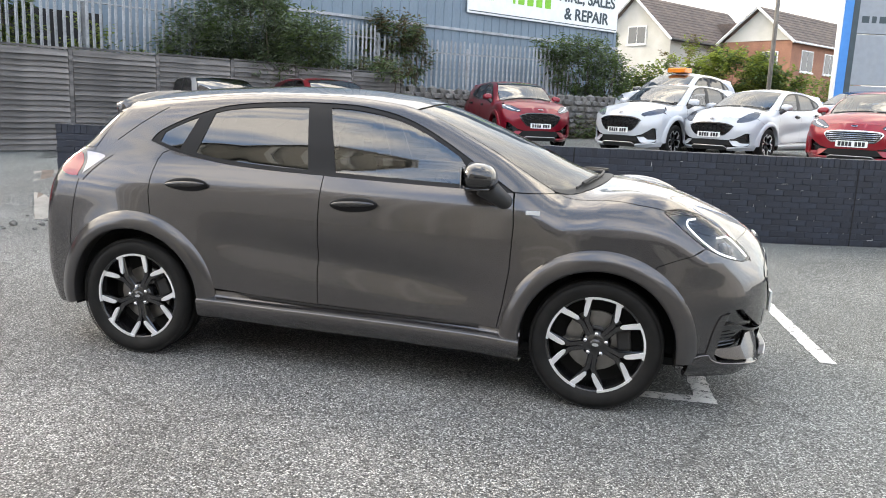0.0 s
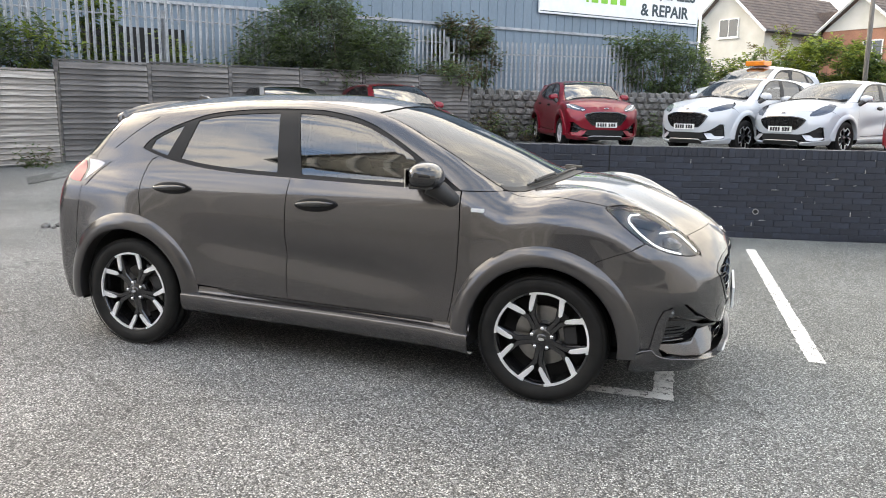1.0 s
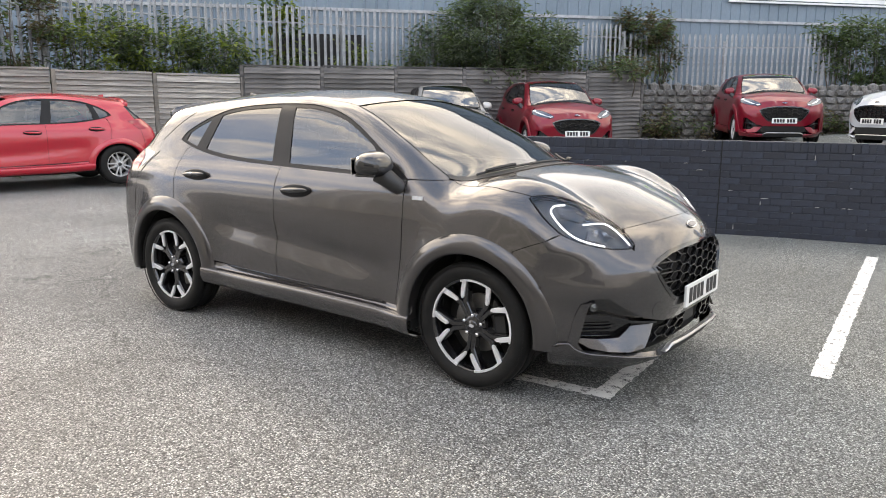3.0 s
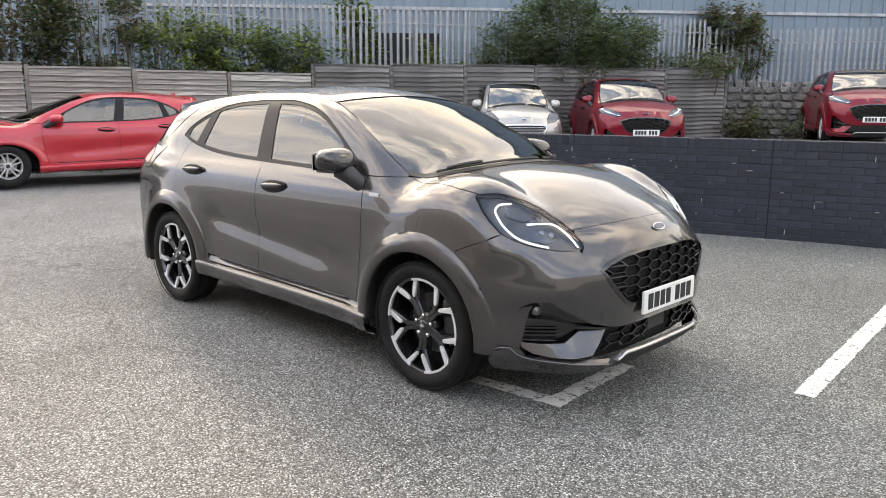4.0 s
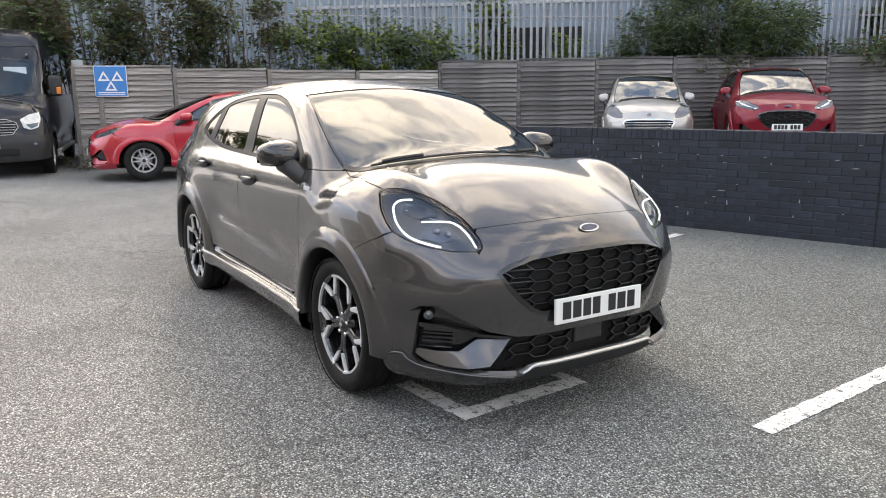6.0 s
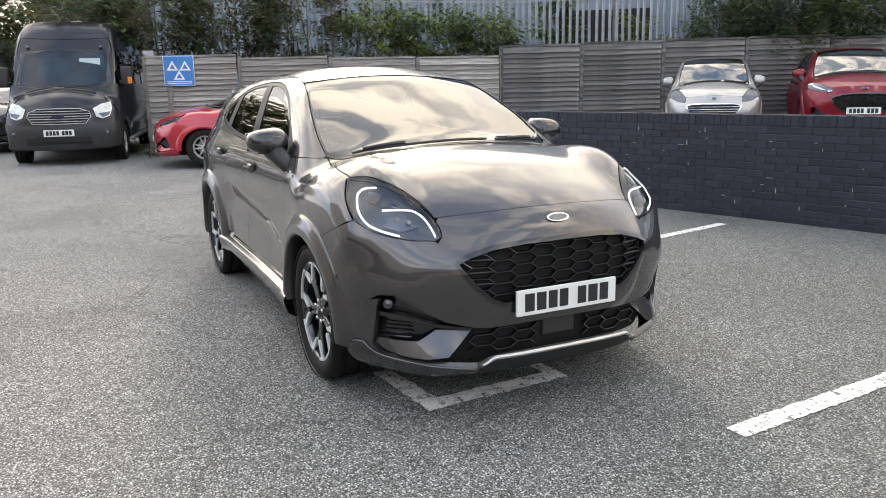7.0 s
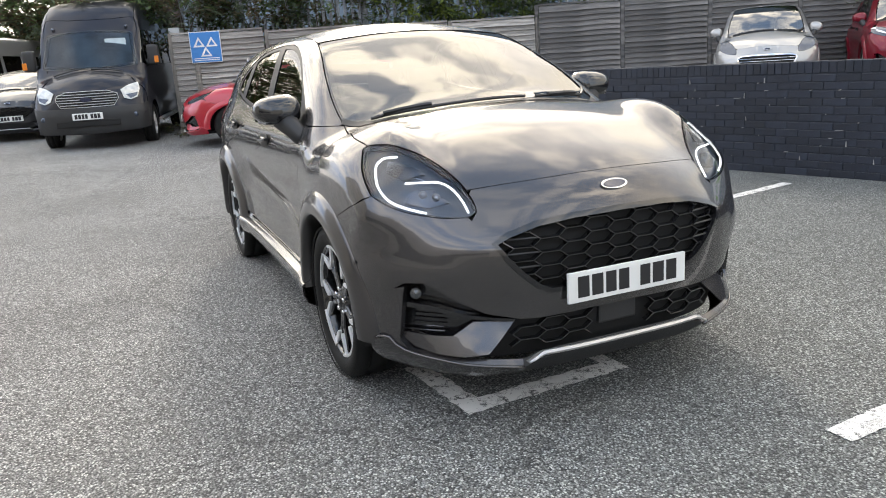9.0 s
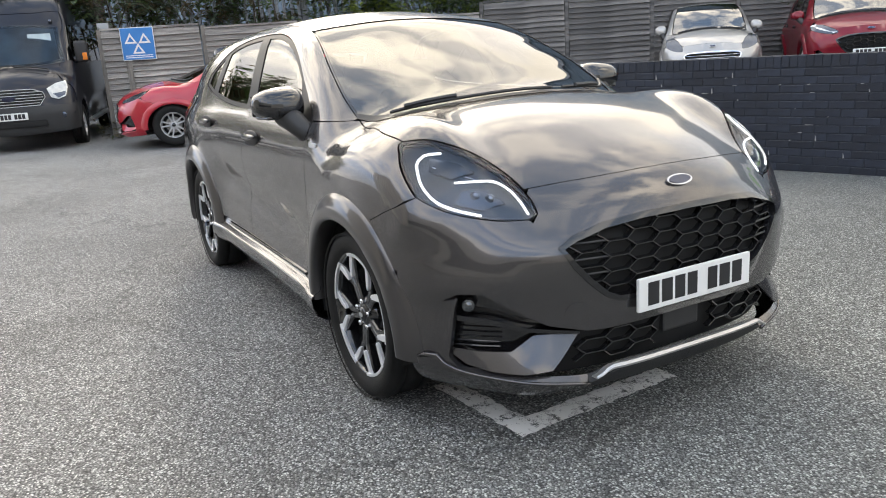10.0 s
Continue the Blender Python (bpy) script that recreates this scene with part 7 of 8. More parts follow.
    for s in (-1, 1):
        fx = S.ahead([(s * 0.8, 0.55)])[0]
        bm = bmesh.new()
        bmesh.ops.create_uvsphere(bm, u_segments=12, v_segments=8, radius=0.045, matrix=Matrix.Translation((fx[0] + 0.02, s * 0.8, 0.57)) @ Matrix.Diagonal((0.4, 1, 1, 1)))
        part("fog_lamp", bm, LAMP_INSIDE, v, smooth=True)
        bm = boxed(1.72, 1.9, s * 1.12 - 0.11, s * 1.12 + 0.11, 1.36, 1.72, bevel=0.05)
        mir = part("door_mirror", bm, MATT_BLACK, v, smooth=True)
        part("indicator", boxed(1.86, 1.915, s * 1.19 - 0.05, s * 1.19 + 0.03, 1.40, 1.52, bevel=0.01), AMBER, mir)
        part("mirror_stalk", tube([(1.85, s * 0.98, 1.42), (1.82, s * 1.06, 1.45)], 0.04, 6), MATT_BLACK, mir)
        rl = S.above([(1.42, s * 0.62)])[0]
        bm = bmesh.new()
        bmesh.ops.create_uvsphere(bm, u_segments=12, v_segments=8, radius=0.035, matrix=Matrix.Translation(tuple(S.ahead([(s * 0.66, 2.06)])[0] + np.array((0.02, 0, 0)))))
        part("marker_lamp", bm, LAMP_INSIDE, v, smooth=True)
    for y0 in (-0.55, 0.15):
        add("bonnet_vent", above([(2.36, y0), (2.36, y0 + 0.42), (2.40, y0 + 0.42), (2.40, y0)]), (0, 0, -1), MATT_BLACK, sides=(False,), lift=0.006, flange=0.0, gap=0.0, step=0.05)
    for y0, y1 in ((-0.62, -0.05), (0.05, 0.6)):
        part("wiper", tube([p + np.array((0.02, 0, 0.02)) for p in S.above([(2.26 - 0.03 * t, y0 + (y1 - y0) * t) for t in np.linspace(0, 1, 6)])], 0.014, 5), MATT_BLACK, v)
    cd = S.ahead([(0.45, 1.78)])[0]
    part("price_card", boxed(cd[0] + 0.006, cd[0] + 0.010, 0.28, 0.66, 1.66, 1.86), STICKER, v)
    part("floor_pan", boxed(-2.95, 2.2, -0.9, 0.9, 0.36, 0.42), DARK_INSIDE, v)
    part("bulkhead", boxed(-2.9, -2.85, -0.9, 0.9, 0.4, 2.3), DARK_INSIDE, v)
    part("rear_doors", boxed(-3.06, -3.0, -0.95, 0.95, 0.42, 2.45, bevel=0.03), paint_mat, v)
    for s in (-1, 1):
        part("step_board", boxed(-1.4, 1.4, s * 1.03 - 0.07, s * 1.03 + 0.05, 0.34, 0.40, bevel=0.01), SATIN_SILVER, v)
        for cc in (fa, ra):
            vs_ = []
            for i in range(17):
                a = radians(-5 + 190 * i / 16)
                vs_ += [(cc[0] + 0.43 * math.cos(a), s * 0.6, cc[1] + 0.43 * math.sin(a)), (cc[0] + 0.43 * math.cos(a), s * 1.0, cc[1] + 0.43 * math.sin(a))]
            part("arch_lining", (vs_ + [(cc[0], s * 0.6, cc[1])], [(2 * i, 2 * i + 1, 2 * i + 3, 2 * i + 2) for i in range(16)] + [(2 * i, 2 * i + 2, 34) for i in range(16)]), DARK_INSIDE, v)
    first = wheel("wheel", 0.345, 0.205, 0.22, "ten", ALLOY_GREY, False, "")
    for i, (wx, s) in enumerate(((1.9, -1), (1.9, 1), (-1.85, -1), (-1.85, 1))):
        m = Matrix.Translation((wx, s * 0.89, 0.345)) @ (Matrix.Rotation(math.pi, 4, "Z") if s > 0 else Matrix.Identity(4))
        w = first if i == 0 else copy_thing(first, m)
        w.matrix_basis = m
        for key in ("category", "label"):
            if key in w:
                del w[key]
        w.parent = v
    return v


def parked_van(x, y, heading, up=0.0):
    h = radians(heading)
    ox, oy = x - 2.92 * math.cos(h), y - 2.92 * math.sin(h)
    return Matrix.Translation((ox, oy, ground_z(ox, oy) + up)) @ Matrix.Rotation(h, 4, "Z")


van("near-black minibus van with a chrome-barred grille and a price card", NAVY_PAINT, parked_van(-10.62, -1.90, -12, -0.03) @ Matrix.Rotation(radians(1.2), 4, "Y") @ Matrix.Diagonal((1, 0.97, 1.05, 1)), MATT_BLACK)
van("white panel van parked behind the dark SUV", SILVER_PAINT, parked_van(-19.3, -5.6, -20), MATT_BLACK)

# ---------------------------------------------------------------- shrubs
def foliage(name, label, category, clumps, leaf, mats, seed, stems=6, droop=0.3, slim=0.42, base_z=None):
    """A shrub or tree: forked stems and a crown of many small folded leaves in loose clumps."""
    rnd = random.Random(seed)
    root = thing(name, label, category)
    c0 = clumps[0][0]
    zb = base_z if base_z is not None else min(c[0][2] - c[1][2] for c in clumps)
    root.matrix_world = Matrix.Translation((c0[0], c0[1], zb))
    stem_pts = []
    for (cx, cy, cz), (rx, ry, rz), n in clumps:
        for _ in range(max(2, stems)):
            tip = Vector((cx + rnd.uniform(-0.8, 0.8) * rx, cy + rnd.uniform(-0.8, 0.8) * ry, cz + rnd.uniform(0.0, 0.9) * rz)) - root.location
            foot = Vector((cx + rnd.uniform(-0.35, 0.35) * rx, cy + rnd.uniform(-0.3, 0.3) * ry, zb - 0.15)) - root.location
            mid = foot.lerp(tip, 0.5) + Vector((rnd.uniform(-0.15, 0.15), rnd.uniform(-0.15, 0.15), 0.1))
            stem_pts.append(tube([foot, mid, tip], [0.022, 0.014, 0.005], 5))
    part("trunk", joined(*stem_pts), BARK, root)
    groups = {m: ([], []) for m in range(len(mats))}
    for (cx, cy, cz), (rx, ry, rz), n in clumps:
        n = int(n * 2.2)
        twigs = []
        for _ in range(max(8, n // 26)):
            d = Vector((rnd.gauss(0, 1), rnd.gauss(0, 1), rnd.gauss(0, 1))).normalized() * rnd.uniform(0.35, 1.0) ** 0.5
            twigs.append((Vector((cx + d.x * rx, cy + d.y * ry, cz + d.z * rz)), Vector((d.x, d.y, d.z * 0.6 + 0.35)).normalized(), rnd.randrange(len(mats))))
        for _ in range(n):
            c, way, mi = rnd.choice(twigs)
            if rnd.random() < 0.25:
                mi = rnd.randrange(len(mats))
            t = rnd.uniform(-0.5, 1.0)
            p = c + way * t * 0.32 + Vector((rnd.gauss(0, 0.075), rnd.gauss(0, 0.075), rnd.gauss(0, 0.075)))
            a = rnd.uniform(0, 2 * math.pi)
            dirn = (way * 0.6 + Vector((math.cos(a), math.sin(a), rnd.uniform(-0.6, 0.5) - droop))).normalized()
            s = dirn.cross(Vector((rnd.uniform(-0.4, 0.4), rnd.uniform(-0.4, 0.4), 1))).normalized()
            L = leaf * rnd.uniform(0.6, 1.25)
            up = s.cross(dirn)
            p = p - root.location
            vs_, fs_ = groups[mi]
            k = len(vs_)
            w = L * slim
            vs_ += [p, p + dirn * L * 0.5 + s * w * 0.5 + up * L * 0.06, p + dirn * L - up * L * 0.08, p + dirn * L * 0.5 - s * w * 0.5 + up * L * 0.06]
            fs_ += [(k, k + 1, k + 2), (k, k + 2, k + 3)]
    for mi, (vs_, fs_) in groups.items():
        if vs_:
            part("crown", (vs_, fs_), mats[mi], root)
    return root


foliage("buddleia_bush", "large grey-green bush hanging over the timber fence", "bush",
        [((-7.75, 12.9, 3.2), (1.15, 1.2, 0.95), 3000), ((-8.75, 12.2, 2.75), (0.75, 0.9, 0.65), 1500), ((-6.6, 14.0, 2.95), (0.8, 0.9, 0.6), 1700), ((-7.2, 12.9, 2.40), (0.8, 0.8, 0.45), 1200), ((-7.4, 12.6, 3.95), (0.6, 0.6, 0.35), 500)],
        0.17, [LEAF_GREY, LEAF_GREY, LEAF], 3, slim=0.3, base_z=1.2)
foliage("climbing_ivy", "leafy climber spilling over the palisade fence", "climber",
        [((-5.6, 17.7, 3.55), (1.0, 0.6, 0.45), 1300), ((-4.9, 17.9, 3.1), (0.35, 0.4, 0.7), 500), ((-6.2, 16.6, 2.45), (1.0, 0.9, 0.3), 900), ((-5.2, 15.9, 2.4), (0.7, 0.8, 0.18), 500)],
        0.15, [LEAF, LEAF_GREY, LEAF_BROWN], 4, slim=0.45, base_z=1.6)
foliage("shrub", "dark green shrub growing through the palisade fence", "bush",
        [((-0.3, 21.6, 3.0), (1.15, 0.9, 0.95), 1800), ((0.7, 22.3, 2.7), (0.7, 0.7, 1.1), 1100), ((-0.9, 21.2, 3.5), (0.7, 0.5, 0.4), 500)], 0.16, [LEAF, LEAF_GREY], 5, base_z=1.2)
foliage("shrub", "overgrown shrubs and dry stems above the fence", "bush",
        [((-13.2, 0.2, 2.9), (0.9, 1.1, 1.1), 1700), ((-13.1, 1.7, 3.2), (0.9, 1.1, 1.4), 2000), ((-12.7, 3.3, 3.0), (0.8, 1.0, 1.2), 1700), ((-13.5, -1.4, 3.1), (0.9, 0.9, 1.0), 1300)],
        0.17, [LEAF_BROWN, LEAF, LEAF_GREY], 6, base_z=1.2)
foliage("shrub", "bright green shrubs along the palisade fence", "bush",
        [((-12.2, 4.9, 2.6), (0.8, 0.8, 0.7), 1200), ((-11.75, 6.2, 2.6), (0.7, 0.8, 0.65), 1300), ((-11.4, 7.5, 2.55), (0.6, 0.6, 0.6), 900)], 0.16, [LEAF, LEAF_BRIGHT, LEAF_GREY], 7, base_z=1.2)
foliage("sapling", "young sapling standing at the palisade fence", "sapling", [((-11.2, 9.2, 2.9), (0.38, 0.38, 0.85), 380), ((-11.2, 9.0, 3.7), (0.25, 0.25, 0.5), 160)], 0.2, [LEAF_BRIGHT, LEAF], 8, base_z=1.3)
foliage("sapling", "yellow-green sapling behind the timber fence", "sapling", [((-10.9, 11.3, 2.65), (0.28, 0.28, 0.5), 260)], 0.15, [LEAF_BRIGHT], 9, base_z=1.4)
foliage("weeds", "low weeds behind the timber fence", "weeds", [((-9.7, 10.8, 2.2), (0.5, 0.7, 0.2), 380), ((-8.9, 12.3, 2.3), (0.5, 0.6, 0.25), 380)], 0.12, [LEAF, LEAF_BRIGHT], 10, base_z=1.6)
foliage("tree", "dense dark green tree behind the parked vans", "tree",
        [((-25.0, -5.0, 4.2), (2.4, 3.0, 2.2), 3600), ((-24.0, -2.2, 4.0), (1.8, 1.8, 1.9), 2200), ((-25, -9.0, 4.3), (2.2, 3.0, 2.3), 3600), ((-26, -6.5, 3.6), (1.6, 4.5, 2.2), 4200)], 0.26, [LEAF, LEAF_GREY, LEAF_BROWN], 11, base_z=0.2)
foliage("hedge", "tall green hedge below the houses", "hedge",
        [((0.6, 31.0, 2.6), (2.0, 1.2, 1.0), 1500), ((3.0, 31.5, 2.8), (1.8, 1.2, 1.1), 1500), ((9.0, 33.0, 2.7), (2.0, 1.2, 0.8), 1200)], 0.24, [LEAF, LEAF_BRIGHT], 12, base_z=0.8)
foliage("tree", "spreading yellow-green tree in front of the brick house", "tree",
        [((6.0, 32.2, 3.5), (1.9, 1.5, 1.1), 2600), ((7.6, 32.6, 3.0), (1.3, 1.2, 0.8), 1200)], 0.26, [LEAF_BRIGHT, LEAF, LEAF_BRIGHT], 13, base_z=0.8)
foliage("tree", "thin autumn tree in front of the white house", "tree", [((4.2, 34.2, 4.1), (1.3, 1.2, 1.1), 450)], 0.24, [LEAF_BROWN, LEAF_BRIGHT], 14, base_z=0.8, stems=12)
foliage("tree", "dark green tree between the warehouse and the white house", "tree", [((-0.5, 44.5, 5.6), (1.0, 1.0, 1.3), 1100), ((-0.7, 44.5, 4.0), (1.1, 1.0, 1.2), 900)], 0.26, [LEAF, LEAF_GREY], 24, base_z=0.6)
foliage("shrub", "yellow-green shrub beside the white column", "bush", [((0.35, 30.2, 3.5), (0.6, 0.6, 0.75), 620), ((0.6, 29.8, 2.6), (0.6, 0.6, 0.6), 500)], 0.2, [LEAF_BRIGHT, LEAF, LEAF_BRIGHT], 25, base_z=0.7)
foliage("grass_bank", "rough weeds at the foot of the stone wall", "weeds",
        [((x, 16.0 + 0.72 * (x + 4.9), 1.0), (0.7, 0.5, 0.25), 420) for x in (-4.4, -3.3, -2.2, -1.1, 0.0, 1.1)], 0.14, [LEAF, LEAF_BROWN], 15, base_z=0.65)
foliage("weeds", "weeds and grass at the foot of the fence", "weeds",
        [((x, y, ground_z(x, y) + 0.06), (0.25, 0.45, 0.1), 160) for x, y in ((-11.3, 1.2), (-10.9, 2.8), (-10.4, 4.6), (-10.0, 6.1), (-11.7, -0.1))], 0.1, [LEAF, LEAF_BROWN], 16, stems=2)

# ---------------------------------------------------------------- signs, houses, poles
mot = thing("test_station_sign", "blue test station sign with white triangles on a timber post", "sign", at=pose(-11.72, 0.40, 0, 0, 0, 76))
part("board", boxed(-0.285, 0.285, -0.02, 0.0, 1.60, 2.17, bevel=0.004), SIGN_BLUE, mot)
part("border", boxed(-0.296, 0.296, -0.016, 0.004, 1.589, 2.181, bevel=0.003), SIGN_WHITE, mot)
for cx, cz in ((-0.122, 1.985), (0.122, 1.985), (0.0, 1.80)):
    for k, (r0, r1) in enumerate(((0.128, 0.066),)):
        o = [(cx + r0 * math.sin(a), cz - 0.03 + r0 * math.cos(a)) for a in (0, 2.0944, 4.18879)]
        i_ = [(cx + r1 * math.sin(a), cz - 0.03 + r1 * math.cos(a)) for a in (0, 2.0944, 4.18879)]
        vs_ = [(x, -0.024, z) for x, z in o + i_]
        part("triangle", (vs_, [(0, 3, 4, 1), (1, 4, 5, 2), (2, 5, 3, 0)]), SIGN_WHITE, mot)
for z in (1.665, 1.632):
    part("lettering_bar", boxed(-0.24, 0.24, -0.0235, -0.0205, z, z + 0.014), SIGN_WHITE, mot)
part("post", boxed(-0.26, -0.16, 0.006, 0.09, ground_z(-11.72, 0.4) - 0.3, 1.9, bevel=0.005), POST_TIMBER, mot)


def house(name, label, at, w, d, eave, ridge, wall_mat, gable_mat, windows, dormer=False, brick=None, gutter_mat=None):
    """A house: gable towards -y, ridge along y."""
    h = thing(name, label, "house", "houses beyond the yard", at=at)
    bm = bmesh.new()
    prof = [(-w / 2, 0), (w / 2, 0), (w / 2, eave), (0, ridge), (-w / 2, eave)]
    a = [bm.verts.new((x, 0, z)) for x, z in prof]
    b = [bm.verts.new((x, d, z)) for x, z in prof]
    bm.faces.new(a), bm.faces.new(b[::-1])
    for i in range(5):
        bm.faces.new((a[i], b[i], b[(i + 1) % 5], a[(i + 1) % 5]))
    bmesh.ops.recalc_face_normals(bm, faces=bm.faces)
    part("wall", bm, wall_mat, h)
    for s in (-1, 1):
        slope = math.atan2(ridge - eave, w / 2)
        L = math.hypot(ridge - eave, w / 2) + 0.35
        roof = []
        rows = int(L / 0.30)
        for r in range(rows):
            t0, t1 = r * L / rows, (r + 1) * L / rows + 0.04
            x0, z0 = s * t0 * math.cos(slope), ridge + 0.12 - t0 * math.sin(slope)
            x1, z1 = s * t1 * math.cos(slope), ridge + 0.12 - t1 * math.sin(slope)
            up = 0.05
            vs_ = [(x0, -0.35, z0), (x1, -0.35, z1 + up), (x1, d + 0.35, z1 + up), (x0, d + 0.35, z0), (x1, -0.35, z1 - 0.03), (x1, d + 0.35, z1 - 0.03)]
            roof.append((vs_, [(0, 1, 2, 3), (1, 4, 5, 2)]))
        slab = part("roof", boxed(min(0, s * w / 2), max(0, s * w / 2), -0.3, d + 0.3, -0.03, 0.0, m=Matrix.Translation((0, 0, ridge)) @ Matrix.Rotation(s * slope, 4, "Y")), ROOF_TILE, h)
        for course in roof:
            part("tile_course", course, ROOF_TILE, slab)
        bar = tube([(0, -0.36, ridge + 0.06), (s * (w / 2 + 0.3), -0.36, eave - 0.12)], 0.09, 4)
        part("bargeboard", bar, UPVC, h)
        part("gutter", tube([(s * (w / 2 + 0.3), -0.3, eave - 0.1), (s * (w / 2 + 0.3), d + 0.3, eave - 0.1)], 0.06 if gutter_mat is None else 0.11, 6), gutter_mat or UPVC, h)
    for face, u, z, ww, hh in windows:
        if face == "gable":
            m = Matrix.Translation((u, 0, z))
        else:
            m = Matrix.Translation((w / 2, u, z)) @ Matrix.Rotation(radians(90), 4, "Z") if face == "right" else Matrix.Translation((-w / 2, u, z)) @ Matrix.Rotation(radians(-90), 4, "Z")
        win = part("window", boxed(-ww / 2, ww / 2, -0.04, 0.02, -hh / 2, hh / 2, m=m), UPVC, h)
        part("pane", boxed(-ww / 2 + 0.07, -0.03, -0.05, -0.02, -hh / 2 + 0.07, hh / 2 - 0.07, m=m), HOUSE_GLASS, win)
        part("pane", boxed(0.03, ww / 2 - 0.07, -0.05, -0.02, -hh / 2 + 0.07, hh / 2 - 0.07, m=m), HOUSE_GLASS, win)
        part("sill", boxed(-ww / 2 - 0.06, ww / 2 + 0.06, -0.12, 0.0, -hh / 2 - 0.08, -hh / 2, m=m), UPVC, win)
    if gable_mat:
        part("gable_panel", prism([(-w / 2 + 0.1, eave + 0.05), (w / 2 - 0.1, eave + 0.05), (0, ridge - 0.15)], 0.04, Matrix.Translation((0, -0.05, 0))), gable_mat, h)
    if brick:
        part("brick_face", boxed(w / 2 - 0.02, w / 2 + 0.03, 0.3, d - 0.1, 0, eave), brick, h)
    if dormer:
        part("dormer", boxed(w / 4 - 0.2, w / 2 + 0.1, d - 3.2, d - 1.2, eave + 0.3, eave + 1.7), ROOF_TILE, h)
        part("dormer_window", boxed(w / 2 + 0.1, w / 2 + 0.14, d - 3.0, d - 1.4, eave + 0.5, eave + 1.5), UPVC, h)
    return h


house("house", "white rendered house with a brown tiled roof", pose(1.5, 50.2, 0.6, 0, 0, -38), 6.0, 10.8, 6.1, 8.9, RENDER_WHITE, None,
      [("gable", 0.3, 6.4, 1.5, 1.2), ("gable", -1.4, 3.9, 1.2, 1.4), ("right", 2.5, 4.0, 1.4, 1.2), ("right", 6.5, 4.0, 1.4, 1.2)], dormer=True, gutter_mat=MATT_BLACK)
house("house", "orange brick house with a white gable and a brown tiled roof", pose(9.0, 47.6, 0.6, 0, 0, -38), 4.6, 10.0, 5.9, 7.9, ORANGE_BRICK, RENDER_WHITE,
      [("gable", 0.9, 4.7, 1.2, 1.2), ("right", 2.0, 4.8, 1.5, 1.3), ("right", 5.0, 4.8, 1.5, 1.3)])
pole = tagged(mesh_object("utility_pole", tube([(6.86, 28.6, 0.4), (6.84, 28.6, 5), (6.8, 28.6, 9.5)], [0.095, 0.085, 0.075], 10), POST_TIMBER, smooth=True), "tall weathered wooden utility pole", "pole")
totem = thing("dealer_totem", "tall grey dealer totem sign with a blue edge", "sign", at=pose(8.25, 24.6, 0, 0, 0, 10))
for z0, z1 in ((0.6, 2.9), (2.93, 4.6), (4.63, 6.4), (6.43, 7.6)):
    part("panel", boxed(0.5, 2.5, -0.12, 0.12, z0, z1, bevel=0.01), TOTEM_GREY, totem)
part("blue_edge", boxed(0.0, 0.30, -0.16, 0.16, 0.4, 7.8, bevel=0.03), SIGN_BLUE, totem)
part("white_edge", boxed(-0.05, 0.0, -0.14, 0.14, 0.4, 7.8), SIGN_WHITE, totem)
part("chrome_edge", boxed(0.30, 0.50, -0.15, 0.15, 0.4, 7.8, bevel=0.02), SIGN_DARK, totem)
for x0, x1 in ((0.62, 0.86), (0.95, 1.1), (1.2, 1.95)):
    part("lettering_bar", boxed(x0, x1, -0.126, -0.121, 4.98, 5.2), SIGN_DARK, totem)
# the showroom behind the camera, which shows only in the paint and glass
column = tagged(mesh_object("lighting_column", tube([(0.42, 38.5, 0.4), (0.40, 38.5, 5), (0.36, 38.5, 10.5)], [0.085, 0.07, 0.055], 10), UPVC, smooth=True), "slim white painted steel lighting column", "pole")
showroom = thing("showroom", "long grey showroom with glass bays across the forecourt", "building", at=pose(20.0, -13.0, 0, 0, 0, 190))
part("wall", boxed(-4, 22, -6, 0, 0, 1.2), RENDER_GREY, showroom)
part("wall", boxed(-4, 22, -6, 0, 2.8, 5.6), RENDER_GREY, showroom)
part("wall", boxed(-4, 22, -6, -0.4, 1.2, 2.8), HOUSE_GLASS, showroom)
for k in range(14):
    part("mullion", boxed(-4 + k * 2.0 - 0.06, -4 + k * 2.0 + 0.06, -0.45, -0.1, 1.2, 2.8), RENDER_GREY, showroom)

hall = thing("service_hall", "pale ribbed service hall with a gable end facing the car park", "building", at=pose(-4.6, -9.2, 0, 0, 0, 180))
part("wall", prism([(-4.4, 0.0), (4.4, 0.0), (4.4, 5.6), (0.0, 8.7), (-4.4, 5.6)], 9.0), RENDER_WHITE, hall)
for k in range(13):
    x = -4.2 + k * 0.7
    part("cladding_rib", boxed(x - 0.07, x + 0.07, -0.06, 0.0, 0.0, 8.5 - 0.70 * abs(x)), UPVC, hall)
for s in (-1, 1):
    part("roof", prism([(s * 4.6, 5.46), (s * 4.6, 5.54), (0.0, 8.80), (0.0, 8.71)][::s], 9.2, Matrix.Translation((0, -0.12, 0))), GALV, hall)
part("door", boxed(-1.9, 1.9, -0.08, 0.0, 0.0, 4.2), RENDER_GREY, hall)

# plain wall added out of view; it hides bright horizon from the car's paint
wing = thing("workshop", "plain grey wall added out of view for the car paint to mirror", "building", at=pose(17.5, -14.0, 0, 0, 0, 96))
part("wall", boxed(0, 17, 0, -4, 0, 5.0), RENDER_GREY, wing)

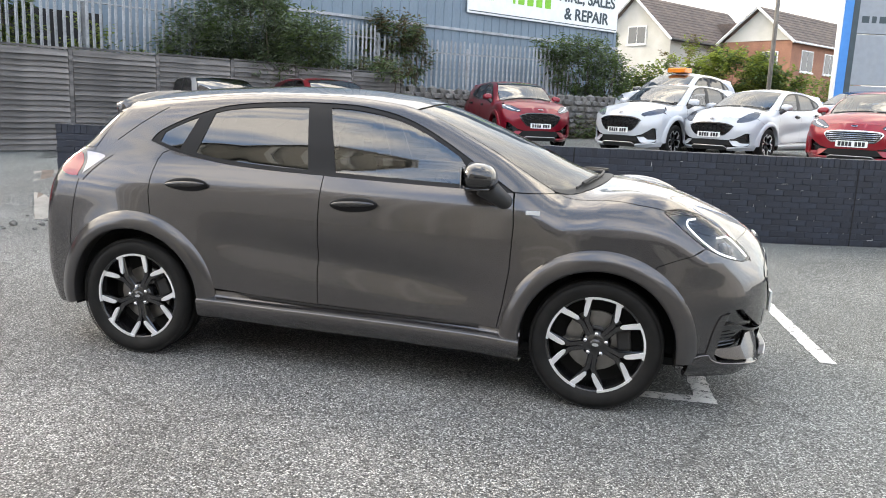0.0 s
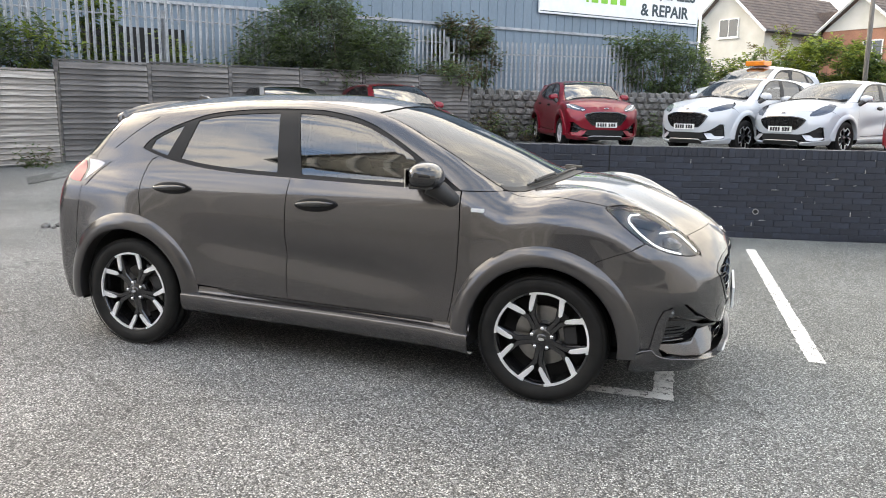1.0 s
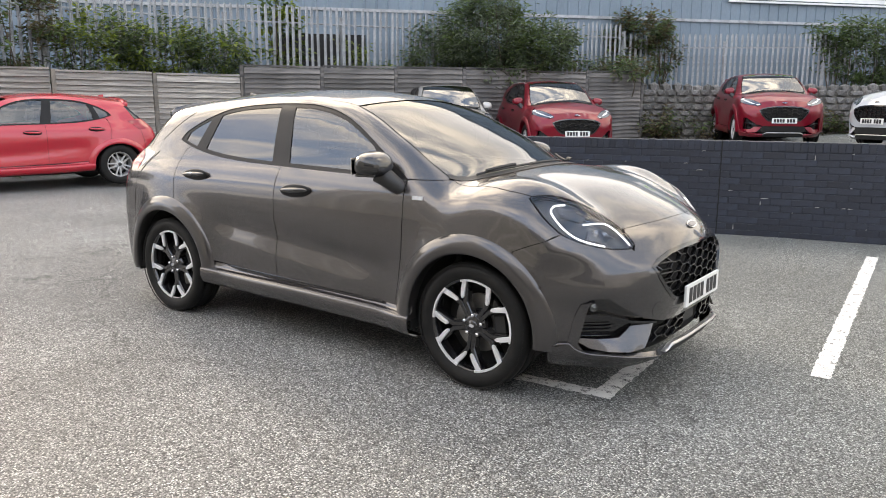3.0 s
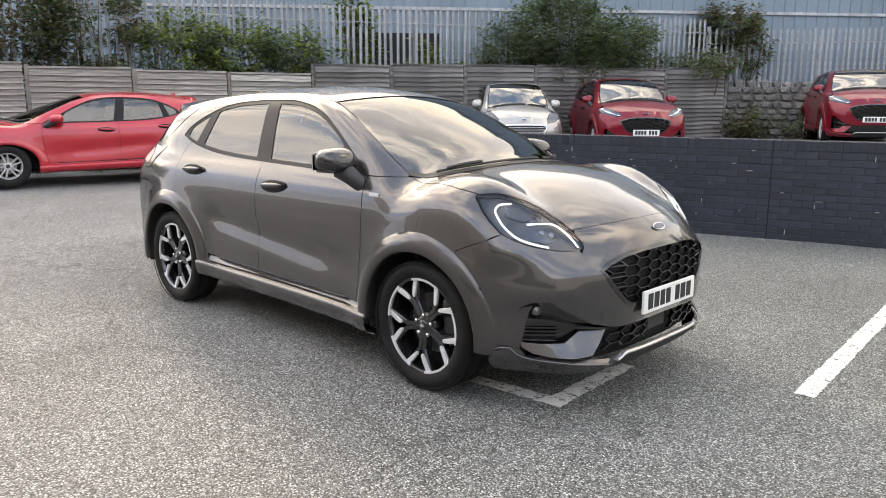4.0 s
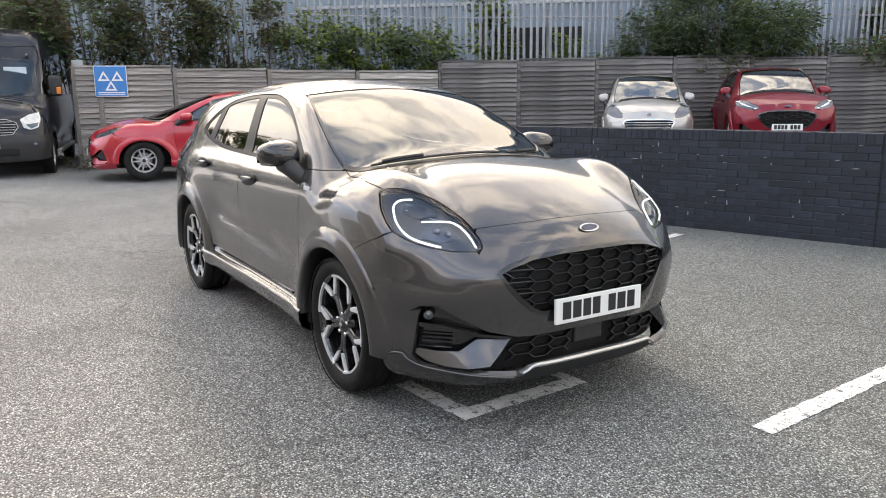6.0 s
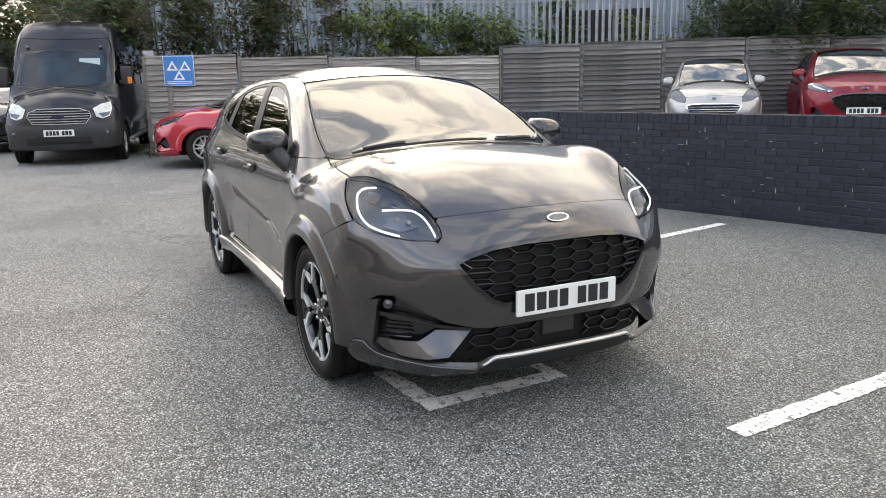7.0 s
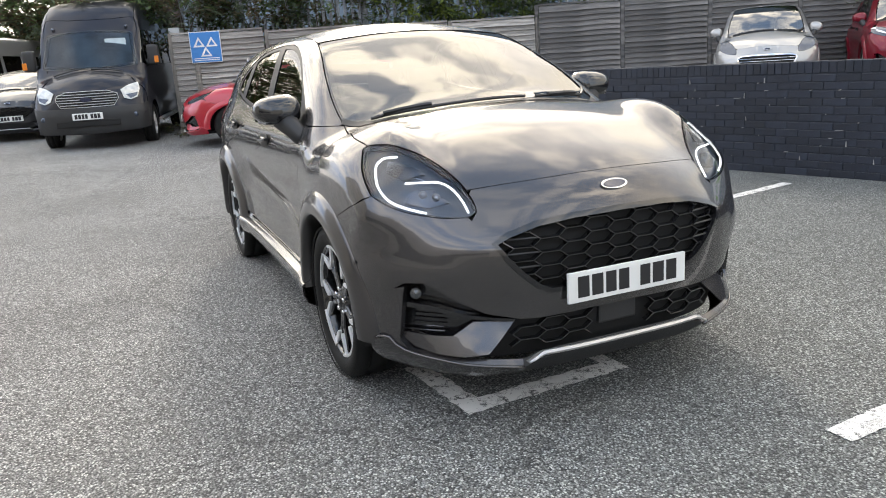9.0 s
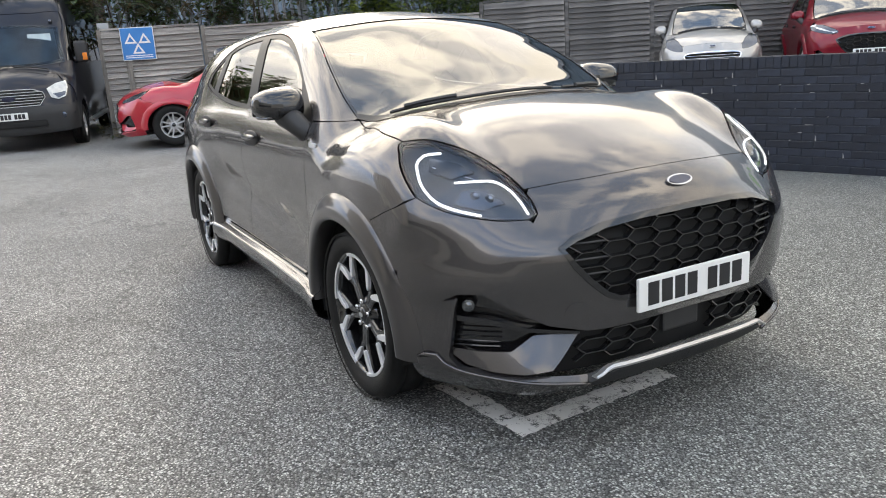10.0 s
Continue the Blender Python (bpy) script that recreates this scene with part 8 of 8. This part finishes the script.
# concrete strip, channel, kerb and rubble at the wall's free end
def flat_patch(name, corners, thick, mat, label, category):
    up = [(x, y, ground_z(x, y) + thick) for x, y in corners]
    dn = [(x, y, ground_z(x, y) - 0.05) for x, y in corners]
    n = len(corners)
    return tagged(mesh_object(name, (up + dn, [tuple(range(n))] + [(i, (i + 1) % n, n + (i + 1) % n, n + i)[::-1] for i in range(n)]), mat), label, category, kind="structure")


flat_patch("pavement", [(-4.95, 2.55), (-4.75, 2.95), (-6.55, 5.0), (-6.9, 4.8)], 0.012, CONCRETE, "pale concrete strip at the end of the brick wall", "pavement")
flat_patch("drain_channel", [(-5.14, 2.76), (-5.04, 2.88), (-6.6, 4.86), (-6.72, 4.76)], 0.018, RUSTY, "rusty steel drain channel set in concrete", "drain")
flat_patch("kerb", [(-8.3, 4.6), (-8.9, 5.1), (-9.5, 8.4), (-8.3, 7.0)], 0.02, ASPHALT_DARK, "dark tarmac patch by the timber fence", "pavement")
rnd = random.Random(5)
for _ in range(26):
    x, y = rnd.uniform(-5.25, -4.35), rnd.uniform(1.95, 2.75)
    r = rnd.choice((0.02, 0.025, 0.03, 0.05))
    bm = bmesh.new()
    bmesh.ops.create_icosphere(bm, subdivisions=1, radius=r)
    for v in bm.verts:
        v.co = Vector((v.co.x * rnd.uniform(0.8, 1.4), v.co.y, v.co.z * 0.7)) * rnd.uniform(0.8, 1.15)
    ob = tagged(mesh_object("rubble", bm, STONE), "loose grey stone chip by the wall end", "stone", "rubble at the wall end")
    ob.location = (x, y, ground_z(x, y) + r * 0.4)


# ---------------------------------------------------------------- bricks and stones
def brick_mesh(l, h, d):
    """One brick with softened, slightly uneven edges."""
    e = 0.0025
    j = lambda: random.uniform(-0.0015, 0.0015)
    vs_ = []
    for y, s in ((0.0, e), (e, 0.0), (d, 0.0)):
        vs_ += [(s + j(), y, s + j()), (l - s + j(), y, s + j()), (l - s + j(), y, h - s + j()), (s + j(), y, h - s + j())]
    fs_ = [(0, 1, 2, 3)] + [(o + i, o + 4 + i, o + 4 + (i + 1) % 4, o + (i + 1) % 4)[::-1] for o in (0, 4) for i in range(4)]
    return vs_, fs_


def piece_mesh(name, data, mat):
    me = bpy.data.meshes.new(name)
    me.from_pydata(data[0], [], data[1])
    me.materials.append(mat)
    return me


BL, BH = 0.225, 0.075
FULL = [piece_mesh("brick", brick_mesh(0.215, 0.066, 0.03), BRICK_DARK) for _ in range(5)]
COPE = [piece_mesh("brick", brick_mesh(0.067, 0.108, 0.235), BRICK_DARK) for _ in range(3)]
rest = []
course_top = WALL_TOP - 0.115
rows = int((course_top + 0.1) / BH)
near = (4.2, 9.6)
count = 0
for r in range(rows + 1):
    z = course_top - (r + 1) * BH
    n = int(WALL_LEN / BL)
    for c in range(n):
        u = c * BL + (0.5 * BL if r % 2 else 0.0)
        if u + BL > WALL_LEN:
            continue
        m = Matrix.Translation((u + 0.004, random.uniform(-0.003, 0.002), z + random.uniform(-0.002, 0.002)))
        if near[0] < u < near[1] and count < 300:
            count += 1
            o = new("brick", random.choice(FULL))
            o.parent = wall_front
            o.matrix_basis = m
        else:
            v, f = brick_mesh(0.215, 0.066, 0.03)
            rest.append(([m @ Vector(p) for p in v], f))
for c in range(int(WALL_LEN / 0.075)):
    u = c * 0.075
    m = Matrix.Translation((u + 0.004, random.uniform(-0.004, 0.002), WALL_TOP - 0.11 + random.uniform(-0.003, 0.002)))
    if near[0] < u < near[1]:
        o = new("brick", random.choice(COPE))
        o.parent = wall_front
        o.matrix_basis = m
    else:
        v, f = brick_mesh(0.067, 0.108, 0.235)
        rest.append(([m @ Vector(p) for p in v], f))
far_bricks = part("brickwork", joined(*rest), BRICK_JOINED, wall_front)
tagged(far_bricks, kind="stuff")
# movement joint, weep hole and pale chips in the paint
part("movement_joint", boxed(9.925, 9.939, -0.004, 0.012, -0.2, WALL_TOP - 0.115), DARK_INSIDE, wall_front)
for u, z in ((8.10, 0.295),):
    v, f = lathe([(0.028, -0.012), (0.036, -0.012), (0.036, 0.02), (0.028, 0.02)], 16, closed=True)
    part("weep_pipe", ([Vector(p) + Vector((u, 0, z)) for p in v], f), CHIP, wall_front)
    v, f = lathe([(0.0, -0.006), (0.029, -0.006)], 16)
    part("weep_hole", ([Vector(p) + Vector((u, 0, z)) for p in v], f), DARK_INSIDE, wall_front)
rnd = random.Random(21)
for _ in range(120):
    r = rnd.randrange(rows)
    u, z = rnd.uniform(1.5, 12), course_top - r * BH - 0.006
    L = rnd.choice((0.012, 0.02, 0.03, 0.05, 0.09))
    if rnd.random() < 0.35:
        outline = [(u, z), (u + 0.010, z + 0.004), (u + 0.007, z + L * 0.6), (u + 0.001, z + min(L, 0.05))]
    else:
        outline = [(u, z - 0.003), (u + L * 0.6, z - 0.001), (u + L, z + 0.002), (u + L * 0.7, z + rnd.uniform(0.004, 0.009)), (u + L * 0.2, z + rnd.uniform(0.002, 0.007))]
    part("paint_chip", prism(outline, 0.012, Matrix.Translation((0, -0.0035, 0))), CHIP, wall_front)
part("expansion_joint", boxed(6.30, 6.312, -0.008, 0.01, -0.05, WALL_TOP + 0.002), DARK_INSIDE, wall_front)

# rubble stones
def stone_mesh():
    bm = bmesh.new()
    bmesh.ops.create_icosphere(bm, subdivisions=1, radius=0.5)
    for v in bm.verts:
        v.co = Vector((math.copysign(abs(v.co.x * 2) ** 0.6, v.co.x), math.copysign(abs(v.co.y * 2) ** 0.7, v.co.y), math.copysign(abs(v.co.z * 2) ** 0.6, v.co.z))) * 0.5 * random.uniform(0.88, 1.1)
    me = bpy.data.meshes.new("stone")
    bm.to_mesh(me)
    bm.free()
    me.materials.append(STONE)
    return me


STONES = [stone_mesh() for _ in range(8)]
z = 0.55
while z < 1.9:
    u, hgt = 0.0, random.uniform(0.14, 0.22)
    while u < 7.6:
        L = random.uniform(0.18, 0.42)
        o = new("stone", random.choice(STONES))
        o.parent = stone_wall
        o.matrix_basis = (Matrix.Translation((u + L / 2, 0.07 + random.uniform(-0.02, 0.02), z + hgt / 2)) @ Matrix.Rotation(random.uniform(-0.15, 0.15), 4, "Y")
                          @ Matrix.Diagonal((L * 1.02, 0.22, hgt * 1.03 * random.uniform(0.85, 1.12), 1)))
        u += L
    z += hgt
u = 0.0
while u < 8.5:
    L = random.uniform(0.2, 0.34)
    o = new("stone", random.choice(STONES))
    o.parent = stone_wall
    o.matrix_basis = Matrix.Translation((u + L / 2, 0.22, 1.95)) @ Matrix.Diagonal((L * 0.9, 0.4, random.uniform(0.26, 0.4), 1))
    u += L
